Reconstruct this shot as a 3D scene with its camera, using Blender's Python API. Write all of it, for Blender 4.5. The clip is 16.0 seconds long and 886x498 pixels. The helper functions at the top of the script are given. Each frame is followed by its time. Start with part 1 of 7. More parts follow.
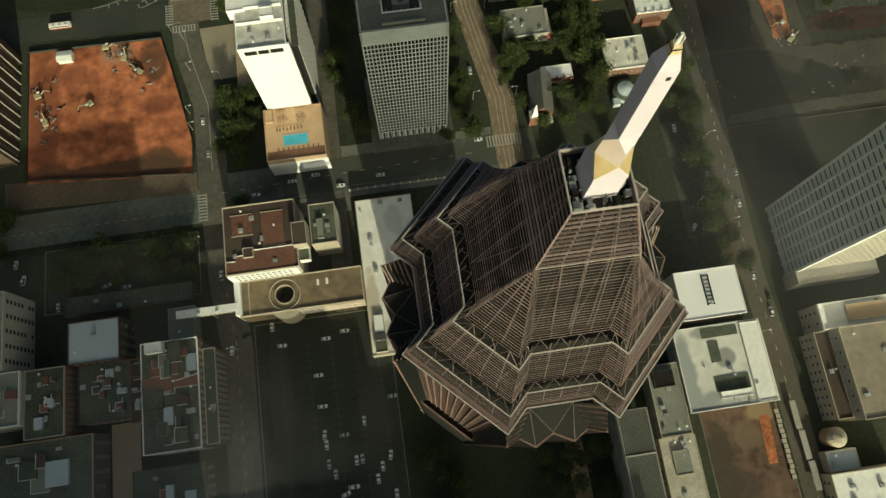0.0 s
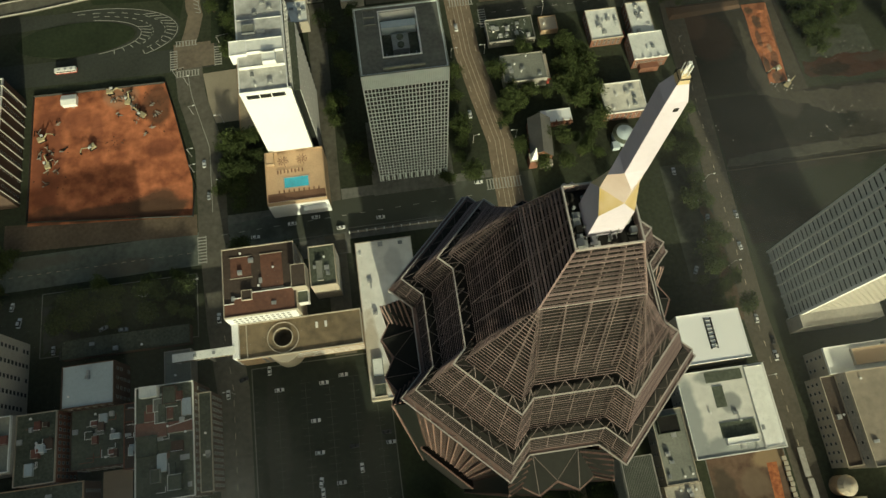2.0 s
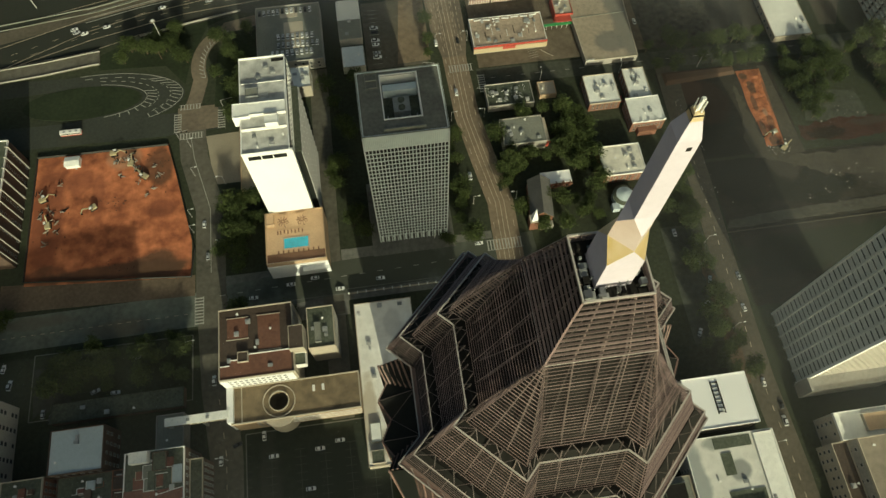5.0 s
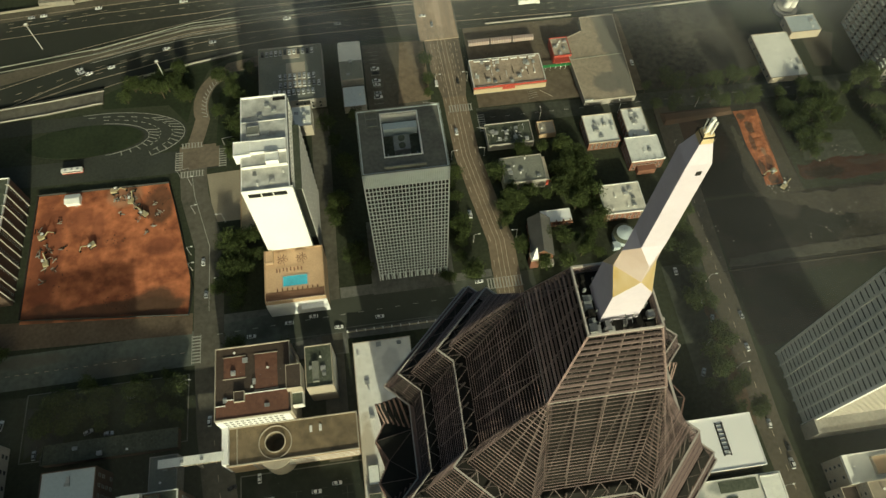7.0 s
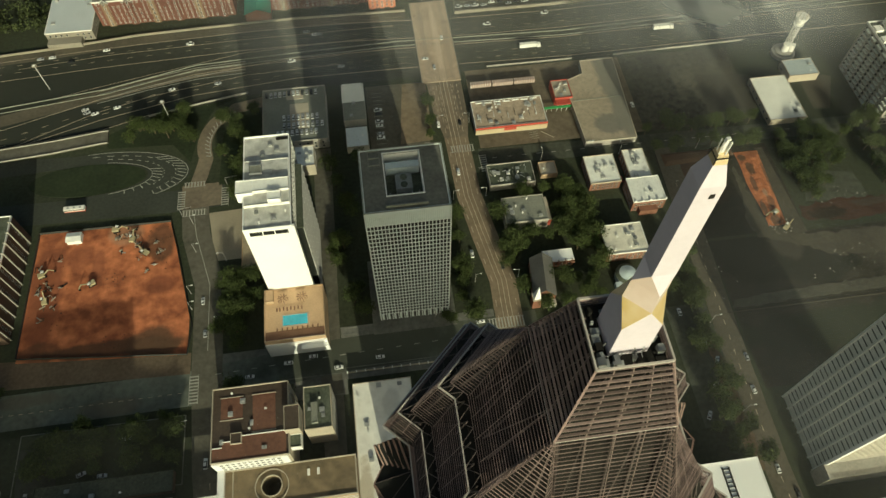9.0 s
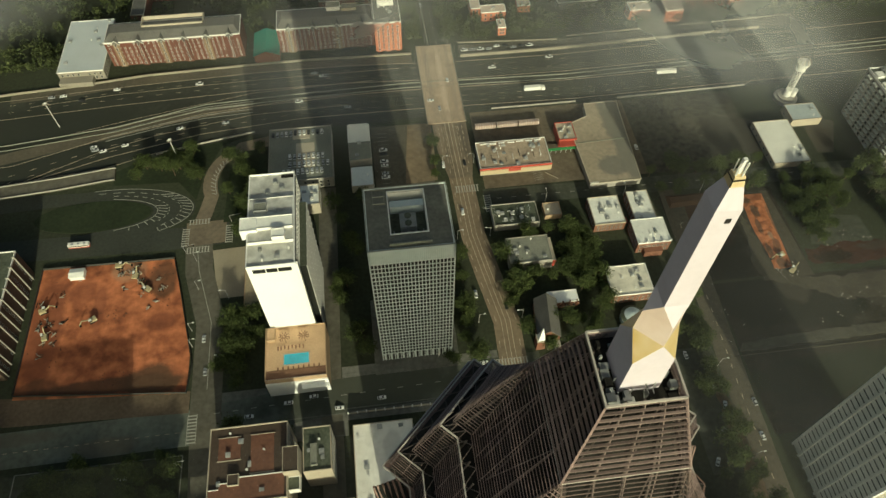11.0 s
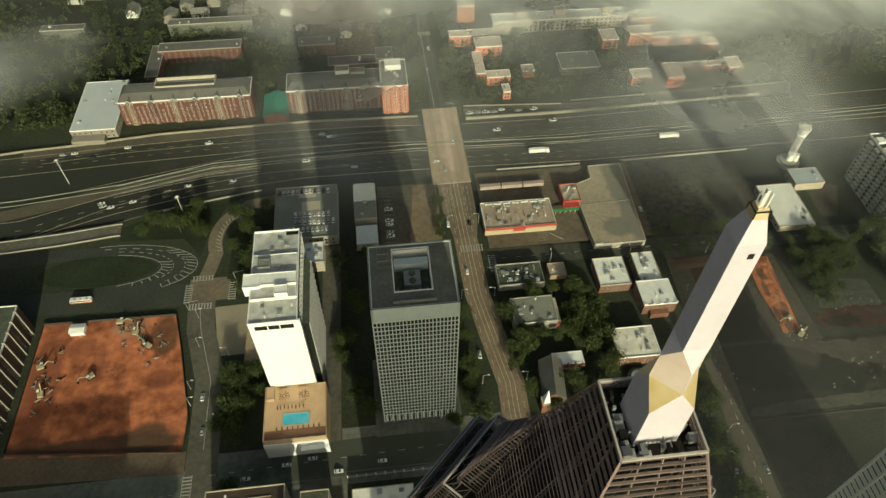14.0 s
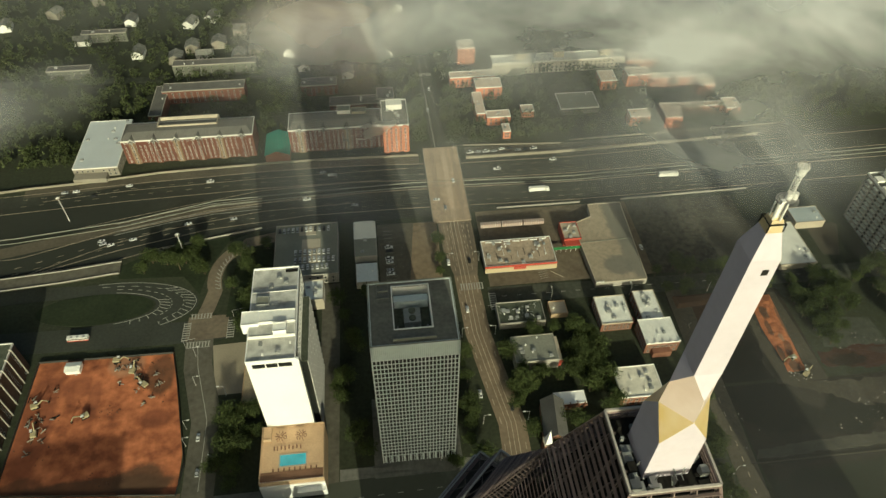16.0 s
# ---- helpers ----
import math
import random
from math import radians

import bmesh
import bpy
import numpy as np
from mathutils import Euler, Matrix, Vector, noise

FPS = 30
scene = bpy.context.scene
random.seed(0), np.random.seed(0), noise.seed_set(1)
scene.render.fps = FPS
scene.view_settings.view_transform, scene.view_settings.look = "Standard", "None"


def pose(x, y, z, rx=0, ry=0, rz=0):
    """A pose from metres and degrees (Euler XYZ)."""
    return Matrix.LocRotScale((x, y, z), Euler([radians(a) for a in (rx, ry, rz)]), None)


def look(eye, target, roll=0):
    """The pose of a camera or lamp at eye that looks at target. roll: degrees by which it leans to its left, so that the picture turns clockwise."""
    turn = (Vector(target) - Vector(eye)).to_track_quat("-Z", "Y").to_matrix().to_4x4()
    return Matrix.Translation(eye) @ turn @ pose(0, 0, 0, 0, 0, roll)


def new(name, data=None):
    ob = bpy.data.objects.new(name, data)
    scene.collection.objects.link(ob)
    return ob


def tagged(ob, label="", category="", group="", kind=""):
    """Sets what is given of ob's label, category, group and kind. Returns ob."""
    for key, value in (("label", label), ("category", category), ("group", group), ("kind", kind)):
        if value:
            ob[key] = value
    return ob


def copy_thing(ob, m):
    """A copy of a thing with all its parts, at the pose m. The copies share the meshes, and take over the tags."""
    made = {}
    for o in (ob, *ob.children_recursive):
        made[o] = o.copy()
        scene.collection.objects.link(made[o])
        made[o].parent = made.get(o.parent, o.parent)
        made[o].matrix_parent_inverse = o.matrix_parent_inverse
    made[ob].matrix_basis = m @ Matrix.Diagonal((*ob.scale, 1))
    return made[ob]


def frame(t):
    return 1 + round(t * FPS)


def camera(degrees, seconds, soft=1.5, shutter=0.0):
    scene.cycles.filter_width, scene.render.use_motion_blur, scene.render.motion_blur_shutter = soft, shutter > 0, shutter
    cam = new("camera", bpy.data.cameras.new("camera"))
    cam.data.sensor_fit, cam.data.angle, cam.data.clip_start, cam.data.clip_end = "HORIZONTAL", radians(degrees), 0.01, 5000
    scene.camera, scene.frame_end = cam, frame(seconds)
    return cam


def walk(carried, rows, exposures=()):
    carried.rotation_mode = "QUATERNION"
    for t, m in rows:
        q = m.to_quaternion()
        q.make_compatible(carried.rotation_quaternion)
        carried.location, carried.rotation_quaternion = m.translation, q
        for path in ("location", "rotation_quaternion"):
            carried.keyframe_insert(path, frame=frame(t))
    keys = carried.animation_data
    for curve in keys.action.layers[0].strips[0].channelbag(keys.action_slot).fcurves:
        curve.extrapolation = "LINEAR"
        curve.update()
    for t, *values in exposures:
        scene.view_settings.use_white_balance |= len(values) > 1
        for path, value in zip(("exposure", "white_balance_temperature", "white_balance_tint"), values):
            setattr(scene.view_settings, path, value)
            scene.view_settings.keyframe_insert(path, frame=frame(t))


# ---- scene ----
cam = camera(65.61, 16.0, soft=1.45)
PATH = [
    (0.0, 0.00, 0.02, 349.94, 15.77, -0.19, -8.37),
    (0.5, 0.02, 0.07, 349.42, 16.69, -0.18, -8.36),
    (1.0, 0.04, 0.09, 348.88, 17.59, -0.19, -8.31),
    (1.5, 0.04, 0.12, 348.33, 18.50, -0.19, -8.32),
    (2.0, 0.03, 0.14, 347.76, 19.39, -0.19, -8.30),
    (2.5, 0.05, 0.15, 347.16, 20.29, -0.20, -8.30),
    (3.0, 0.07, 0.17, 346.56, 21.17, -0.19, -8.29),
    (3.5, 0.08, 0.19, 346.02, 21.97, -0.21, -8.27),
    (4.0, 0.06, 0.21, 345.48, 22.90, -0.21, -8.25),
    (6.5, 0.08, 0.31, 342.86, 27.11, -0.24, -8.14),
    (7.0, 0.12, 0.40, 342.30, 27.95, -0.25, -8.12),
    (7.5, 0.15, 0.47, 341.74, 28.72, -0.24, -8.10),
    (8.0, 0.15, 0.51, 341.19, 29.66, -0.24, -8.08),
    (8.5, 0.14, 0.51, 340.66, 30.52, -0.23, -8.01),
    (9.0, 0.12, 0.51, 340.12, 31.39, -0.24, -7.87),
    (11.5, 0.14, 0.61, 337.66, 35.69, -0.30, -7.04),
    (12.0, 0.12, 0.59, 337.25, 36.55, -0.31, -6.84),
    (12.5, 0.06, 0.55, 336.83, 37.41, -0.33, -6.62),
    (13.0, -0.01, 0.52, 336.42, 38.27, -0.36, -6.57),
    (13.5, -0.05, 0.50, 336.05, 39.13, -0.39, -6.54),
    (14.0, -0.09, 0.48, 335.65, 39.98, -0.42, -6.52),
    (14.5, -0.10, 0.46, 335.20, 40.82, -0.44, -6.48),
    (15.0, -0.12, 0.47, 334.67, 41.66, -0.45, -6.47),
    (15.5, -0.10, 0.50, 334.16, 42.43, -0.46, -6.45),
    (16.0, -0.06, 0.52, 333.64, 43.31, -0.45, -6.45),
]
walk(cam, [(t, pose(x, y, z, rx, ry, rz)) for t, x, y, z, rx, ry, rz in PATH], exposures=[(0.0, 0.0, 6950, -15), (16.0, 0.0, 6950, -15)])

# ---- light: a low sun behind the camera, hazy morning sky ----
SUN_AZ, SUN_EL = 6.5, 20.0   # degrees: the sun stands towards -y, turned a little to +x
world = bpy.data.worlds.new("sky")
scene.world = world
world.use_nodes = True
wn = world.node_tree.nodes
sky = wn.new("ShaderNodeTexSky")
sky.sky_type = "NISHITA"
sky.sun_disc = False
sky.sun_elevation = radians(SUN_EL)
sky.sun_rotation = radians(180 - SUN_AZ)
sky.air_density, sky.dust_density, sky.ozone_density = 0.7, 7.0, 0.6
world.node_tree.links.new(sky.outputs[0], wn["Background"].inputs[0])
wn["Background"].inputs[1].default_value = 0.09
sun = new("sun", bpy.data.lights.new("sun", "SUN"))
sun.data.energy = 3.75
sun.data.angle = radians(0.5)
sun.data.color = (1.0, 0.89, 0.745)
az, el = radians(SUN_AZ), radians(SUN_EL)
sun.matrix_world = look((math.sin(az) * math.cos(el) * 900, -math.cos(az) * math.cos(el) * 900, math.sin(el) * 900), (0, 0, 0))


# ---- materials ----
def mat(name, rgb, rough=0.85, metal=0.0, vary=0.25, fine=1.5, coarse=0.06, bump=0.0, spec=0.3, tone=None, island=0.0, rand=0.0, spread=0.2):
    """A procedural surface: a base colour broken by fine grain and broad stains (sizes in 1/m)."""
    m = bpy.data.materials.new(name)
    m.use_nodes = True
    nt = m.node_tree
    b = nt.nodes["Principled BSDF"]
    b.inputs["Roughness"].default_value = rough
    b.inputs["Metallic"].default_value = metal
    b.inputs["Specular IOR Level"].default_value = spec
    geo = nt.nodes.new("ShaderNodeNewGeometry")
    n1 = nt.nodes.new("ShaderNodeTexNoise")
    n2 = nt.nodes.new("ShaderNodeTexNoise")
    n1.inputs["Scale"].default_value, n1.inputs["Detail"].default_value = fine, 5
    n2.inputs["Scale"].default_value, n2.inputs["Detail"].default_value = coarse, 4
    for n in (n1, n2):
        nt.links.new(geo.outputs["Position"], n.inputs["Vector"])
    add = nt.nodes.new("ShaderNodeMath")
    add.operation = "ADD"
    nt.links.new(n1.outputs[0], add.inputs[0])
    nt.links.new(n2.outputs[0], add.inputs[1])
    val = add.outputs[0]
    if rand or island:
        src = nt.nodes.new("ShaderNodeObjectInfo").outputs["Random"] if rand else geo.outputs["Random Per Island"]
        mul = nt.nodes.new("ShaderNodeMath")
        mul.operation = "MULTIPLY_ADD"
        mul.inputs[1].default_value = (rand or island)
        nt.links.new(src, mul.inputs[0])
        nt.links.new(val, mul.inputs[2])
        val = mul.outputs[0]
    ramp = nt.nodes.new("ShaderNodeValToRGB")
    dark = [c * (1 - vary) for c in rgb]
    light = [min(1, c * (1 + vary)) for c in rgb] if tone is None else tone
    ramp.color_ramp.elements[0].color, ramp.color_ramp.elements[1].color = (*dark, 1), (*light, 1)
    half = nt.nodes.new("ShaderNodeMath")
    half.operation = "MULTIPLY"
    half.inputs[1].default_value = 0.5 / (1 + 0.5 * (rand + island))
    nt.links.new(val, half.inputs[0])
    ramp.color_ramp.elements[0].position, ramp.color_ramp.elements[1].position = 0.5 - spread, 0.5 + spread
    nt.links.new(half.outputs[0], ramp.inputs[0])
    nt.links.new(ramp.outputs[0], b.inputs["Base Color"])
    if bump:
        bp = nt.nodes.new("ShaderNodeBump")
        bp.inputs["Strength"].default_value, bp.inputs["Distance"].default_value = bump, 0.2
        nt.links.new(n1.outputs[0], bp.inputs["Height"])
        nt.links.new(bp.outputs[0], b.inputs["Normal"])
    return m


def stains(m, spots, wobble=.5, scale=.07):
    """Soft-edged stains on a surface, some carrying painted shade: (x, y, half width, half depth, colour, strength)
    each, their outlines broken by noise.
    """
    nt = m.node_tree
    L = nt.links.new
    b = nt.nodes["Principled BSDF"]
    col = b.inputs["Base Color"].links[0].from_socket
    pos = nt.nodes.new("ShaderNodeNewGeometry").outputs["Position"]
    nz = nt.nodes.new("ShaderNodeTexNoise")
    nz.inputs["Scale"].default_value, nz.inputs["Detail"].default_value = scale, 6
    L(pos, nz.inputs["Vector"])
    for x, y, rx, ry, rgb, amount in spots:
        mp = nt.nodes.new("ShaderNodeMapping")
        mp.inputs["Location"].default_value = (-x / rx, -y / ry, 0)
        mp.inputs["Scale"].default_value = (1 / rx, 1 / ry, 0)
        L(pos, mp.inputs["Vector"])
        ln = nt.nodes.new("ShaderNodeVectorMath")
        ln.operation = "LENGTH"
        L(mp.outputs[0], ln.inputs[0])
        ad = nt.nodes.new("ShaderNodeMath")
        ad.operation = "MULTIPLY_ADD"
        ad.inputs[1].default_value = wobble * 2
        L(nz.outputs[0], ad.inputs[0])
        L(ln.outputs["Value"], ad.inputs[2])
        f = nt.nodes.new("ShaderNodeMapRange")
        f.interpolation_type = "SMOOTHSTEP"
        f.inputs["From Min"].default_value, f.inputs["From Max"].default_value = 1.15 + wobble, .7 + wobble
        f.inputs["To Max"].default_value = amount
        L(ad.outputs[0], f.inputs["Value"])
        mx = nt.nodes.new("ShaderNodeMix")
        mx.data_type = "RGBA"
        L(f.outputs[0], mx.inputs[0])
        L(col, mx.inputs[6])
        mx.inputs[7].default_value = (*rgb, 1)
        col = mx.outputs[2]
    L(col, b.inputs["Base Color"])
    return m


M_ground = mat("ground_earth", (0.036, 0.042, 0.024), 0.95, vary=0.45, fine=0.5, coarse=0.02)
M_asphalt = mat("asphalt", (0.062, 0.066, 0.05), 0.9, vary=0.45, fine=0.35, coarse=0.04)
M_road = mat("worn_road", (0.108, 0.1, 0.078), 0.9, vary=0.4, fine=0.35, coarse=0.05)
M_concrete = mat("concrete", (0.33, 0.31, 0.27), 0.9, vary=0.25, fine=0.8, coarse=0.05)
M_dirt = mat("red_clay", (0.33, 0.105, 0.05), 0.95, vary=0.5, fine=0.5, coarse=0.03, bump=0.4, tone=(0.66, 0.25, 0.10))
M_white = mat("white_stucco", (0.82, 0.82, 0.8), 0.8, vary=0.05)
M_whiteroof = mat("white_roof_membrane", (0.78, 0.78, 0.72), 0.85, vary=0.14, fine=0.4, coarse=0.08)
M_greyroof = mat("grey_roof_gravel", (0.21, 0.215, 0.18), 0.9, vary=0.25, fine=1.0, coarse=0.08)
M_darkroof = mat("dark_roof_tar", (0.078, 0.088, 0.064), 0.95, vary=0.5, fine=0.8, coarse=0.1)
M_brownroof = mat("brown_roof_tar", (0.062, 0.045, 0.034), 0.9, vary=0.25, fine=0.8, coarse=0.1)
M_precast = mat("pale_precast", (0.7, 0.755, 0.735), 0.8, vary=0.12)
M_glass = mat("dark_window_glass", (0.016, 0.018, 0.016), 0.3, vary=0.3, spec=0.18)
M_granite = mat("rose_granite", (0.2, 0.13, 0.11), 0.55, vary=0.2)
M_brick = mat("red_brick", (0.19, 0.088, 0.057), 0.9, vary=0.3, fine=1.2)
M_tan = mat("tan_concrete", (0.42, 0.3, 0.19), 0.85, vary=0.2)


# ---- building helpers ----
def box(bm, x0, x1, y0, y1, z0, z1):
    v = [bm.verts.new(p) for p in ((x0, y0, z0), (x1, y0, z0), (x1, y1, z0), (x0, y1, z0), (x0, y0, z1), (x1, y0, z1), (x1, y1, z1), (x0, y1, z1))]
    for f in ((3, 2, 1, 0), (4, 5, 6, 7), (0, 1, 5, 4), (1, 2, 6, 5), (2, 3, 7, 6), (3, 0, 4, 7)):
        bm.faces.new([v[i] for i in f])
    return bm


def loft(bm, rings, caps=True):
    """Rings of points, counterclockwise from above, bottom first."""
    vs = [[bm.verts.new(p) for p in r] for r in rings]
    n = len(vs[0])
    for a, b in zip(vs, vs[1:]):
        for i in range(n):
            bm.faces.new((a[i], a[(i + 1) % n], b[(i + 1) % n], b[i]))
    if caps:
        bm.faces.new(vs[0][::-1])
        bm.faces.new(vs[-1])
    return bm


def prism(bm, pts, z0, z1):
    return loft(bm, [[(x, y, z0) for x, y in pts], [(x, y, z1) for x, y in pts]])


def bar(bm, p, q, w, h=None):
    """A straight square bar from p to q."""
    p, q = Vector(p), Vector(q)
    d = (q - p).normalized()
    side = d.cross(Vector((0, 0, 1)))
    side = Vector((1, 0, 0)) if side.length < 1e-3 else side.normalized()
    up = side.cross(d)
    s, u = side * w / 2, up * (h or w) / 2
    a = [bm.verts.new(p + k) for k in (-s - u, s - u, s + u, -s + u)]
    b = [bm.verts.new(q + k) for k in (-s - u, s - u, s + u, -s + u)]
    for i in range(4):
        bm.faces.new((a[i], a[(i + 1) % 4], b[(i + 1) % 4], b[i]))
    bm.faces.new(a[::-1])
    bm.faces.new(b)
    return bm


def thing(name, at, label, category, group="", kind=""):
    e = new(name)
    e.location = at
    return tagged(e, label, category, group, kind)


def mesh_of(name, bm, material):
    me = bpy.data.meshes.new(name)
    bmesh.ops.recalc_face_normals(bm, faces=bm.faces[:])
    bm.to_mesh(me)
    bm.free()
    me.materials.append(material)
    return me


def part(name, bm, material, parent, label=""):
    ob = new(name, mesh_of(name, bm, material) if isinstance(bm, bmesh.types.BMesh) else bm)
    ob.parent = parent
    if label:
        ob["label"] = label
    return ob


def setting(name, bm, material, label, category):
    return tagged(new(name, mesh_of(name, bm, material)), label, category, kind="structure")


def B():
    return bmesh.new()


# ---- ground ----
bm = B()
prism(bm, [(-2600, -1500), (2600, -1500), (2600, 3500), (-2600, 3500)], -3, 0)
setting("ground", bm, M_ground, "dark green and brown city ground reaching the horizon", "ground")

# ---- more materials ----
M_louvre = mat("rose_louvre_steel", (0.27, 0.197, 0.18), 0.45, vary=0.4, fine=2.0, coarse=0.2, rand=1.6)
M_brace = mat("dark_rose_steel", (.115, .092, .085), .6, vary=.4, fine=2.0, coarse=.2, island=1.0)
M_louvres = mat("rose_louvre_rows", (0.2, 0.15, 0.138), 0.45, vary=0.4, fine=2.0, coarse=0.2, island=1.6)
M_mullion = mat("pale_rose_mullion", (.24, .185, .165), .5, vary=.3, fine=2.0, coarse=.2, island=1.0)
# Lighter copy of the rose steel: the top tier's sunlight in its colour
M_toplouvre = mat("sunlit_toned_rose_steel", (.66, .48, .44), .45, vary=.3, fine=2.0, coarse=.3, rand=1.2)
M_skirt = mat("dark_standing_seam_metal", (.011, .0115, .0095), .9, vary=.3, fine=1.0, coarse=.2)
M_rail = mat("pale_edge_rail", (0.46, 0.42, 0.38), 0.5, vary=0.12)
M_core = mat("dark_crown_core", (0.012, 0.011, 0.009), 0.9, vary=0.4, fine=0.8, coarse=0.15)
M_gold = mat("gold_leaf", (0.9, 0.66, 0.24), 0.32, metal=0.45, vary=0.12, fine=.35, coarse=0.3, tone=(.93, .76, .5), spread=.12)
# Rose tone puts the pink reflection on the gilded facets into their colour
M_collar = mat("sky_pink_gold_metal", (0.74, 0.57, 0.47), 0.42, metal=0.15, vary=0.1, fine=.5, coarse=.35, tone=(.8, .68, .62))
M_palemetal = mat("pale_pink_metal", (0.585, 0.535, 0.595), 0.5, metal=0.0, vary=0.06, fine=2.0, coarse=0.4)
M_machine = mat("roof_machine_grey", (0.3, 0.31, 0.3), 0.6, metal=0.3, vary=0.3, fine=1.5, coarse=0.3, rand=0.8)
M_whitepaint = mat("white_paint", (0.78, 0.77, 0.72), 0.6, vary=0.1)
M_water = mat("pool_water", (0.03, 0.42, 0.6), 0.08, vary=0.2, fine=0.7, coarse=0.2, spec=0.6)
M_terrace = mat("tan_terrace_tiles", (0.55, 0.38, 0.235), 0.85, vary=0.15, fine=1.2, coarse=0.12)
M_deckwood = mat("brown_wood_deck", (0.2, 0.11, 0.07), 0.85, vary=0.3, fine=2.0, coarse=0.2)
M_beige = mat("beige_wall", (0.42, 0.37, 0.29), 0.85, vary=0.15)
M_paving = mat("grey_paving", (0.15, 0.148, 0.13), 0.9, vary=0.4, fine=0.4, coarse=0.06)
M_line = mat("road_paint", (0.36, 0.355, 0.31), 0.8, vary=0.25, fine=0.8, coarse=0.1)
M_grass = mat("worn_grass", (0.036, 0.044, 0.022), 0.95, vary=0.4, fine=0.5, coarse=0.05)
M_verge = mat("dark_verge_grass", (0.021, 0.029, 0.013), 0.95, vary=0.45, fine=0.5, coarse=0.05)
M_loop = mat("loop_asphalt", (0.041, 0.045, 0.036), 0.9, vary=0.3, fine=0.6, coarse=0.04)
M_frame = mat("window_frame_grey", (0.42, 0.41, 0.38), 0.7, vary=0.1)
M_tealroof = mat("teal_metal_roof", (0.03, 0.22, 0.16), 0.5, vary=0.15, fine=1.0, coarse=0.1)
M_blueroof = mat("pale_blue_metal_roof", (0.42, 0.48, 0.5), 0.5, vary=0.12, fine=0.6, coarse=0.06)
M_redpaint = mat("red_paint", (0.38, 0.07, 0.05), 0.6, vary=0.15)
M_yellow = mat("yellow_fascia", (0.45, 0.37, 0.24), 0.7, vary=0.1)
M_shingle = mat("grey_shingles", (0.12, 0.115, 0.105), 0.9, vary=0.3, fine=1.5, coarse=0.15, rand=0.6)
M_bark = mat("bark", (0.09, 0.065, 0.045), 0.95, vary=0.3)
M_leaf = mat("tree_leaves", (0.039, 0.057, 0.017), 0.8, vary=0.5, fine=0.3, coarse=0.03, tone=(0.081, 0.106, 0.030), island=1.0)


# ---- the skyscraper with its stepped steel crown ----
CX, CY = 18.9, 22.6


def ring(z, a, w, n):
    """Outline of a square tower turned by an eighth, its corners notched and cut flat: flat face at a, half as wide as w, notch n."""
    out = []
    for k in range(4):
        c, s = (1, 0, -1, 0)[k], (0, 1, 0, -1)[k]
        for x, y in ((w, -a), (w + n, -a - n), (a + n, -w - n), (a, -w)):
            out.append((c * x - s * y, s * x + c * y, z))
    return out


def mix(p, q, f):
    return tuple(p[i] + (q[i] - p[i]) * f for i in range(3))


tower = thing("skyscraper", (CX, CY, 0), "very tall rose granite tower with stepped steel crown and gilded spire", "skyscraper")
part("shaft", loft(B(), [ring(0, 18.0, 5.2, 3.0), ring(240.5, 18.0, 5.2, 3.0)]), M_glass, tower, "dark glass shaft")
pier_lines = []
r0 = ring(0, 18.0, 5.2, 3.0)
for i in range(16):
    p, q = r0[i], r0[(i + 1) % 16]
    n = {0: 2, 1: 10, 2: 2, 3: 6}[i % 4]
    for k in range(n + 1):
        pier_lines.append((p[0] + (q[0] - p[0]) * k / n, p[1] + (q[1] - p[1]) * k / n))
pier_me = mesh_of("pier", bar(B(), (0, 0, 0), (0, 0, 240.5), 0.3, 0.4), M_granite)
for x, y in pier_lines:
    part("pier", pier_me, None, tower).location = (x * 1.01, y * 1.01, 0)
bm = B()
for k in range(57):
    z = 8 + k * 4.1
    for i in range(16):
        p, q = r0[i], r0[(i + 1) % 16]
        bar(bm, (p[0], p[1], z), (q[0], q[1], z), 0.12, .8)
part("spandrel_lattice", bm, M_granite, tower, "rose granite spandrel bands")["kind"] = "stuff"
# eave and terraces
D, C, BB, AT = (242.3, 19.44, 5.18, 3.43), (248.0, 17.51, 5.47, 2.96), (258.9, 13.15, 5.5, 1.84), (276.8, 5.89, 5.89, 0.0)
C1, B1, A1 = (243.4, 18.9, 5.3, 3.2), (249.0, 16.1, 5.5, 2.5), (260.0, 11.6, 5.4, 1.85)
part("eave", loft(B(), [ring(240.5, 18.4, 5.2, 3.1), ring(242.0, *D[1:]), ring(*D)]), M_granite, tower)
# Solid shell coloured near-black, so the hollow crown reads as deep shade
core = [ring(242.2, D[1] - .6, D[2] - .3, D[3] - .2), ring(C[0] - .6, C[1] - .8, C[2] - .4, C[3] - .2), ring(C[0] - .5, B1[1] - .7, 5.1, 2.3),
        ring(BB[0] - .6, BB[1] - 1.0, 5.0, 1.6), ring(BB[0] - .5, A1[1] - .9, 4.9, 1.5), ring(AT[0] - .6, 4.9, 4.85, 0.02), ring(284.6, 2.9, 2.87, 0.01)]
part("core", loft(B(), core), M_core, tower, "near-black inner shell that darkens the gaps behind the louvres")
for lv, w in ((D, .2), (C, .17), (BB, .2)):
    r = ring(*lv)
    for i in range(16):
        part("edge_rail", bar(B(), r[i], r[(i + 1) % 16], w, w), M_rail, tower)
joined = B()
braces = B()
mullions = B()
trusses = B()
count = 0


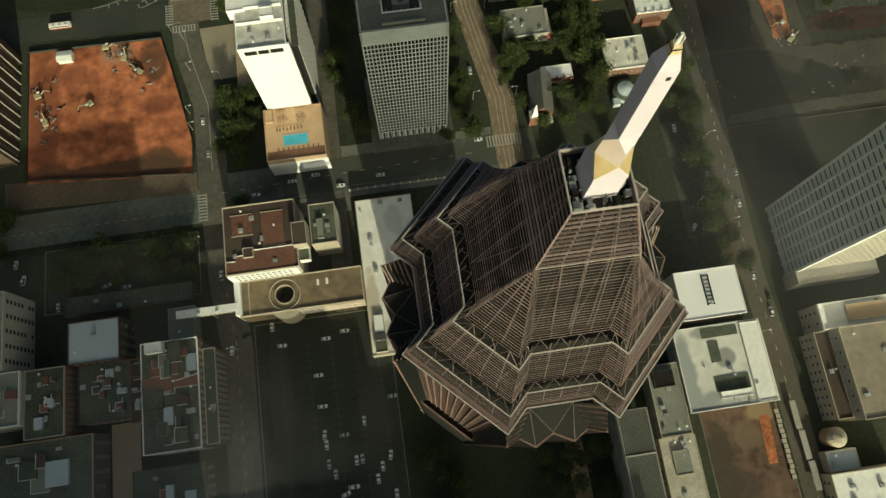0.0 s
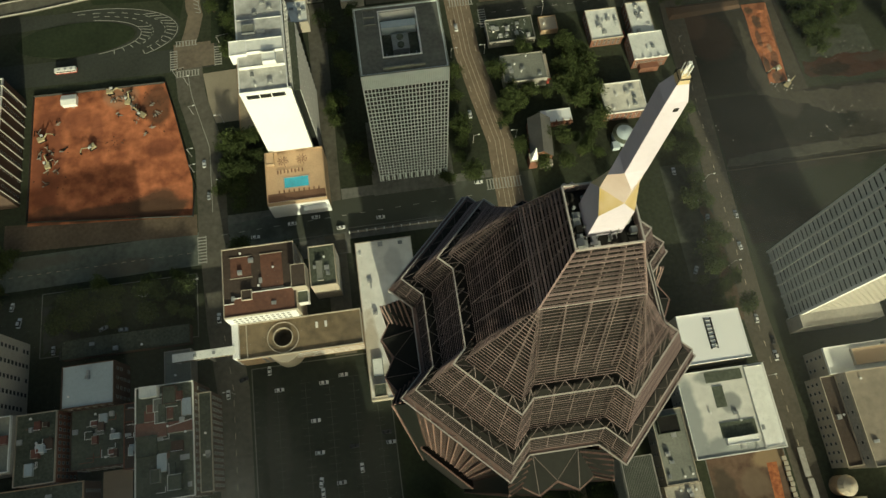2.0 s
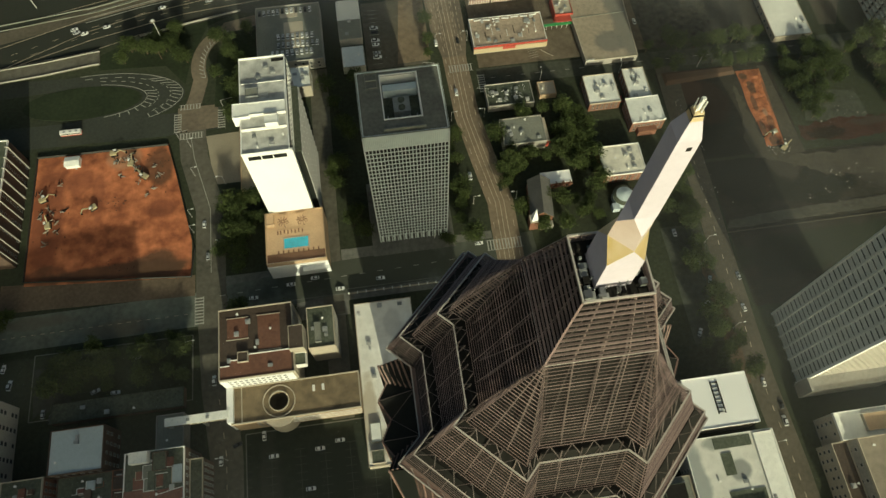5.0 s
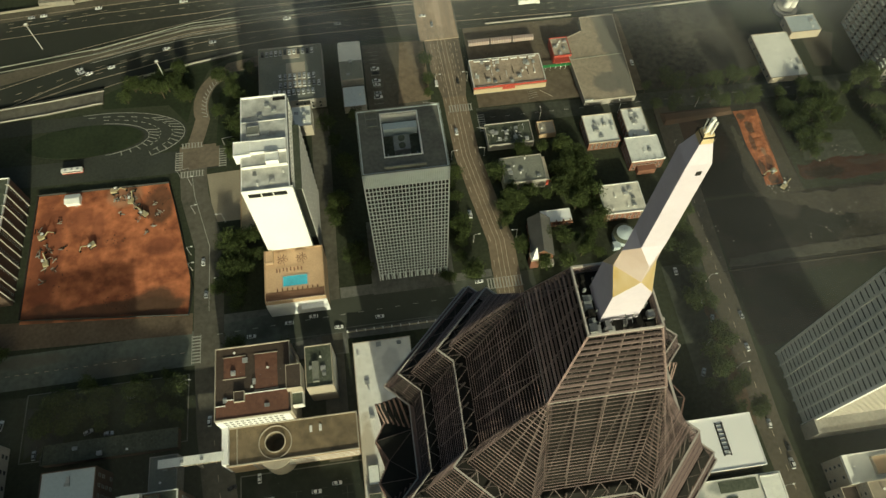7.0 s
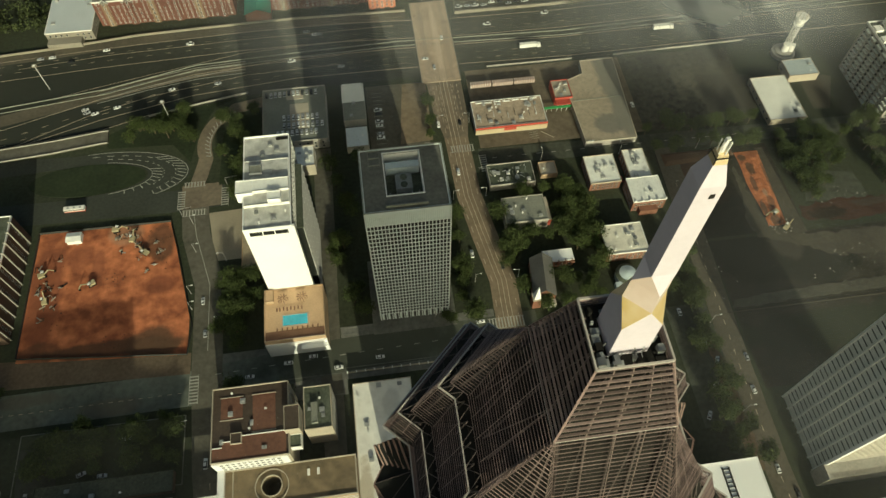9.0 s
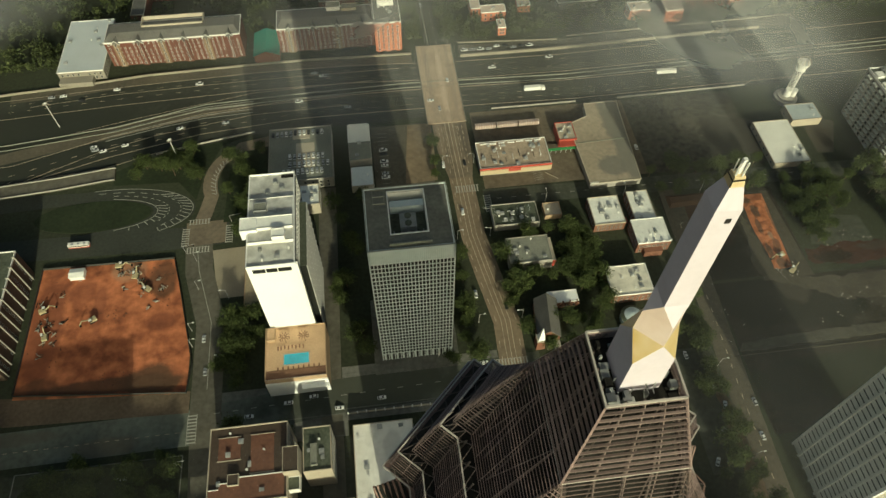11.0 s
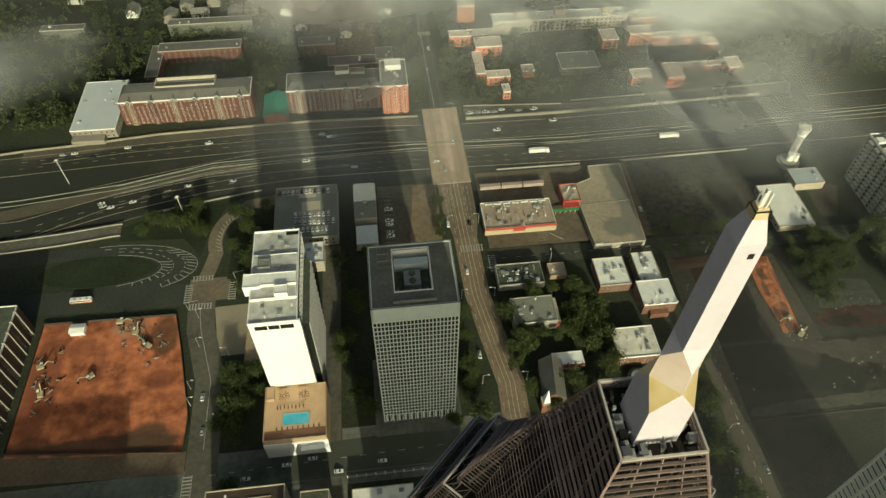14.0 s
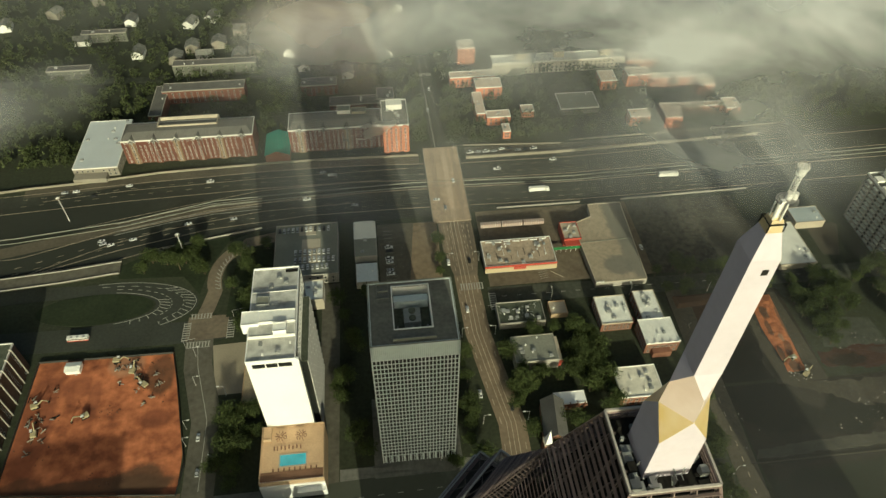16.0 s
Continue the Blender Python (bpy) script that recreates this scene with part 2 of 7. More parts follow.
def louvres(p0, p1, q0, q1, step, near, thick=0.09, m=None):
    """Horizontal slats from the bottom edge p0-p1 to the top edge q0-q1, with a few uprights behind."""
    global count
    h = (Vector(mix(q0, q1, .5)) - Vector(mix(p0, p1, .5))).length
    n = max(2, int(h / step))
    for k in range(n + 1):
        f = k / n
        a, b = mix(p0, q0, f), mix(p1, q1, f)
        if (Vector(a) - Vector(b)).length < .3:
            continue
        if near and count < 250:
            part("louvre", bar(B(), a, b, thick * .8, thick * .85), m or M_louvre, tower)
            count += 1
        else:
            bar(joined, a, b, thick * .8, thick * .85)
    wide = (Vector(p0) - Vector(p1)).length
    m = max(1, round(wide / 3.0))
    for k in range(m + 1):
        f = k / m
        a, b = mix(p0, p1, f), mix(q0, q1, f)
        bar(mullions, mix(a, (0, 0, a[2]), .015), mix(b, (0, 0, b[2]), .015), .08, .08)
        bar(braces, mix(a, (0, 0, a[2]), .09), mix(b, (0, 0, b[2]), .08), .16, .16)
    for k in range(m):
        if (k % 2) == 0:
            a, b = mix(p0, p1, k / m), mix(q0, q1, (k + 1) / m)
            bar(braces, mix(a, (0, 0, a[2]), .08), mix(b, (0, 0, b[2]), .08), .1, .1)


rD, rC1, rC, rB1, rB, rA1 = ring(*D), ring(*C1), ring(*C), ring(*B1), ring(*BB), ring(*A1)
for i in range(16):
    j = (i + 1) % 16
    side, kind = ((i + 1) // 4) % 4, i % 4
    near = side in (0, 3) or (i in (12, 13, 14))
    louvres(rC1[i], rC1[j], rC[i], rC[j], .62, False, .09)
    louvres(rB1[i], rB1[j], rB[i], rB[j], .7, near, .1)
    # the pyramid: flat faces, notches and corner triangles
    k = i // 4
    corner = [(5.89, -5.89), (5.89, 5.89), (-5.89, 5.89), (-5.89, -5.89)]
    c = (*corner[k], AT[0])
    d = (*corner[(k + 1) % 4], AT[0])
    if kind == 3:
        louvres(rA1[i], rA1[j], c, d, .66, near, .1)
    else:
        louvres(rA1[i], rA1[j], c, c, .66, near, .1)
for lv, inner, drop in ((D, C1, .3), (C, B1, .5), (BB, A1, .5)):
    ro, ri = ring(*lv), ring(*inner)
    for i in range(16):
        j = (i + 1) % 16
        n = max(2, round((Vector(ro[i]) - Vector(ro[j])).length / 3.1))
        for k in range(n):
            a, b = mix(ro[i], ro[j], k / n), mix(ri[i], ri[j], (k + .5) / n)
            c = mix(ro[i], ro[j], (k + 1) / n)
            bar(trusses, (a[0], a[1], a[2] - drop), b, .09, .09)
            bar(trusses, b, (c[0], c[1], c[2] - drop), .09, .09)
deck = [(3.3, -3.3), (3.3, 3.3), (-3.3, 3.3), (-3.3, -3.3)]
for k in range(4):
    p0, p1 = (*[(5.89, -5.89), (5.89, 5.89), (-5.89, 5.89), (-5.89, -5.89)][k - 1], AT[0]), (*[(5.89, -5.89), (5.89, 5.89), (-5.89, 5.89), (-5.89, -5.89)][k], AT[0])
    q0, q1 = (*deck[k - 1], 286.9), (*deck[k], 286.9)
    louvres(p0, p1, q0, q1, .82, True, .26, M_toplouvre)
    part("edge_rail", bar(B(), p0, p1, .22, .22), M_rail, tower)
    part("corner_post", bar(B(), p0, q0, .18, .18), M_louvre, tower)
    part("deck_parapet", bar(B(), (*deck[k - 1], 287.1), (*deck[k], 287.1), .17, .32), M_rail, tower, "pale parapet beam round the top deck")
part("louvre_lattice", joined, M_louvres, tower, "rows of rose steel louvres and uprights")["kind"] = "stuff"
part("truss_lattice", trusses, M_brace, tower, "zigzag steel trusses in the terrace recesses")["kind"] = "stuff"
part("mullion_lattice", mullions, M_mullion, tower, "pale rose uprights between the louvres")["kind"] = "stuff"
part("brace_lattice", braces, M_brace, tower, "dark uprights and diagonal braces behind the louvres")["kind"] = "stuff"
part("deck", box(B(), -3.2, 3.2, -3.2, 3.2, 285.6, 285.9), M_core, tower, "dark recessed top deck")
rng = random.Random(4)
for k in range(34):
    s = rng.choice((-1, 1))
    u, v = rng.uniform(2.15, 2.95) * s, rng.uniform(-2.95, 2.95)
    x, y = (u, v) if rng.random() < .5 else (v, u)
    w, d, h = rng.uniform(.1, .4), rng.uniform(.1, .4), rng.uniform(.2, .9)
    part("deck_unit", box(B(), x - w, x + w, y - d, y + d, 285.9, 285.9 + h), rng.choice((M_machine, M_machine, M_core)), tower)
for k in range(14):
    a = rng.uniform(0, 6.28)
    x, y = 2.5 * math.cos(a), 2.5 * math.sin(a)
    part("deck_brace", bar(B(), (x, y, 285.9), (x + rng.uniform(-.8, .8), y + rng.uniform(-.8, .8), 287.0), .09), M_machine, tower)
# sawtooth bays under the eave on the four notched corners, with a folded skirt roof down to their tips
for k in range(4):
    c, s = (1, 0, -1, 0)[k], (0, 1, 0, -1)[k]
    R = lambda x, y, z: (c * x - s * y, s * x + c * y, z)
    zig = [(-8.3, -24.7, 234), (-5.9, -23.7, 231.5), (-3.3, -25.4, 231), (0, -23.6, 231), (3.3, -25.4, 231), (5.9, -23.7, 231.5), (8.3, -24.7, 234)]
    back = [(-8.3, -18.2), (8.3, -18.2)]
    plan = [(x, y) for x, y, z in zig] + back[::-1]
    part("corner_bay", loft(B(), [[R(x, y, 20) for x, y in plan], [R(x, y, z - .6) for x, y, z in zig] + [R(x, y, 231) for x, y in back[::-1]]]), M_glass, tower, "sawtooth glazed corner bay")
    for x, y, z in zig:
        part("bay_pier", bar(B(), R(x, y, 20), R(x, y, z), .35, .35), M_granite, tower)
    ridge = {-1: (-3.65, -19.3, 234.2), 1: (3.65, -19.3, 234.2)}
    outer = {-1: (-8.4, -20.6, 237), 1: (8.4, -20.6, 237)}
    folds = [[ridge[-1], zig[3], ridge[1]]]
    for sd, tip, val, end in ((1, 4, 5, 6), (-1, 2, 1, 0)):
        folds += [[ridge[sd], zig[3], zig[tip]], [ridge[sd], zig[tip], zig[val]], [ridge[sd], zig[val], zig[end]], [ridge[sd], zig[end], outer[sd]]]
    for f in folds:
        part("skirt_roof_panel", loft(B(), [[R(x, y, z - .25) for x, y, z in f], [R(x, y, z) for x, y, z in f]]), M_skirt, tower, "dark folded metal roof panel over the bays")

    for p, q in zip(zig, zig[1:]):
        part("bay_fascia", bar(B(), R(p[0], p[1] - .1, p[2] - .35), R(q[0], q[1] - .1, q[2] - .35), .2, .8), M_granite, tower)
    for p, q in ((ridge[-1], zig[3]), (ridge[1], zig[3]), (ridge[1], zig[4]), (ridge[-1], zig[2])):
        part("roof_seam", bar(B(), R(p[0], p[1], p[2] + .06), R(q[0], q[1], q[2] + .06), .1, .08), M_brace, tower)
    # slotted granite cheek on the outer fold, and a short toothed front
    for sd in (-1, 1):
        e, v = zig[6 if sd > 0 else 0], zig[5 if sd > 0 else 1]
        for q in range(5):
            f = .12 + q * .19
            a_, b_ = mix(ridge[sd], v, f), mix(outer[sd], e, f)
            part("gable_slat", bar(B(), R(a_[0], a_[1], a_[2] + .15), R(b_[0], b_[1], b_[2] + .15), .3, .2), M_granite, tower)
        t_ = zig[4 if sd > 0 else 2]
        for q in range(8):
            p_ = mix(zig[3], t_, (q + .5) / 8)
            part("front_tooth", bar(B(), R(p_[0], p_[1] - .25, p_[2] - .1), R(p_[0] * 1.0, p_[1] - .25, p_[2] - 1.4), .22, .22), M_granite, tower)
part("lower_body", loft(B(), [ring(0, 19.6, 5.2, 3.6), ring(118, 19.6, 5.2, 3.6)]), M_core, tower, "wider near-black lower storeys")
rl = ring(118.6, 19.7, 5.2, 3.6)
for i in range(16):
    part("ledge", bar(B(), rl[i], rl[(i + 1) % 16], .5, .6), M_granite, tower)

# the spire: square foot, cut corners, tall square shaft
zB, zE, zD, zS, zT, zU, zV = 285.9, 291.03, 293.68, 296.13, 298.02, 308.22, 310.53
hB, hE, hD, hS, hT, hU, hV = 1.73, 1.66, 1.78, 1.66, .9, .8, .3
cor = [(1, -1), (1, 1), (-1, 1), (-1, -1)]
mid_ = [(0, -1), (1, 0), (0, 1), (-1, 0)]
P3 = lambda d, h, z: (d[0] * h, d[1] * h, z)


def polys(name, faces, m, parent, label=""):
    bm = B()
    for f in faces:
        bm.faces.new([bm.verts.new(p) for p in f])
    bmesh.ops.remove_doubles(bm, verts=bm.verts[:], dist=1e-4)
    return part(name, bm, m, parent, label)


foot, skirt, collar, tall, top = [], [], [], [], []
for k in range(4):
    a, b, f, g = cor[k - 1], cor[k], mid_[k], mid_[(k + 1) % 4]
    foot.append([P3(a, hB, zB), P3(b, hB, zB), P3(b, hE, zE), P3(f, hD, zD), P3(a, hE, zE)])
    collar.append([P3(f, hD, zD), P3(g, hD, zD), P3(g, hS, zS), P3(b, hT, zT), P3(f, hS, zS)])
    skirt.append([P3(b, hE, zE), P3(g, hD, zD), P3(f, hD, zD)])
    tall += [[P3(a, hT, zT), P3(f, hS, zS), P3(b, hT, zT)], [P3(a, hT, zT), P3(b, hT, zT), P3(b, hU, zU), P3(a, hU, zU)]]
    tall.append([P3(a, hU, zU), P3(b, hU, zU), P3(b, .42, 309.8), P3(a, .42, 309.8)])
    top.append([P3(a, .42, 309.8), P3(b, .42, 309.8), P3(b, hV, zV), P3(a, hV, zV)])
top.append([P3(c, hV, zV) for c in cor])
polys("spire_foot", foot, M_palemetal, tower, "pale metal foot of the spire")
polys("spire_skirt", skirt, M_gold, tower, "gilded sloping facets of the spire")
polys("spire_collar", collar, M_collar, tower, "upper spire facets with a pink reflection as their colour")
polys("spire_shaft", tall, M_palemetal, tower, "tall pale square spire shaft")
polys("spire_cap", top, M_gold, tower, "gilded spire cap")
hatch = part("spire_hatch", prism(B(), [(.08, -.85), (.42, -.85), (.42, -.74), (.08, -.74)], 307.1, 307.5), M_core, tower, "small dark opening near the spire's tip")
part("antenna", bar(B(), (0, 0, 310.4), (0, 0, 311.6), .22), M_whitepaint, tower, "white antenna drum on the tip")
for k in range(5):
    a = k * 1.256
    part("antenna_rod", bar(B(), (.28 * math.cos(a), .28 * math.sin(a), 309.9), (.3 * math.cos(a), .3 * math.sin(a), 311.2 + .1 * k), .07), M_whitepaint, tower)
for k in range(4):
    part("tip_rail", bar(B(), P3(cor[k - 1], .42, 310.35), P3(cor[k], .42, 310.35), .05), M_core, tower)
    part("tip_post", bar(B(), P3(cor[k], .42, 309.85), P3(cor[k], .42, 310.4), .05), M_core, tower)
# ---- streets, lots and highway ----
def ribbon(bm, pts, w, z0, z1):
    """A flat band of width w along a line of points."""
    L, R = [], []
    for i, p in enumerate(pts):
        a, b = Vector(pts[max(i - 1, 0)]), Vector(pts[min(i + 1, len(pts) - 1)])
        d = (b - a).normalized()
        n = Vector((-d.y, d.x)) * w / 2
        L.append(Vector(p) + n)
        R.append(Vector(p) - n)
    vs = [[bm.verts.new((r.x, r.y, z0)), bm.verts.new((l.x, l.y, z0)), bm.verts.new((l.x, l.y, z1)), bm.verts.new((r.x, r.y, z1))] for r, l in zip(R, L)]
    for a, b in zip(vs, vs[1:]):
        for i in range(4):
            bm.faces.new((a[i], a[(i + 1) % 4], b[(i + 1) % 4], b[i]))
    bm.faces.new(vs[0][::-1])
    bm.faces.new(vs[-1])
    return bm


def arc(cx, cy, rx, ry, a0, a1, n=16):
    return [(cx + rx * math.cos(radians(a0 + (a1 - a0) * k / n)), cy + ry * math.sin(radians(a0 + (a1 - a0) * k / n))) for k in range(n + 1)]


def rect(x0, x1, y0, y1):
    return [(x0, y0), (x1, y0), (x1, y1), (x0, y1)]


roads = []


def road(name, pts, w, m, label, z=0.06):
    roads.append(name)
    return setting(name, ribbon(B(), pts, w, -.5, z), m, label, "road")


def lot(name, pts, m, label, cat="lot", z=0.03):
    return setting(name, prism(B(), pts, -.5, z), m, label, cat)


def ragged(name, pts, m, label, z, seed, jag=1.6):
    """A patch of ground with an uneven edge."""
    r = random.Random(seed)
    out = []
    for a, b in zip(pts, pts[1:] + pts[:1]):
        a, b = Vector(a), Vector(b)
        n = max(2, int((b - a).length / 2.2))
        for k in range(n):
            p = a.lerp(b, k / n)
            out.append((p.x + r.gauss(0, jag), p.y + r.gauss(0, jag)))
    return setting(name, prism(B(), out, -.3, z), m, label, "ground patch")


def dashes(name, pts, w=.35, dash=3.0, gap=6.0, z=0.1, label="painted lane dashes on asphalt", m=None):
    bm = B()
    for a, b in zip(pts, pts[1:]):
        a, b = Vector(a), Vector(b)
        n = max(1, int((b - a).length / (dash + gap)))
        for k in range(n):
            f = k / n
            g = f + dash / (b - a).length if gap else (k + 1) / n
            bar(bm, (*a.lerp(b, f), z), (*a.lerp(b, min(1, g)), z), w, .04)
    return setting(name, bm, m or M_line, label, "road marking")


def kerb(name, pts, closed=True, m=None, w=.5, h=.16):
    bm = B()
    for a, b in zip(pts, pts[1:] + (pts[:1] if closed else [])):
        bar(bm, (*a, h / 2), (*b, h / 2), w, h)
    return setting(name, bm, m or M_concrete, "pale concrete kerb along the pavement", "kerb")


def ladder(name, x0, x1, y0, y1, along_x=True, n=8, wide=.7):
    """A ladder crosswalk: bars between two lines."""
    bm = B()
    for k in range(n):
        f = (k + .5) / n
        if along_x:
            bar(bm, (x0 + (x1 - x0) * f, y0, .11), (x0 + (x1 - x0) * f, y1, .11), wide, .04)
        else:
            bar(bm, (x0, y0 + (y1 - y0) * f, .11), (x1, y0 + (y1 - y0) * f, .11), wide, .04)
    if along_x:
        bar(bm, (x0, y0, .1), (x1, y0, .1), .3, .04)
        bar(bm, (x0, y1, .1), (x1, y1, .1), .3, .04)
    else:
        bar(bm, (x0, y0, .1), (x0, y1, .1), .3, .04)
        bar(bm, (x1, y0, .1), (x1, y1, .1), .3, .04)
    return setting(name, bm, M_line, "white ladder crosswalk painted on the street", "road marking")


M_avenue = mat("brown_worn_asphalt", (0.21, 0.162, 0.112), 0.9, vary=0.28, fine=0.5, coarse=0.06)
M_faint = mat("worn_off_road_paint", (0.46, 0.38, 0.28), 0.85, vary=0.4, fine=0.5, coarse=0.12)
M_wall = mat("weathered_tan_wall", (0.24, 0.215, 0.17), 0.85, vary=0.2)
M_walk = mat("tan_walk_paving", (.3, .22, .14), .9, vary=.3, fine=.4, coarse=.08)
PEACH = [(60, 100), (60, 165), (60.5, 181), (55, 215), (51, 242), (50, 283), (48.8, 330), (48.6, 345)]
road("road_1", [(-95.5, -260), (-95.5, 62), (-99.5, 96), (-102.5, 150), (-103, 200), (-112, 235), (-114, 262)], 16, M_road, "worn grey city street beside the red building site")
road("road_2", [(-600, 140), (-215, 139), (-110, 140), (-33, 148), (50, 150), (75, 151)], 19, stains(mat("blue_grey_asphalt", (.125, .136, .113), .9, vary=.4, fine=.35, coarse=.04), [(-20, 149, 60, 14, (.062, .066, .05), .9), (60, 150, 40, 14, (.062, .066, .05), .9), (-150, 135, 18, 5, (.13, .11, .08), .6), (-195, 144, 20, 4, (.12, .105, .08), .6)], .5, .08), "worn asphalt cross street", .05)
road("road_3", PEACH, 15, M_avenue, "worn brown asphalt avenue with worn lane lines", .07)
lot("avenue_apron", [(42.5, 288), (57.5, 288), (60, 304), (60.2, 338), (36.8, 338), (38, 312)], stains(mat("worn_apron_asphalt", (.17, .137, .1), .9, vary=.3, fine=.5, coarse=.06), [(41, 325, 2.5, 18, (.24, .19, .14), .7), (50, 318, 2.5, 26, (.23, .18, .13), .6), (57, 322, 2.5, 18, (.12, .1, .075), .7)], .5, .1), "worn asphalt where the avenue widens before the bridge", "road", .082)
road("road_4", [(176, -260), (176, 20), (174, 62), (175, 120), (177, 172), (179, 240), (180, 262)], 13, mat("street_asphalt", (.1, .088, .066), .9, vary=.3, fine=.5, coarse=.05), "worn tan-grey street beside the lots")
road("road_5", [(62, 270), (155, 268), (290, 266), (600, 262)], 13, M_asphalt, "dark asphalt street between low buildings", .05)
road("road_6", [(-600, 266), (-232, 263), (-128, 261), (-96, 262)], 16, M_loop, "asphalt street north of the building site", .05)
road("road_7", [(-38, 72), (-38, 95), (-38, 150), (-36, 290)], 11, M_road, "narrow worn street between towers", .045)
lot("pavement_1", rect(-96, -30, 126, 157), M_paving, "grey pavement round the hotel block", "pavement", .035)
lot("pavement_2", rect(-32, 52, 134, 164), M_paving, "grey paved forecourt of the office tower", "pavement", .037)
lot("pavement_3", rect(-14, 31, 157.5, 203), M_paving, "patterned grey plaza under the office tower", "pavement", .16)
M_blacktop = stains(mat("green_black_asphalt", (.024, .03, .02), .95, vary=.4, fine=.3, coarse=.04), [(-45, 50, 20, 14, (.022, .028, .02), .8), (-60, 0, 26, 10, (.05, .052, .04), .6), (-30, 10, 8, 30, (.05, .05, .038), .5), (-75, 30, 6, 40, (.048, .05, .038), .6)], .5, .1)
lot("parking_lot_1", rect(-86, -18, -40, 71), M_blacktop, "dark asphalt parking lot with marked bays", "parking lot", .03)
lot("parking_lot_2", rect(-5, 33, 285, 340), mat("faded_brown_asphalt", (.105, .096, .072), .9, vary=.35, fine=.4, coarse=.06), "small asphalt parking lot beside the avenue", "parking lot", .03)
lot("dirt_corner", [(14, 287), (35, 288), (36, 339), (20, 339)], mat("tan_dirt_lot", (.2, .155, .105), .95, vary=.35, fine=.3, coarse=.06), "tan dirt corner beside the avenue", "lot", .05)
lot("parking_lot_3", rect(64, 172, 277, 346), mat("tan_brown_yard", (.135, .11, .078), .95, vary=.35, fine=.3, coarse=.05), "asphalt yard round the low restaurants", "parking lot", .03)
M_darklot = mat("shadow_dark_asphalt", (.04, .04, .029), .95, vary=.45, fine=.3, coarse=.03, tone=(.082, .076, .058), spread=.12)
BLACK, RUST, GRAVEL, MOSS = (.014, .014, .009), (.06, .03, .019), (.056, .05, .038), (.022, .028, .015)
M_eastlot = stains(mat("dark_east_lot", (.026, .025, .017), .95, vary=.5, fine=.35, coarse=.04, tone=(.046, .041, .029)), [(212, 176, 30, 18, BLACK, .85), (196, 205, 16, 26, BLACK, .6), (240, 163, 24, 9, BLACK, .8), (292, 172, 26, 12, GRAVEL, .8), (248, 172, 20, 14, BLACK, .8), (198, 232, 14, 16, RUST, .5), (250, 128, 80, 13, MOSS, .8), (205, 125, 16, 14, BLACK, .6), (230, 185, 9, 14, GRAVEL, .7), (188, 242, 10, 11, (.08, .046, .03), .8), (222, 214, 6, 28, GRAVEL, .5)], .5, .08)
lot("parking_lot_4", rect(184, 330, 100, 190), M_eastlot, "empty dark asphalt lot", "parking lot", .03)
# Yard asphalt coloured dark to include the tower's shadow
lot("parking_lot_5", rect(172, 250, 277, 345), M_darklot, "asphalt yard, its dark colour holding the tower's shadow", "parking lot", .03)
lot("parking_lot_6", rect(146, 169, 84, 152), M_asphalt, "narrow asphalt lot with parked cars", "parking lot", .03)
lot("courtyard", rect(129, 168, -60, -4), stains(mat("red_brown_paving", (0.12, 0.07, 0.048), .9, vary=.45, fine=.25, coarse=.05, tone=(.17, .115, .08), spread=.15), [(134, -30, 8, 22, (.05, .042, .03), .8), (150, -18, 8, 7, (.16, .12, .08), .7), (160, -8, 9, 5, (.3, .22, .13), .7), (143, -42, 9, 8, (.06, .045, .035), .7)], .5, .15), "red-brown paved yard beside the white roof", "yard")
lot("clay_yard", [(157, -33), (161.5, -33), (163, -10), (158, -10)], M_dirt, "bare orange clay strip in the yard", "yard", .08)
lot("forecourt", [(-100.4, 215.3), (-82.9, 215.3), (-85.7, 250.2), (-105.2, 249.5)], mat("tan_concrete_paving", (.3, .26, .19), .9, vary=.25), "tan concrete forecourt behind the hotel", "forecourt", .04)
lot("plaza", rect(-16, 100, -70, 46), M_grass, "dark planted plaza round the skyscraper", "plaza", .03)
# The walk's tan also puts sunlight through a gap into its colour
setting("plaza_walk", ribbon(B(), [(64.5, -8), (64.8, -34), (63.5, -70)], 8.5, -.4, .07), M_walk, "tan walk through the plaza, coloured as sunlit ground", "path")
lot("park", rect(-192, -112, 92, 126), M_grass, "dark planted garden behind the street", "park", .03)
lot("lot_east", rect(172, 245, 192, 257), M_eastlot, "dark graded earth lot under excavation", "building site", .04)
M_bank = stains(mat("orange_bank_clay", (.3, .1, .045), .95, vary=.45, fine=.5, coarse=.08, tone=(.6, .22, .1)), [(228, 238, 2.5, 5, (.06, .045, .03), .8), (226, 226, 1.6, 6, (.1, .06, .04), .8), (231, 212, 2, 5, (.14, .07, .04), .7), (229, 199, 3, 4, (.07, .05, .035), .8), (226, 247, 3, 3, (.07, .05, .03), .8), (230, 219, 1.5, 3, (.3, .2, .13), .7), (225.5, 208, 1.5, 6, (.09, .055, .035), .8), (236, 228, 1.4, 16, (.12, .07, .045), .8)], .6, .3)
bm = B()
bmesh.ops.create_grid(bm, x_segments=10, y_segments=36, size=1)
for v in bm.verts:
    u, w_ = (v.co.x + 1) / 2, (v.co.y + 1) / 2
    x0, x1 = 223.6 - 1.6 * w_ + .6 * math.sin(w_ * 9), 234.6 + 3.4 * w_
    x, y = x0 + (x1 - x0) * u, 195.5 + 56.5 * w_
    v.co = (x, y, .12 + min(1, 6 * min(u, 1 - u), 9 * min(w_, 1 - w_)) * (1.3 * u + .5 * noise.noise(Vector((x * .35, y * .35, 2))) + .3))
setting("clay_bank", bm, M_bank, "orange clay bank at the edge of the excavation", "earth bank")
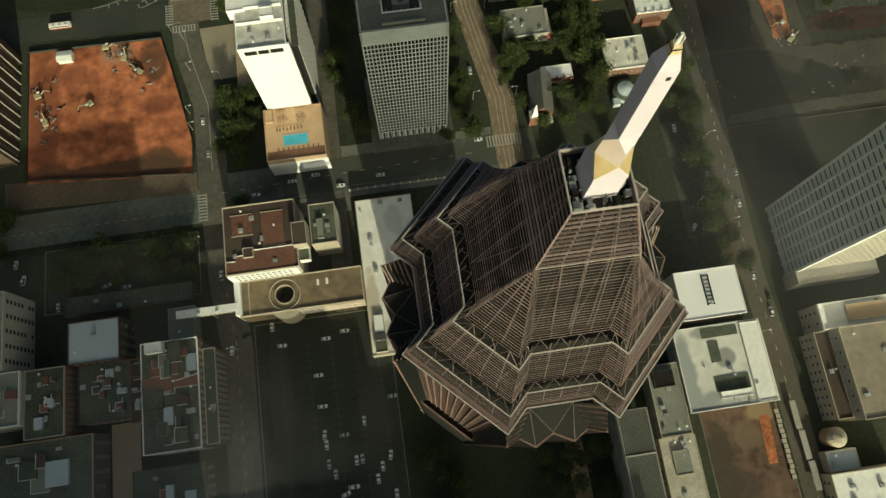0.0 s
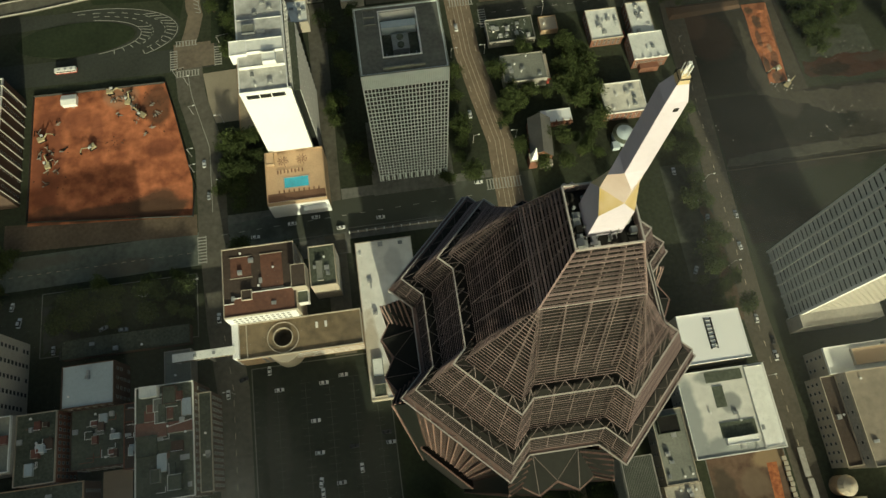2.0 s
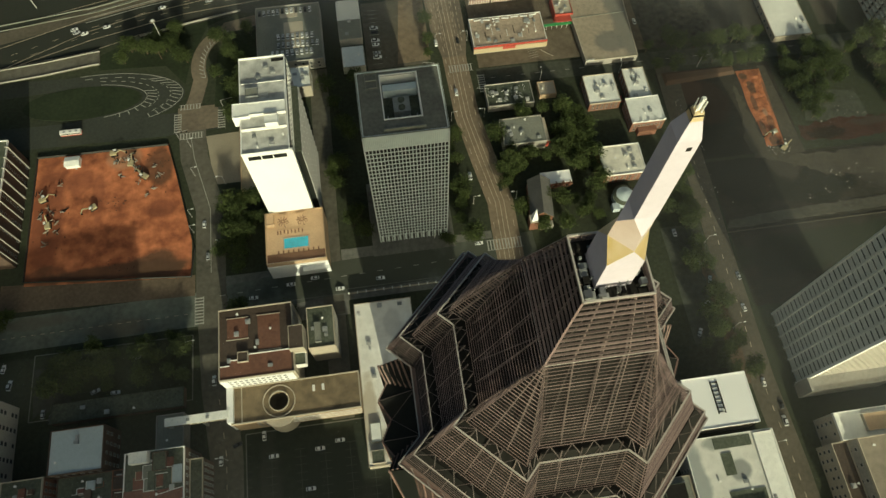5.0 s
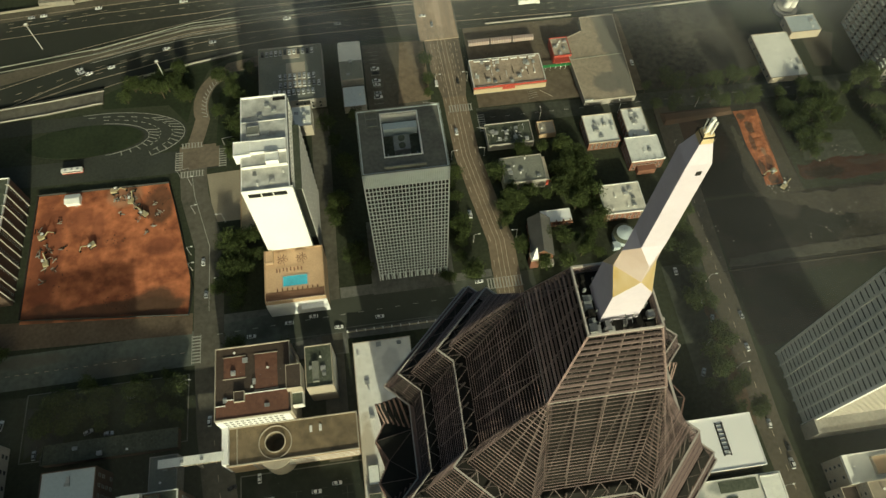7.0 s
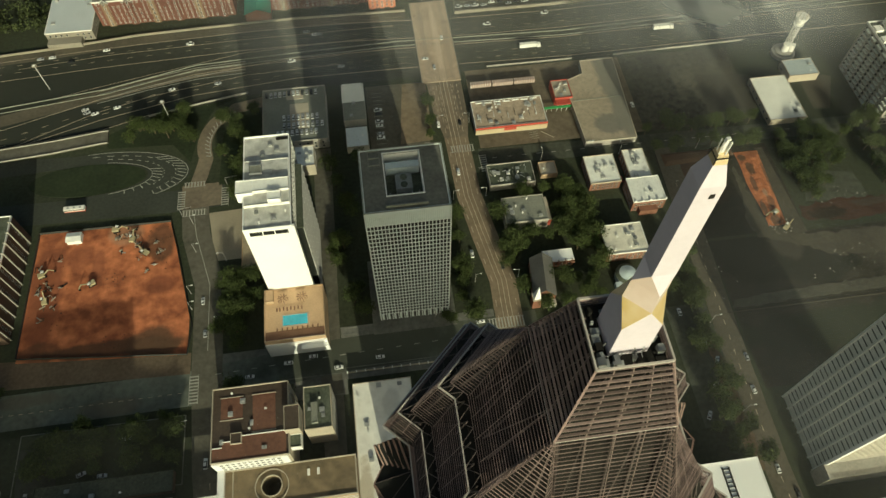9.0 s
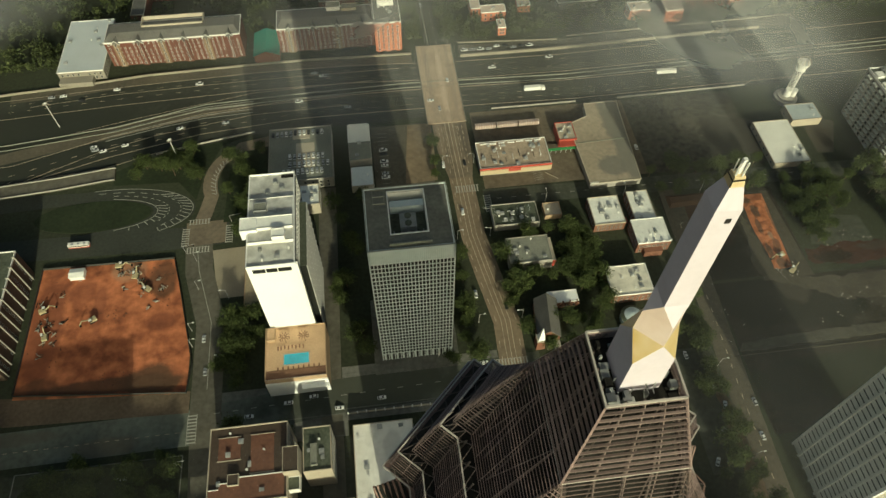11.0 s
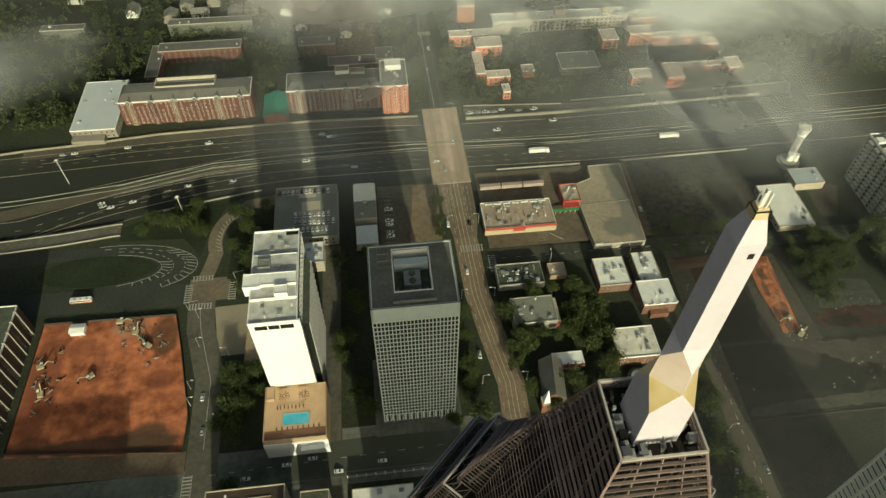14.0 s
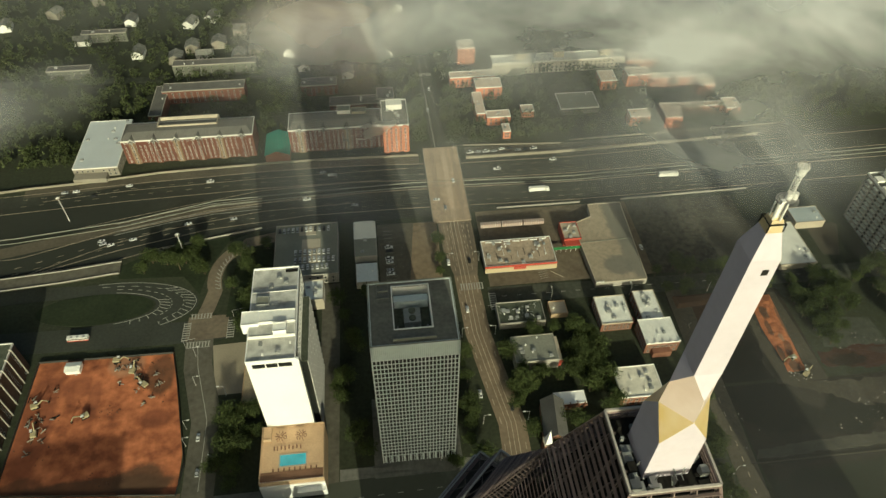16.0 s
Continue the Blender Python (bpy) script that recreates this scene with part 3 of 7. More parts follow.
setting("clay_bank_far", loft(B(), [[(176, 247, 0), (222, 250, 0), (222, 257, 0), (176, 257, 0)], [(178, 250, 1.2), (221, 252, 1.2), (221, 255, 1.2), (178, 255, 1.2)]]), mat("brown_clay", (0.09, 0.055, 0.035), .95, vary=.3), "brown earth bank along the street", "earth bank")
M_track = mat("grey_dirt_track", (.066, .058, .043), .95, vary=.35, fine=.5, coarse=.05)
lot("track_east", [(235, 189), (245, 189), (242, 254), (237, 254)], M_track, "grey dirt track beside the clay bank", "track", .06)
ragged("track_curve", [(217, 240), (216, 222), (212, 200), (214, 190), (224, 186), (240, 180), (252, 172), (286, 169), (300, 187), (247, 187), (232, 191), (223, 205), (221, 225), (220, 240)], M_track, "pale dirt track curving round the excavation", .05, 21, .7)
M_strip = mat("pale_lot_strip", (.066, .062, .048), .95, vary=.35, fine=.4, coarse=.06)
ragged("lot_strip", [(183, 146.5), (257, 147.5), (330, 149), (334, 155), (262, 154.6), (205, 152.8), (186, 151)], M_strip, "worn pale strip across the lot", .3, 22, .45)
setting("lot_kerb", bar(B(), (179, 144.1, .25), (330, 144.3, .25), .5, .4), M_track, "worn low kerb along the dark lot", "kerb")
ragged("lawn_patch", [(150, 166), (166, 166), (166, 182), (150, 184)], mat("olive_lawn", (.05, .06, .02), .95, vary=.4, fine=.5, coarse=.06), "olive lawn beside the street", .1, 15, .6)
ragged("tan_verge_strip", [(162, 60), (168.5, 60), (168.5, 112), (166, 138), (162, 138)], mat("tan_dirt", (.12, .09, .06), .95, vary=.4, fine=.4, coarse=.06), "tan dirt strip beside the street", .09, 16, .5)
lot("parking_lot_7", [(253, 210), (293, 206), (291, 228), (260, 232)], M_asphalt, "small grey lot between the trees", "parking lot", .03)
ragged("clay_ridge", [(247, 197), (275, 194), (303, 196), (330, 199), (330, 209), (303, 208), (270, 209), (248, 207)], stains(mat("rusty_clay", (.05, .026, .017), .95, vary=.4, fine=.4, coarse=.08), [(262, 200, 12, 5, BLACK, .7), (292, 205, 14, 3, GRAVEL, .6)], .6, .2), "rusty clay patch along the excavation", .14, 23, .8)
lot("lot_north_east", [(220, 323), (257, 317), (257, 278), (219, 281)], mat("brown_gravel", (.056, .052, .04), .95, vary=.35, fine=.5, coarse=.04), "brown gravel lot beside the long hall", "lot", .04)
lot("yard_north_east", [(290, 316), (313, 308), (300, 280), (289, 281)], mat("pale_brown_yard", (.075, .067, .05), .95, vary=.3), "pale brown yard beside the hall", "lot", .04)
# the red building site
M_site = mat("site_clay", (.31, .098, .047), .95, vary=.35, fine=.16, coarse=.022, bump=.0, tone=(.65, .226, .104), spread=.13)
RED, MUD_SHADE, DUST = (.2, .066, .036), (.09, .05, .03), (.4, .24, .15)
# Red and mud spots; south and west edge ones put block shadow into colour
stains(M_site, [(-193, 205, 11, 40, RED, .75), (-150, 168, 46, 5, MUD_SHADE, .85), (-132, 168, 17, 11, MUD_SHADE, .9), (-133, 232, 9, 14, MUD_SHADE, .75), (-152, 241, 10, 9, DUST, .6), (-166, 216, 4, 18, RED, .6), (-130, 204, 9, 6, RED, .6), (-190, 170, 14, 7, MUD_SHADE, .6), (-176, 228, 8, 10, RED, .5)], .55, .09)
M_muck = mat("brown_muck", (.11, .06, .038), .95, vary=.45, fine=.3, coarse=.05)
SITE = [(-202, 168), (-113, 159), (-111, 175), (-121, 222), (-127, 246), (-202, 247)]
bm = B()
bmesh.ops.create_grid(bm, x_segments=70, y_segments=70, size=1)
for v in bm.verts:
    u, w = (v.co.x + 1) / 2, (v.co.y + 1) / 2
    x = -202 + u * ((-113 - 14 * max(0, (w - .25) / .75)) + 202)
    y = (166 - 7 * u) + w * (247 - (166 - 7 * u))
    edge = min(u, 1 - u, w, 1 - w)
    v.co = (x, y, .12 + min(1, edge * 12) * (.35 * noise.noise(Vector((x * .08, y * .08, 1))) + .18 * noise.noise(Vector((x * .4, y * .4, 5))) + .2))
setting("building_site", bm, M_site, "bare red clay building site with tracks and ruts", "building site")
lot("site_verge", [(-214, 152), (-111, 148), (-111, 160), (-214, 168)], mat("tan_verge", (0.13, 0.098, 0.068), .95, vary=.35, fine=.5, coarse=.06), "tan dirt verge along the site fence", "verge", .1)
bm = B()
pts = SITE
for a, b in zip(pts, pts[1:] + pts[:1]):
    n = max(2, int((Vector(a) - Vector(b)).length / 3))
    for k in range(n):
        p, q = Vector(a).lerp(Vector(b), k / n), Vector(a).lerp(Vector(b), (k + 1) / n)
        bar(bm, (*p, 1.0), (*q, 1.0), .08, 1.9)
        bar(bm, (*p, 0), (*p, 2.2), .14)
setting("site_fence", bm, mat("dark_fence_mesh", (0.05, 0.05, 0.045), .8), "dark mesh fence round the building site", "fence")
# highway
HN = [(-600, 372), (-253, 392), (-180, 397), (-87, 401), (-20, 401), (64, 396), (140, 395), (300, 400), (900, 420)]
HM = [(-600, 330), (-245, 352), (-177, 361), (-118, 376), (-52, 379), (22, 381), (140, 377), (300, 382), (900, 400)]
HS = [(-600, 300), (-239, 322), (-178, 342), (-120, 356), (-52, 363), (22, 363), (140, 360), (300, 363), (900, 372)]
# The first spot dims the western lanes: cloud shade put into the asphalt colour
setting("highway", prism(B(), [(-900, 280), (-240, 312), (-150, 330), (-83, 343), (20, 345), (64, 346), (280, 349), (900, 352), (900, 430), (300, 411), (64, 405), (-85, 405), (-160, 404), (-254, 396), (-900, 330)], -.5, .04), stains(mat("highway_asphalt", (.042, .044, .034), .9, vary=.35, fine=.3, coarse=.025), [(-230, 350, 110, 45, (.027, .03, .023), .85), (-150, 385, 60, 5, (.035, .037, .03), .7), (40, 372, 90, 4, (.075, .07, .055), .6), (180, 384, 80, 3, (.08, .075, .06), .6), (-60, 392, 50, 3, (.075, .07, .055), .5)], .5, .05), "wide dark multi-lane highway below the bridge", "road")
bm = B()
for pts, off in ((HN, -1), (HN, -8), (HS, 2), (HS, -3.6)):
    for a, b in zip(pts[1:], pts[2:-1]):
        a, b = Vector((a[0], a[1] + off)), Vector((b[0], b[1] + off))
        n = max(1, int((b - a).length / 12))
        for k in range(n):
            bar(bm, (*a.lerp(b, k / n), .08), (*a.lerp(b, (k + .3) / n), .08), .22, .03)
setting("lane_dashes", bm, M_faint, "dashed white lane lines on the highway", "road marking")
bm = B()
for pts, off in ((HN, 4.2), (HN, -14.5), (HS, 11), (HS, -8.5)):
    for a, b in zip(pts, pts[1:]):
        bar(bm, (a[0], a[1] + off, .08), (b[0], b[1] + off, .08), .35, .03)
for pts in ([(-239, 388), (-180, 394), (-87, 397.5), (20, 398)], [(-177, 352.5), (-138, 361), (-85, 370.5), (-20, 373)], [(-236, 315), (-181, 340.5), (-147, 350.6), (-84.5, 362), (-20, 364)],
            [(-246, 316), (-178, 324), (-148, 333.5), (-107.6, 341.5), (-83.4, 346)], [(-215, 356), (-177, 365), (-140, 373), (-86, 384), (0, 387)]):
    for a, b in zip(pts, pts[1:]):
        bar(bm, (*a, .08), (*b, .08), .3, .03)
setting("edge_lines", bm, M_faint, "solid pale edge lines on the highway", "road marking")
bm = B()
for pts, off, h, w in ((HM, 0, .7, .35), (HM, -4.5, .6, .25)):
    for a, b in zip(pts, pts[1:]):
        bar(bm, (a[0], a[1] + off, h / 2), (b[0], b[1] + off, h / 2), w, h)
setting("median_barrier", bm, M_greyroof, "pale concrete median barriers on the highway", "barrier")
setting("shoulder", ribbon(B(), [(-330, 322), (-245, 340), (-182, 355), (-150, 363), (-118, 369), (-85, 371)], 10, -.5, .06), mat("tan_shoulder", (0.1, 0.087, 0.064), .95, vary=.3, fine=.5, coarse=.06), "sunlit tan shoulder between the carriageways", "road")
bm = B()
for off in (-6.5, -3.2, 1.6, 4.6):
    for a, b in (((-182, 355), (-150, 363)), ((-150, 363), (-118, 369)), ((-118, 369), (-85, 371))):
        bar(bm, (a[0], a[1] + off, .1), (b[0], b[1] + off, .1), .4, .04)
setting("shoulder_lines", bm, M_line, "thin white lines along the tan shoulder", "road marking")
bm = B()
NW = [(-600, 360), (-254, 402), (-213, 405), (-161, 411), (-87, 413.5), (-51, 414), (30, 412)]
for a, b in zip(NW, NW[1:]):
    bar(bm, (*a, .9), (*b, .9), .6, 1.8)
for a, b in (((66, 405), (140, 405)), ((140, 405), (300, 411))):
    bar(bm, (*a, 1.2), (*b, 1.2), 1.0, 2.4)
for a, b in (((66, 421), (142, 416)), ((150, 419), (330, 424))):
    bar(bm, (*a, .5), (*b, .5), .5, 1.0)
setting("retaining_wall", bm, M_wall, "tan concrete retaining wall along the highway", "wall")
setting("embankment", ribbon(B(), [(x, y - 5) for x, y in NW[1:]], 8, -.5, .09), mat("dry_embankment", (0.1, 0.088, 0.065), .95, vary=.3, fine=.5, coarse=.06), "dry tan embankment under the retaining wall", "embankment")
setting("frontage_road", ribbon(B(), [(66, 413), (142, 411), (330, 417)], 11, -.5, .1), M_road, "service road behind the highway wall", "road")
bm = B()
for a, b in (((-147, 332), (-115, 339)), ((-115, 339), (-83, 345)), ((80, 348), (140, 348)), ((170, 348), (265, 350)), ((150, 345), (166, 345))):
    bar(bm, (*a, .6), (*b, .6), .5, 1.2)
setting("guard_wall", bm, M_concrete, "low pale concrete guard walls beside the highway", "barrier")
# overpass ramp on the far side of the loop
ramp = thing("ramp_bridge", (-205, 313, 0), "pale concrete highway ramp with parapets", "bridge", kind="structure")
rp = [(-395, -25), (-200, -13), (-33, -3.5), (0, -.5), (29, 3.6), (34, 4)]
part("ramp_deck", ribbon(B(), rp, 10, .4, 1.3), M_road, ramp)
for s in (-1, 1):
    bm = B()
    for a, b in zip(rp, rp[1:]):
        bar(bm, (a[0], a[1] + 5 * s, 1.7), (b[0], b[1] + 5 * s, 1.7), .3, .9)
    part("parapet", bm, M_concrete, ramp)
# loop and exit ramp
def loop_line(k, a0, a1, n=26):
    """A line round the loop road: k runs from 0 at the grass island to 1 at the outer edge."""
    return arc(-180 + 7.5 * k, 284, 36.5 + 18 * k, 12 + 9 * k, a0, a1, n)


lot("road_8", [(-600, 291), (-240, 293)] + loop_line(0, 112, -76) + [(-235, 262), (-235, 256), (-150, 257)] + loop_line(1, -60, 108) + [(-240, 307), (-600, 307)], M_loop, "curved asphalt loop road round a green island", "road", .08)
M_exit = mat("tan_worn_asphalt", (.17, .138, .1), .9, vary=.3, fine=.4, coarse=.06)
lot("intersection", [(-122, 254), (-98, 255), (-98, 272), (-122, 272)], M_exit, "worn tan street crossing", "road", .09)
road("road_9", [(-72, 336), (-92, 332)] + arc(-84, 302, 26, 29, 110, 200, 12) + [(-111, 280), (-116, 262)], 9, M_exit, "curved exit ramp with hatched markings", .085)
setting("loop_island", prism(B(), arc(-180, 284, 35, 12, 0, 350, 30), -.3, .3), M_verge, "dark green grass island inside the loop road", "island")
setting("ramp_island", prism(B(), [(-104, 335), (-86, 343), (-150, 330), (-175, 318), (-170, 308), (-130, 306), (-118, 290), (-114, 312)][::-1], -.3, .12), M_verge, "dark green verge between ramps", "verge")
setting("ramp_verge", prism(B(), [(-100, 270), (-72, 270), (-72, 328), (-88, 328), (-98, 312)], -.3, .12), M_verge, "grassy verge beside the exit ramp", "verge")
bm = B()
for k, a0, a1 in ((.1, 75, -70), (.38, 80, -35), (.66, 95, -45), (.95, 100, -50)):
    pts = loop_line(k, a0, a1)
    for a, b in list(zip(pts, pts[1:]))[::1 if k in (.1, .95) else 2]:
        bar(bm, (*a, .13), (*b, .13), .34, .04)
for a, b in zip(loop_line(.7, 45, -45, 12), loop_line(.92, 40, -50, 12)):
    bar(bm, (*a, .13), (*b, .13), .4, .04)
for a, b in zip(loop_line(.12, 20, -55, 8), loop_line(.34, 14, -61, 8)):
    bar(bm, (*a, .13), (*b, .13), .4, .04)
for a, b in zip(arc(-84, 302, 23, 26, 110, 200, 14), arc(-84, 302, 25.5, 28.5, 106, 196, 14)):
    bar(bm, (*a, .13), (*b, .13), .5, .04)
for a, b in zip(arc(-84, 302, 22.6, 25.6, 110, 200, 14), arc(-84, 302, 22.6, 25.6, 110, 200, 14)[1:]):
    bar(bm, (*a, .13), (*b, .13), .4, .04)
setting("loop_markings", bm, M_line, "white hatched markings on the loop and ramp", "road marking")
ladder("crosswalk_1", -111, -106.5, 131, 147, False, 9)
ladder("crosswalk_2", 48, 68, 152, 158, True, 12)
ladder("crosswalk_3", 45, 60, 276, 281, True, 9)
ladder("crosswalk_4", 62, 66, 258, 272, False, 8)
ladder("crosswalk_5", -121, -107, 249, 253, True, 8)
ladder("crosswalk_6", -124, -120, 254, 268, False, 8)
ladder("crosswalk_7", -98, -94, 254, 268, False, 8)
ladder("crosswalk_8", -121, -108, 270.5, 274, True, 7)
for k, off in enumerate((-5.8, -3, -.5, 2, 5.4)):
    dashes("avenue_line_%d" % (k + 1), [(x + off, y) for x, y in PEACH], .3, 4, 0 if k in (1, 2, 3) else 5, .12, "worn pale lane lines on the avenue", M_faint)
dashes("street_line_1", [(-95.5, -250), (-95.5, 62), (-99.5, 96)], .25, 3, 5, .12, m=M_faint)
dashes("street_line_2", [(-102.5, 160), (-102.8, 200), (-112, 235), (-114, 250)], .3, 3, 0, .12)
dashes("street_line_3", [(-600, 138), (-215, 137.5), (-112, 138)], .22, 2.2, 2.5, .12, m=M_faint)
dashes("street_line_4", [(-98, 146), (-33, 148), (46, 150)], .3, 3, 6, .12)
dashes("street_line_5", [(70, 268.5), (155, 268), (290, 266)], .3, 3, 6, .12)
dashes("street_line_6", [(176, -250), (176, 20), (174, 62), (175, 120), (177, 172), (179, 240)], .25, 3, 5, .12, m=M_faint)
bm = B()
for x in (-86, -74, -60, -48, -36, -25):
    for k in range(26):
        y = -32 + k * 3.7
        bar(bm, (x - 2.6, y, .06), (x + 2.6, y, .06), .16, .03)
    bar(bm, (x, -32, .06), (x, 60, .06), .16, .03)
setting("bay_lines", bm, mat("worn_bay_paint", (0.085, 0.09, 0.075), .9), "faint white parking bay lines", "road marking")
bm = B()
for k in range(14):
    bar(bm, (-1, 289 + k * 3.4, .06), (5, 289 + k * 3.4, .06), .2, .03)
    bar(bm, (97, 280 + k * 1.8, .06), (103, 281 + k * 1.8, .06), .2, .03)
setting("bay_lines_north", bm, M_line, "white parking bay lines", "road marking")
for n, r in enumerate((rect(-95.5, -30.5, 126.5, 138), rect(-31, 49, 134.5, 140.3), rect(-31, 49, 159.7, 163.5), rect(-14, 31, 157.5, 203), rect(-86, -18, -40, 71), rect(-192, -112, 92, 126), rect(129, 168, -60, -4))):
    kerb("kerb_%d" % (n + 1), r, m=M_paving)
for k, (a, b) in enumerate((((41.5, 306), (40.6, 337)), ((45.4, 296), (44.6, 337)), ((53.2, 296), (53, 337)), ((56.8, 300), (56.9, 337)))):
    dashes("apron_line_%d" % (k + 1), [a, b], .28, 3.0, 2.0, .115, "worn white lane lines before the bridge", M_faint)
# bridge over the highway
bridge = thing("bridge", (47.2, 379, 0), "broad concrete road bridge with pale parapets across the highway", "bridge", kind="structure")
M_deck = stains(mat("bridge_deck", (0.4, 0.305, 0.22), .9, vary=.3, fine=.25, coarse=.05), [(49, 375, 2.2, 50, (.56, .43, .32), .7), (40, 385, 2.0, 45, (.3, .24, .18), .6), (56, 380, 2.0, 45, (.3, .24, .18), .6), (46, 345, 10, 6, (.3, .24, .18), .5)], .5, .12)
part("deck", box(B(), -13.2, 13.2, -41, 41, .1, .5), M_deck, bridge, "worn tan bridge deck")
for s in (-1, 1):
    part("parapet", box(B(), s * 13.2 - .25, s * 13.2 + .25, -41, 41, .5, 1.4), M_wall, bridge)
    part("pavement", box(B(), s * 11.4 - 1.5, s * 11.4 + 1.5, -41, 41, .5, .62), M_deck, bridge)
for k in range(3):
    part("pier_wall", box(B(), -12.5, 12.5, -22 + k * 22 - .6, -22 + k * 22 + .6, 0, .1), M_concrete, bridge)
for k in range(10):
    for x in (-3.6, 0, 3.6):
        part("lane_dash", box(B(), x - .12, x + .12, -39 + k * 8, -35.5 + k * 8, .5, .53), M_faint, bridge)
road("road_10", [(47.5, 410), (46.5, 440), (46, 466), (45, 525), (45, 615), (44, 760), (40, 1200)], 12, M_asphalt, "tree-lined street beyond the highway", .06)
dashes("street_line_7", [(44, 414), (43.5, 440), (43, 466), (42, 525), (42, 615)], .3, 3, 0, .12)
dashes("street_line_8", [(50, 414), (49.5, 440), (49, 466), (48, 525), (48, 615)], .3, 3, 4, .12)
ladder("crosswalk_9", 41, 52, 413, 417, True, 7)
ladder("crosswalk_10", 40, 51, 521, 525, True, 7)
road("road_11", [(-600, 552), (-160, 538), (45, 532), (120, 528), (400, 520)], 9, M_asphalt, "far cross street among trees", .05)
# ---- buildings ----
win_cache = {}


def window_mesh(w, h, frame_m, glass_m=None):
    """A framed pane that faces -y, its foot at the origin's height."""
    key = (w, h, frame_m.name)
    if key not in win_cache:
        bm = B()
        box(bm, -w / 2, w / 2, -.03, .05, 0, h)
        for f in bm.faces:
            f.material_index = 0
        n = len(bm.faces)
        t = .12
        for a in ((-w / 2 - t, w / 2 + t, -.16, .05, -t, 0), (-w / 2 - t, w / 2 + t, -.1, .05, h, h + t), (-w / 2 - t, -w / 2, -.1, .05, 0, h), (w / 2, w / 2 + t, -.1, .05, 0, h)):
            box(bm, *a)
        bm.faces.ensure_lookup_table()
        for f in bm.faces[n:]:
            f.material_index = 1
        me = mesh_of("window", bm, glass_m or M_glass)
        me.materials.append(frame_m)
        win_cache[key] = me
    return win_cache[key]


def windows(parent, face, u0, u1, z0, dz, nu, nz, w, h, at, frame_m=None, skip=0.0, seed=1):
    """Rows of windows on a face: 's', 'e' or 'w', at = that face's y or x in the building's own space."""
    me = window_mesh(w, h, frame_m or M_frame)
    r = random.Random(seed)
    turn = {"s": 0, "e": 90, "w": -90}[face]
    for i in range(nu):
        for k in range(nz):
            if r.random() < skip:
                continue
            u = u0 + (u1 - u0) * (i + .5) / nu
            z = z0 + k * dz
            o = part("window", me, None, parent)
            o.location = (u, at, z) if face == "s" else (at, u, z)
            o.rotation_euler = (0, 0, radians(turn))


unit_meshes = []
for k in range(5):
    r = random.Random(40 + k)
    w, d, h = r.uniform(.8, 1.6), r.uniform(.7, 1.3), r.uniform(.8, 1.5)
    bm = B()
    box(bm, -w, w, -d, d, .15, h)
    for s in (-1, 1):
        box(bm, s * w * .8 - .1, s * w * .8 + .1, -d, d, 0, .15)
    ring_ = [(.55 * d * math.cos(a * .785), .55 * d * math.sin(a * .785)) for a in range(8)]
    prism(bm, ring_, h, h + .3)
    for q in range(4):
        box(bm, -w - .04, -w, -d * .8, d * .8, .3 + q * .2, .4 + q * .2)
        box(bm, -w * .8, w * .8, -d - .04, -d, .3 + q * .2, .4 + q * .2)
    unit_meshes.append(mesh_of("roof_unit", bm, M_machine if k % 2 else mat("galvanised_unit_%d" % k, (.45, .45, .43), .5, metal=.4, vary=.2)))
bm = B()
prism(bm, [(.35 * math.cos(a * .785), .35 * math.sin(a * .785)) for a in range(8)], 0, .9)
prism(bm, [(.6 * math.cos(a * .785), .6 * math.sin(a * .785)) for a in range(8)], .9, 1.15)
vent_me = mesh_of("vent", bm, M_whitepaint)


def building(name, x0, x1, y0, y1, h, wall, roof, label, cat="building", par=.8, units=0, seed=1, group="", z0=0, par_m=None):
    """A flat-roofed block: walls, roof sheet, four parapets and roof units. Its own space has its foot at the middle."""
    t = thing(name, ((x0 + x1) / 2, (y0 + y1) / 2, z0), label, cat, group)
    w, d = (x1 - x0) / 2, (y1 - y0) / 2
    part("wall", box(B(), -w, w, -d, d, 0, h), wall, t)
    part("roof", box(B(), -w + .35, w - .35, -d + .35, d - .35, h - .1, h + .12), roof, t)
    if par:
        for a in ((-w - .05, w + .05, -d - .05, -d + .35), (-w - .05, w + .05, d - .35, d + .05), (-w - .05, -w + .35, -d + .35, d - .35), (w - .35, w + .05, -d + .35, d - .35)):
            part("parapet", box(B(), *a, h - .4, h + par), par_m or wall, t)
    r = random.Random(seed)
    for k in range(units):
        o = part("roof_unit" if k % 3 else "vent", unit_meshes[r.randrange(5)] if k % 3 else vent_me, None, t)
        o.location = (r.uniform(-w + 2, w - 2), r.uniform(-d + 2, d - 2), h + .12)
        o.rotation_euler = (0, 0, r.choice((0, 1.571)))
    return t, w, d


def roof_box(t, x0, x1, y0, y1, z, h, wall, roof=None, name="penthouse", label=""):
    p = part(name, box(B(), x0, x1, y0, y1, z, z + h), wall, t, label)
    if roof:
        part("penthouse_roof", box(B(), x0 + .25, x1 - .25, y0 + .25, y1 - .25, z + h, z + h + .1), roof, p)
        bm = B()
        for a in ((x0, x1, y0, y0 + .25), (x0, x1, y1 - .25, y1), (x0, x0 + .25, y0 + .25, y1 - .25), (x1 - .25, x1, y0 + .25, y1 - .25)):
            box(bm, *a, z + h, z + h + .45)
        part("coping", bm, wall, p)
    return p


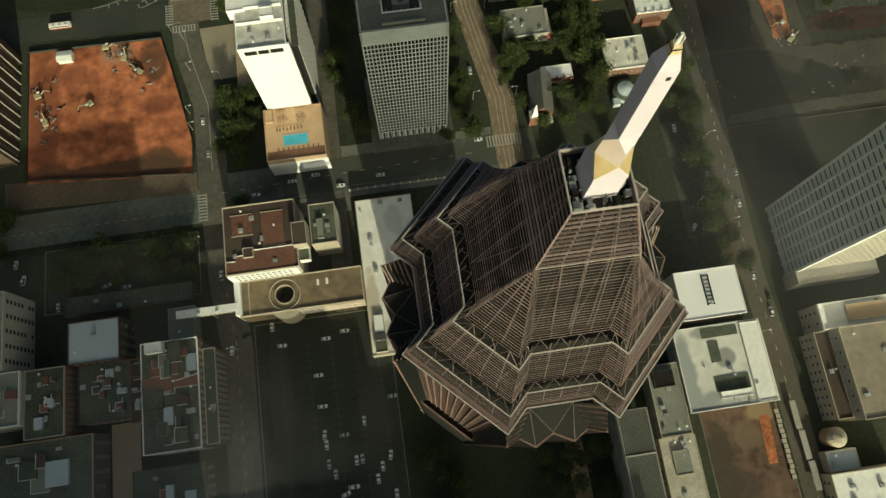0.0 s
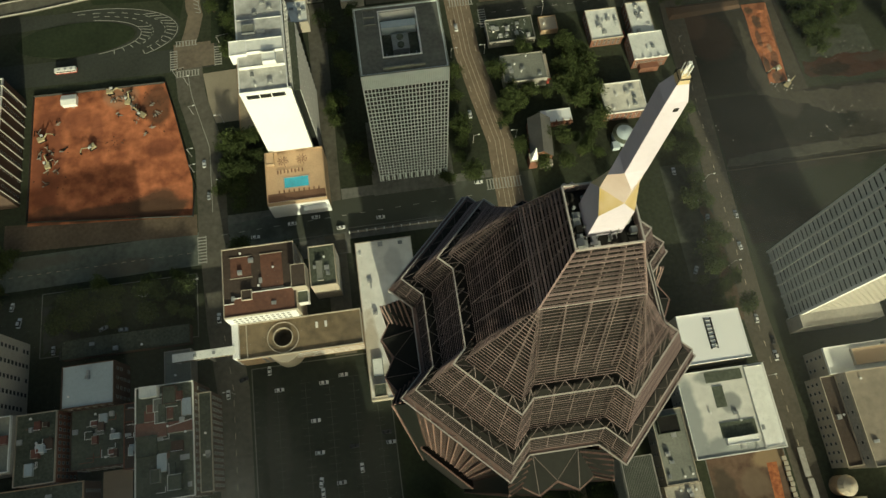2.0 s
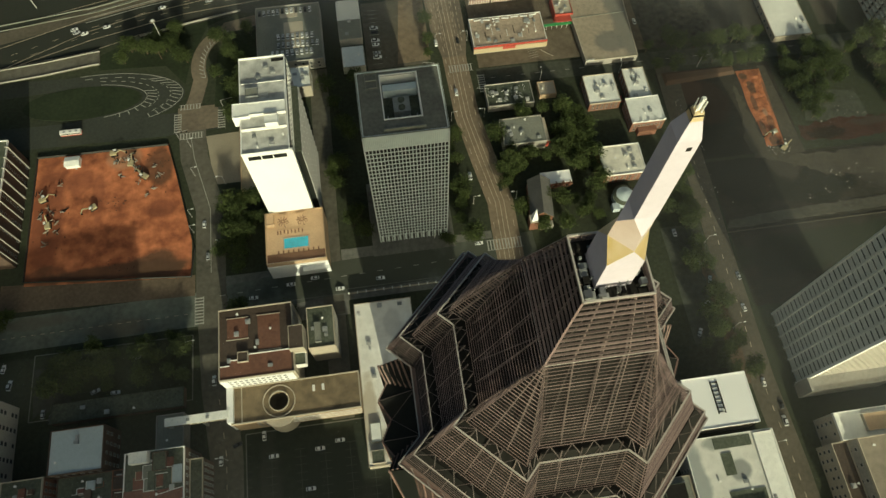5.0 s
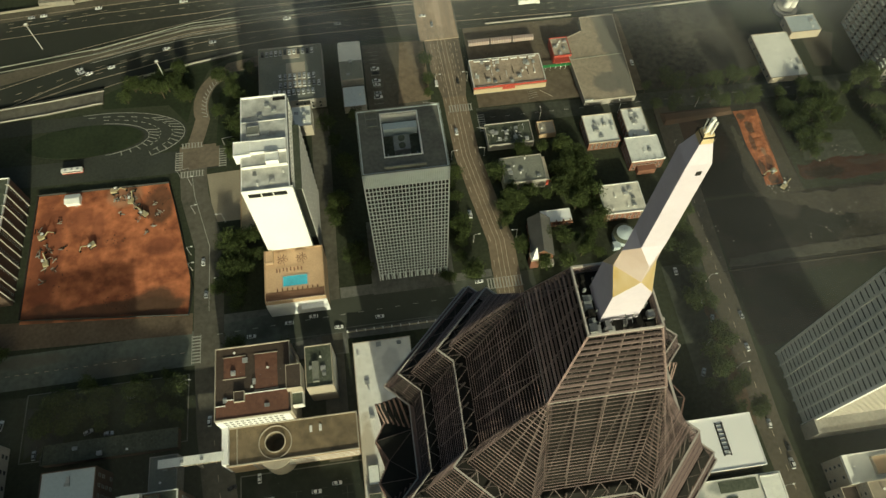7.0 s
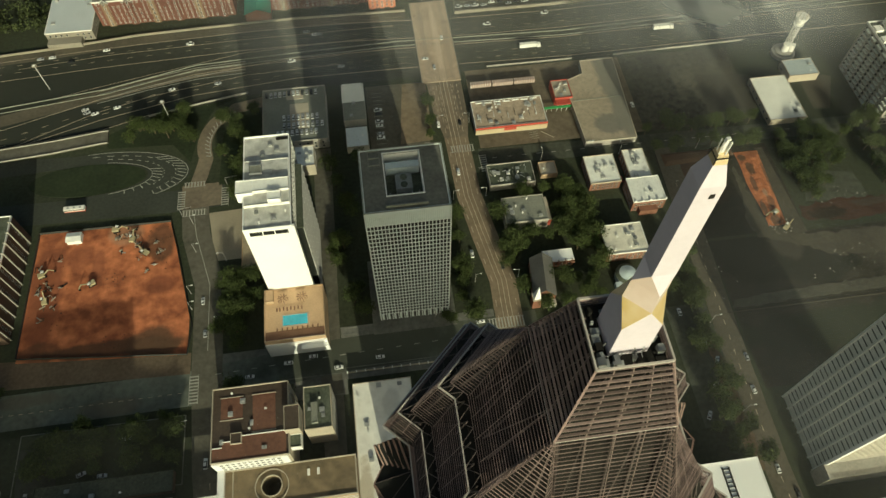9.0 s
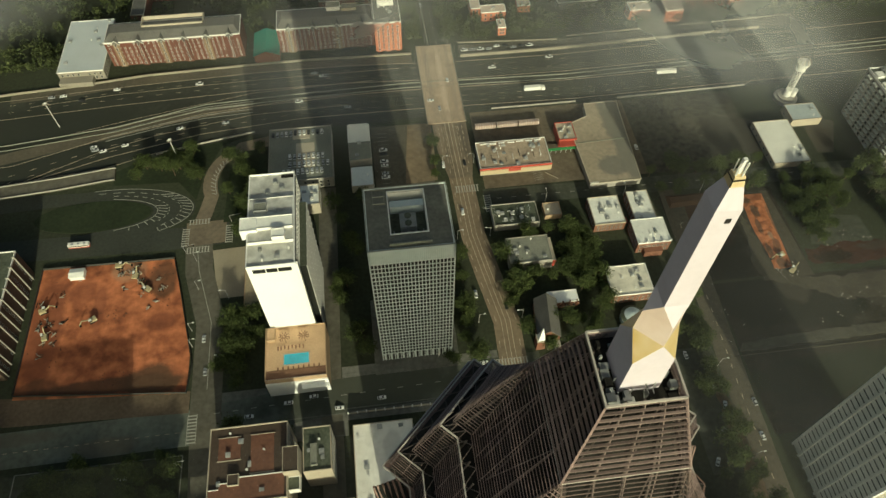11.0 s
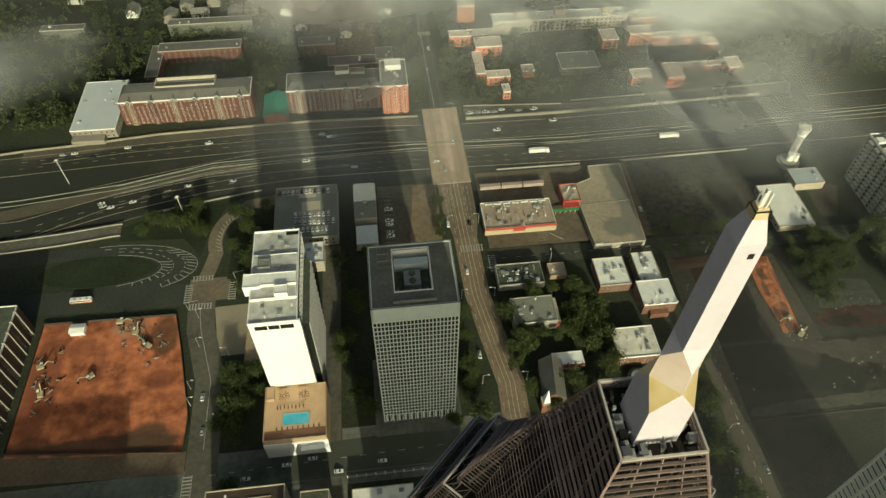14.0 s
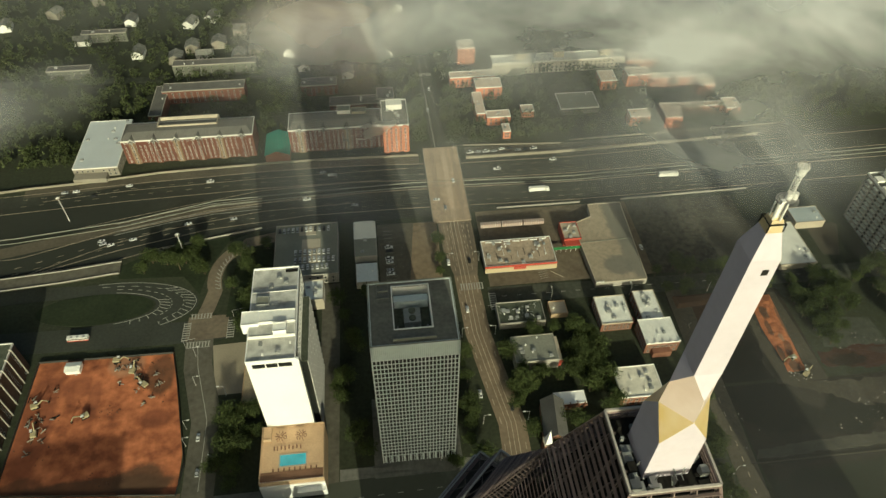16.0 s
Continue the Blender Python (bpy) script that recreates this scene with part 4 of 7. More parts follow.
# grey office tower with a deep precast grid
M_band = mat('grey_precast_band', (.6, .665, .65), .85, vary=.15, fine=.6, coarse=.2)
M_officeroof = mat('grey_green_roof', (.14, .14, .12), .95, vary=.35, fine=.6, coarse=.12)
GX0, GX1, GY0, GY1, GH = -9.7, 27.8, 165.2, 200.0, 102.0
t = thing("office_tower", ((GX0 + GX1) / 2, (GY0 + GY1) / 2, 0), "pale grey precast office tower with deep window grid and dark roof", "office tower")
w, d = (GX1 - GX0) / 2, (GY1 - GY0) / 2
part("glass_wall", box(B(), -w + .5, w - .5, -d + .5, d - .5, .16, GH - 6.4), M_glass, t, "dark recessed glazing")
for side in range(4):
    c, s = (1, 0, -1, 0)[side], (0, 1, 0, -1)[side]
    hw, hd = (w, d) if side % 2 == 0 else (d, w)
    n = 23 if side % 2 == 0 else 21
    R = lambda x, y, z: (c * x - s * y, s * x + c * y, z)
    for k in range(n + 1):
        x = -hw + .35 + (2 * hw - .7) * k / n
        part("fin", bar(B(), R(x, -hd + .2, .16), R(x, -hd + .2, GH - 9), .42, .6), M_precast, t)
    for k in range(27):
        z = 6.5 + k * 3.28
        part("spandrel", bar(B(), R(-hw + .1, -hd + .38, z), R(hw - .1, -hd + .42, z), .2, .5), M_precast, t)
    part("top_band", bar(B(), R(-hw, -hd + .45, GH - 4.6), R(hw, -hd + .45, GH - 4.6), .9, 9.4), M_band, t)
    for k in range(n * 2 + 1 if side == 0 else 0):
        x = -hw + .2 + (2 * hw - .4) * k / (n * 2)
        part("band_rib", bar(B(), R(x, -hd - .15, GH - 9.2), R(x, -hd - .15, GH - .2), .26, .5), M_precast, t)
    part("parapet", bar(B(), R(-hw, -hd + .3, GH + .1), R(hw, -hd + .3, GH + .1), .35, .6), M_greyroof, t)
# roof with an open plant court
cx0, cx1, cy0, cy1 = -7.9, 7.9, -8.8, 14.2
for a in ((-w + .7, cx0, -d + .7, d - .7), (cx1, w - .7, -d + .7, d - .7), (cx0, cx1, -d + .7, cy0), (cx0, cx1, cy1, d - .7)):
    part("roof", box(B(), *a, GH - .6, GH - .2), M_officeroof, t)
for a in ((cx0 - .5, cx0, cy0 - .5, cy1 + .5), (cx1, cx1 + .5, cy0 - .5, cy1 + .5), (cx0, cx1, cy0 - .5, cy0), (cx0, cx1, cy1, cy1 + .5)):
    part("court_wall", box(B(), *a, GH - 6, GH + .15), M_whitepaint, t, "white upstand round the roof court")
part("court_floor", box(B(), cx0, cx1, cy0, cy1, GH - 6.3, GH - 6), M_darkroof, t)
part("screen_wall", box(B(), -9, 9, -d + 2.4, -d + 3.0, GH - .2, GH + 1.2), M_greyroof, t)
tank = part("cooling_tower", box(B(), -3.6, 3.6, -4, 4, GH - 6, GH - 2.5), M_machine, t, "grey cooling tower with two fans")
for y in (-2, 2):
    part("fan", prism(B(), [(1.5 * math.cos(a * .393), y + 1.5 * math.sin(a * .393)) for a in range(16)], GH - 2.5, GH - 1.9), M_darkroof, tank)
part("court_plant", box(B(), -7.5, 7.5, 6.5, 10, GH - 6, GH - 1.2), M_blueroof, t, "pale plant room in the roof court")
for k in range(5):
    part("duct", bar(B(), (-6.5 + k * 3.2, -7, GH - 5), (-6.5 + k * 3.2, -4.5, GH - 4.2), .5), M_machine, t)
for a in ((-w + 4, -w + 4.25, 8, 16), (-w + 9, -w + 9.25, 8, 16), (-w + 4, -w + 9, 8, 8.25), (-w + 4, -w + 9, 16, 16.25), (-w + 4, -w + 9, 12, 12.25)):
    part("roof_hatch_frame", box(B(), *a, GH - .2, GH + .35), M_greyroof, t)
for k in range(12):
    part("ground_column", box(B(), -w + 1 + k * 3.2, -w + 1.7 + k * 3.2, -d + .1, -d + .8, .16, 6.2), M_precast, t)

M_hotelroof = mat("stained_pale_roof", (.4, .39, .35), .9, vary=.35, fine=.3, coarse=.12, tone=(.66, .66, .61))
# white hotel tower over a podium with a pool
t, w, d = building("hotel_tower", -66.5, -44.2, 182.5, 238.5, 74.2, M_white, M_hotelroof, "white slab hotel tower with blank sunlit end wall", "hotel", par=1.2, units=14, seed=3)
part("end_slot", box(B(), -w + 2.5, w - 2.0, -d - .07, -d + .1, 69.6, 72.6), M_glass, t, "dark slot under the parapet")
for x in (-2.6, 2.9):
    part("slot_post", box(B(), x - .25, x + .25, -d - .12, -d + .1, 69.6, 72.6), M_white, t)
for k in range(22):
    z = 3 + k * 3.2
    part("balcony_slab", box(B(), w + .3, w + .56, -d + 2, d - 1, z, z + .2), M_whitepaint, t)
for k in range(19):
    y = -d + 2 + k * 2.95
    part("balcony_fin", box(B(), w + .3, w + .55, y - .09, y + .09, 0, 73.5), M_whitepaint, t)
part("balcony_glass", box(B(), w + .05, w + .4, -d + 2, d - 1, 0, 73.5), M_glass, t)
part("end_pier", box(B(), w, w + 1.2, -d + .3, -d + 1.4, 0, 74.2), M_white, t)
part("stair_wing", box(B(), w + .4, w + 3.6, -d + 7, d - 10, 0, 62), M_glass, t, "dark stair and balcony wing")
for k in range(12):
    part("wing_slab", box(B(), w + 3.5, w + 4.3, -d + 6.8, d - 9.8, 1 + k * 5.4, 1.5 + k * 5.4), M_frame, t)
for k in range(7):
    part("wing_fin", box(B(), w + 3.6, w + 3.8, -d + 6.9 + k * 6.45, -d + 7.15 + k * 6.45, 0, 62), M_whitepaint, t)
part("wing_roof", box(B(), w + .4, w + 3.7, -d + 7, d - 10, 62, 62.6), M_darkroof, t)
for (y0, y1, z1, m) in ((-d + 13, -d + 20, 1.6, M_hotelroof), (-d + 20, -d + 27, 3.0, M_whiteroof), (-d + 27, -d + 40, 1.1, M_hotelroof)):
    roof_box(t, -w + .5, w - .5, y0, y1, 74.3, z1, M_whitepaint, m, "roof_deck")
roof_box(t, -w - 3.0, -w + 5, -d + 19, -d + 27, 71, 6.5, M_white, M_whiteroof)
roof_box(t, 1, 7, -d + 13, -d + 18, 75.9, 3, M_white, M_whiteroof)
roof_box(t, -8, -2, -d + 31, -d + 36, 75.4, 1.6, M_machine, M_greyroof)
part("roof_slot", box(B(), w - 6.5, w - .5, d - 3, d - 1.4, 74.3, 74.9), M_core, t)
t, w, d = building("hotel_podium", -69.0, -38.0, 152.5, 182.4, 16.6, M_tan, M_terrace, "tan hotel podium with a sunlit roof terrace", "podium", par=1.0)
part("front_deck", box(B(), -w + .5, w - .5, -d + .5, -d + 5.5, 16.75, 16.9), M_deckwood, t, "brown timber deck strip")
pool = thing("swimming_pool", (-53.2, 163.6, 16.73), "bright blue rectangular swimming pool on the terrace", "pool")
part("water", box(B(), -6.3, 6.3, -2.9, 2.9, .02, .14), M_water, pool)
for a in ((-6.9, 6.9, -3.5, -2.9), (-6.9, 6.9, 2.9, 3.5), (-6.9, -6.3, -2.9, 2.9), (6.3, 6.9, -2.9, 2.9)):
    part("coping", box(B(), *a, 0, .24), M_beige, pool)
for s, x in ((-1, -59.2), (1, -49.2)):
    g = thing("pergola", (x, 175.6, 16.72), "round brown timber pergola with seats", "pergola", "terrace pergolas")
    for k in range(10):
        a = k * .628
        part("rafter", bar(B(), (.6 * math.cos(a), .6 * math.sin(a), 2.6), (2.9 * math.cos(a), 2.9 * math.sin(a), 2.5), .28), M_deckwood, g)
        if k % 2 == 0:
            part("post", bar(B(), (2.5 * math.cos(a), 2.5 * math.sin(a), 0), (2.5 * math.cos(a), 2.5 * math.sin(a), 2.5), .2), M_deckwood, g)
lounger = thing("sun_lounger", (-62.5, 170, 16.72), "dark brown sun lounger on the terrace", "sun lounger", "terrace loungers")
part("bed", box(B(), -.35, .35, -.9, .5, .3, .42), M_deckwood, lounger)
part("backrest", loft(B(), [[(-.35, .5, .3), (.35, .5, .3), (.35, .6, .3), (-.35, .6, .3)], [(-.35, .95, .85), (.35, .95, .85), (.35, 1.05, .85), (-.35, 1.05, .85)]]), M_deckwood, lounger)
part("frame", box(B(), -.3, .3, -.8, .4, 0, .3), M_beige, lounger)
for k in range(7):
    copy_thing(lounger, pose(-61.0 + k * 1.9, 170 + .4 * (k % 2), 16.72, 0, 0, 0))
for k in range(9):
    copy_thing(lounger, pose(-62.5 + k * 2.6, 158.6, 16.92, 0, 0, 180))
part("front_wall", box(B(), -w - .2, w + .2, -d - .6, -d, 0, 14), M_white, t)
for k in range(24):
    part("railing_post", bar(B(), (-w + .8 + k * 1.28, -d + .2, 16.6), (-w + .8 + k * 1.28, -d + .2, 18.2), .22), M_whitepaint, t)
part("canopy", prism(B(), [(2, -d - 3.2), (15.5, -d - 3.0), (15.5, -d), (2, -d)], 9.5, 10.4), M_white, t, "white entrance canopy")
roof_box(t, -w + 1, -w + 5, d - 8, d - 1, 16.7, 2.2, M_tan, M_terrace)

# brown roofed block with a sunlit white front
M_rustroof = mat("rust_roof", (.14, .066, .044), .9, vary=.3, fine=.6, coarse=.1)
t, w, d = building("brown_roof_block", -91, -55.7, 91.5, 126.5, 27, M_beige, M_brownroof, "mid-rise block with brown tar roof and pale front wall", "building", par=1.0, units=8, seed=8)
for a in ((-w + 4, -w + 14, 2, 12.5), (1, 11.5, -5, 12.5)):
    part("roof_patch", box(B(), *a, 27.13, 27.35), M_rustroof, t)
    for b in ((a[0] - .3, a[1] + .3, a[2] - .3, a[2]), (a[0] - .3, a[1] + .3, a[3], a[3] + .3)):
        part("curb", box(B(), *b, 27.12, 27.6), M_beige, t)
part("roof_patch", prism(B(), [(-w + .6, -d + .6), (w - 1.5, -d + .6), (w - 1.5, -d + 11), (-w + 11, -d + 11), (-w + 11, -d + 9), (-w + 5, -d + 9), (-w + 5, -d + 6.5), (-w + .6, -d + 6.5)], 27.13, 27.5), M_rustroof, t)
for a in ((-w + 11, w - 1.5, -d + 11, -d + 11.35), (-w + 5, -w + 11, -d + 9, -d + 9.3), (-w + .6, -w + 5, -d + 6.5, -d + 6.8)):
    part("curb", box(B(), *a, 27.12, 28.1), M_whitepaint, t)
roof_box(t, w - 1.5, w + 5.5, -8, 3.5, 22, 10, M_beige, M_brownroof)
roof_box(t, w - 1, w + 5, -14, -8, 20, 4.5, M_whitepaint, M_darkroof)
roof_box(t, -w + 9, -w + 14, -10, -5, 27.1, 1.6, M_beige, M_brownroof)
part("front_wall", box(B(), -w, w - 1.2, -d - .5, -d, 0, 26.4), M_white, t)
windows(t, "s", -w + 3, w - 4, 3, 3.5, 11, 7, 1.5, 1.6, -d - .52, M_whitepaint)
windows(t, "e", -d + 16, d - 2, 3, 3.5, 5, 7, 1.5, 1.6, w + .02)
t, w, d = building("side_wing", -49.5, -36.5, 103, 124, 22, M_beige, M_darkroof, "narrow dark-roofed wing beside the brown block", "building", par=.9, units=5, seed=5)
windows(t, "e", -d + 1, d - 1, 3, 3.4, 6, 5, 1.4, 1.6, w + .02)
roof_box(t, -3, 0, -8, 2, 22.1, 1.5, M_greyroof, M_greyroof)
# low tan block with a round well in its roof
t = thing("court_building", (-58, 82, 0), "low tan block with a round well cut through its roof", "building")
ringc = [(-8.2 + 4.6 * math.cos(radians(a)), -.4 + 4.6 * math.sin(radians(a))) for a in range(0, 360, 15)]
bm = B()
vo = [(-30.5, -8.7), (30.5, -8.7), (30.5, 8.7), (-30.5, 8.7)]
walls_ = loft(B(), [[(*p, 0) for p in vo], [(*p, 15) for p in vo]], caps=False)
part("wall", walls_, M_tan, t)
# roof sheet round the well, in wedges
outer = []
for a in range(0, 360, 15):
    dx, dy = math.cos(radians(a)), math.sin(radians(a))
    ts = [((30.5 if dx > 0 else -30.5) + 8.2) / dx if abs(dx) > 1e-6 else 1e9, ((8.7 if dy > 0 else -8.7) + .4) / dy if abs(dy) > 1e-6 else 1e9]
    s = min(q for q in ts if q > 0)
    outer.append((-8.2 + dx * s, -.4 + dy * s))
bm = B()
a_ = [bm.verts.new((*p, 15.0)) for p in ringc]
b_ = [bm.verts.new((*p, 15.0)) for p in outer]
c_ = [bm.verts.new((*p, 3.0)) for p in ringc]
for i in range(24):
    j = (i + 1) % 24
    bm.faces.new((a_[i], b_[i], b_[j], a_[j]))
    bm.faces.new((c_[i], a_[i], a_[j], c_[j]))
for cxy in vo:
    near = sorted(range(24), key=lambda i: (Vector(outer[i]) - Vector(cxy)).length)[:2]
    bm.faces.new((b_[near[0]], bm.verts.new((*cxy, 15.0)), b_[near[1]]))
bm.faces.new(c_)
part("roof", bm, mat("tan_roof", (.17, .14, .09), .9, vary=.45, fine=.25, coarse=.06, tone=(.27, .2, .12)), t)
for rr, hh in ((4.7, 15.9), (7.6, 15.5)):
    bm = B()
    pts = [(-8.2 + rr * math.cos(radians(a)), -.4 + rr * math.sin(radians(a))) for a in range(0, 361, 12)]
    for p, q in zip(pts, pts[1:]):
        bar(bm, (*p, hh - .4), (*q, hh - .4), .45, .9)
    part("well_rim", bm, M_beige, t, "raised rim round the roof well")
for a in ((-30.7, 30.7, -8.9, -8.4), (-30.7, 30.7, 8.4, 8.9), (-30.7, -30.2, -8.4, 8.4), (30.2, 30.7, -8.4, 8.4), (-26, -25.6, -8.4, 8.4)):
    part("parapet", box(B(), *a, 14.6, 15.9), M_beige, t)
for k in range(4):
    part("front_louvre", box(B(), -4, 30.5, -9.5 - k * .35, -9.25 - k * .35, 13.8 - k * 1.1, 14.1 - k * 1.1), M_whitepaint, t, "white horizontal sun louvre")
part("front_bay", prism(B(), [(-8.2 + 8.2 * math.cos(radians(a)), -4.4 + 8.2 * math.sin(radians(a))) for a in range(200, 341, 14)], 0, 14.4), M_beige, t, "round bay in the front wall")
for x in (8, 12.5):
    part("skylight", box(B(), x, x + 1.2, 2, 5, 15, 15.5), M_whitepaint, t)
part("stair_tower", box(B(), -32.5, -29.5, -8, 9, 0, 17.2), M_white, t, "white stair tower with sunlit walls")
windows(t, "s", -20, -4, 2, 3.2, 6, 4, 1.6, 1.5, -8.75)
sb = thing("skybridge", (-103, 78.2, 0), "narrow pale enclosed footbridge on legs", "footbridge")
part("tube", box(B(), -16, 13.5, -1.7, 1.7, 14, 17.4), M_beige, sb)
part("roof", box(B(), -16.2, 13.6, -2.0, 2.0, 17.4, 17.8), M_whiteroof, sb)
for x in (-14, -1, 11):
    part("leg", box(B(), x - .5, x + .5, -.6, .6, 0, 14), M_concrete, sb)
for k in range(12):
    part("pane", box(B(), -15 + k * 2.3, -13.4 + k * 2.3, -1.76, -1.7, 15, 16.8), M_glass, sb)
for s in (0, 1):
    part("roof_bolt_box", box(B(), -6 + s * 9, -4.6 + s * 9, -.7, .7, 17.8, 18.3), M_machine, sb)
# long white roofed podium beside the skyscraper
t, w, d = building("white_roof_podium", -27.2, 2.5, 46, 128.3, 7, M_beige, stains(mat("stained_cream_membrane", (.78, .75, .67), .9, vary=.12, fine=.35, coarse=.07, tone=(.9, .88, .81)), [(-24, 70, 4, 20, (.45, .38, .27), .7), (-18, 56, 8, 8, (.4, .35, .27), .6), (-8, 115, 5, 8, (.5, .48, .44), .5), (-14, 92, 3, 9, (.5, .47, .4), .5)], .6, .15), "low podium with a stained white membrane roof", "podium", par=.5, units=6, seed=21)
roof_box(t, -w + 2, -w + 8, -d + 1, -d + 7, 7.1, 3, M_beige, M_darkroof)
roof_box(t, -w + 2.4, -w + 7.5, -d + 11, -d + 20, 7.1, 1.5, M_greyroof, M_whiteroof)

M_palewall = mat("pale_concrete_tower", (.56, .57, .53), .85, vary=.12, fine=.3)
M_cream = mat("cream_precast", (.46, .425, .36), .8, vary=.12, fine=.5, coarse=.1)
# tall pale tower in the east
t = thing("pale_tower", (210, 75.7, 0), "tall pale concrete tower with ribbon windows and a white sunlit edge", "tower")
part("body", box(B(), -19, 19, -18.9, 18.9, 0, 190), M_palewall, t)
me = window_mesh(4.7, .95, M_palewall)
for b in range(6):
    for k in range(48):
        o = part("window", me, None, t)
        o.location, o.rotation_euler = (-19.03, -15.45 + b * 6.2, 5 + k * 3.75), (0, 0, radians(-90))
for b in range(7):
    part("rib", box(B(), -19.7, -19, -18.6 + b * 6.2 - .5, -18.6 + b * 6.2 + .5, 0, 190), M_palewall, t)
part("edge_column", box(B(), -20.2, -18.6, -19.6, -18.2, 0, 190), M_white, t, "white corner column")
for k in range(50):
    part("sun_shelf", box(B(), -18.5, 19, -19.25, -18.9, 4 + k * 3.75, 5.6 + k * 3.75), M_cream, t)
for b in range(13):
    part("south_mullion", box(B(), -17.6 + b * 2.9, -17.1 + b * 2.9, -19.35, -18.9, 0, 190), M_cream, t)
part("south_base", box(B(), -21, 21, -26, -18.9, 0, 14), M_concrete, t, "grey concrete base")
# ---- dark old blocks south-west ----
def bld(name, x0, x1, y0, y1, h, wall, roof, label, units=4, seed=1, nu=0, floors=0, faces="se", par=.8, par_m=None, ww=1.3, wh=1.7, cat="building", group=""):
    t, w, d = building(name, x0, x1, y0, y1, h, wall, roof, label, cat, par, units, seed, group, 0, par_m)
    if floors:
        dz = (h - 1.5) / floors
        if "s" in faces and y0 > -20:
            windows(t, "s", -w + 1, w - 1, 1.4, dz, nu, floors, ww, wh, -d - .03, None, .04, seed)
        if "e" in faces:
            windows(t, "e", -d + 1, d - 1, 1.4, dz, max(2, int(nu * d / w)), floors, ww, wh, w + .03, None, .04, seed)
        if "w" in faces:
            windows(t, "w", -d + 1, d - 1, 1.4, dz, max(2, int(nu * d / w)), floors, ww, wh, -w - .03, None, .04, seed)
    return t, w, d


M_rustred = mat("rust_red_roof", (.17, .075, .055), .9, vary=.35, fine=.6, coarse=.12)
M_oldbrick = mat("dark_old_brick", (.1, .068, .05), .9, vary=.3, fine=1.2, coarse=.08)
bld("beige_hotel", -247, -197, 62, 100, 26, M_cream, M_greyroof, "beige mid-rise hotel with small square windows", 8, 31, 7, 8, "se", cat="hotel", ww=2.0, wh=1.9)
t, w, d = bld("grey_roof_hall", -171, -146.5, 61.2, 81.5, 18, M_oldbrick, M_blueroof, "old hall with a plain pale grey roof", 3, 32, 6, 4, "se")
t, w, d = bld("old_block_east", -134, -107.5, 14, 65, 24, M_oldbrick, M_darkroof, "old dark brick block with white parapet caps", 9, 33, 8, 6, "se", .9, M_whitepaint)
roof_box(t, -10, -2, 20, 25, 24.1, 4, M_whitepaint, M_whiteroof)
roof_box(t, 0, 6, 16, 24, 24.1, 2.5, M_oldbrick, M_darkroof)
roof_box(t, -12, -3, -6, 3, 24.1, 2, M_darkroof, M_darkroof)
roof_box(t, -6, -1.5, -18, -12, 24.1, 1.8, M_greyroof, M_darkroof)
for a in ((-13, 1, 2, 9), (-9, 4, 9.3, 14.5), (1.5, 12.6, 3, 8)):
    part("roof_patch", box(B(), *a, 24.13, 24.9), M_rustred, t)
    part("curb", box(B(), a[0], a[1], a[2] - .3, a[2], 24.12, 25.2), M_beige, t)
part("roof_rail", bar(B(), (2, 6, 25), (13, 8, 25), .25), M_whitepaint, t)
bld("stair_block", -107.4, -101.5, 15, 60, 17, M_oldbrick, M_darkroof, "narrow dark annex with small roof frames", 4, 34, 2, 5, "e", .7, M_beige)
t, w, d = bld("red_shop", -142, -134.2, 30, 60, 17, M_brick, M_brownroof, "rust red roofed shop between old blocks", 5, 35, 3, 4, "s")
roof_box(t, -3, 3, 6, 12, 17.1, 2, M_brick, M_brownroof)
t, w, d = bld("brick_annex", -190, -171.5, 29, 61, 20, M_brick, M_darkroof, "old brick annex with rows of windows", 5, 36, 6, 5, "se", .8, M_beige)
bld("low_dark_roof", -168, -142.5, 33, 60.5, 14, M_oldbrick, M_darkroof, "low dark roofed block with roof units", 8, 37, 6, 3, "s")
bld("white_gable_block", -216, -190.5, 36, 61, 23, M_cream, M_greyroof, "block with white parapet walls and grey roof", 4, 38, 5, 5, "se", 1.2, M_whitepaint)
bld("long_dark_roof", -210, -160, -40, 28, 17, M_oldbrick, M_darkroof, "large dark flat roof with lit brown edge", 8, 39, 8, 4, "se", .8, M_tan)
lot("alley", rect(-159, -145, -60, 32), mat("tan_alley", (.42, .33, .23), .9, vary=.25), "tan concrete alley between dark blocks", "alley", .05)
bld("dark_corner_block", -144, -110, -60, 8, 12, M_oldbrick, M_darkroof, "low dark block with weathered roof", 7, 40, 8, 3, "se")
bld("garage_front", -126, -113, 66.5, 84, 9, M_concrete, M_greyroof, "small concrete garage at the end of the footbridge", 2, 41)
t, w, d = bld("garden_pavilion", -179, -115, 88.5, 98, 4.5, M_oldbrick, M_darkroof, "long low dark roof beside the garden", 3, 42, par_m=M_darkroof)
ragged("garden_court", [(-190, 94), (-172, 98), (-171, 118), (-192, 119)], mat("dull_court_paving", (.05, .052, .042), .95, vary=.35, fine=.4, coarse=.08), "dull grey paved court in the garden", .08, 24, .4)


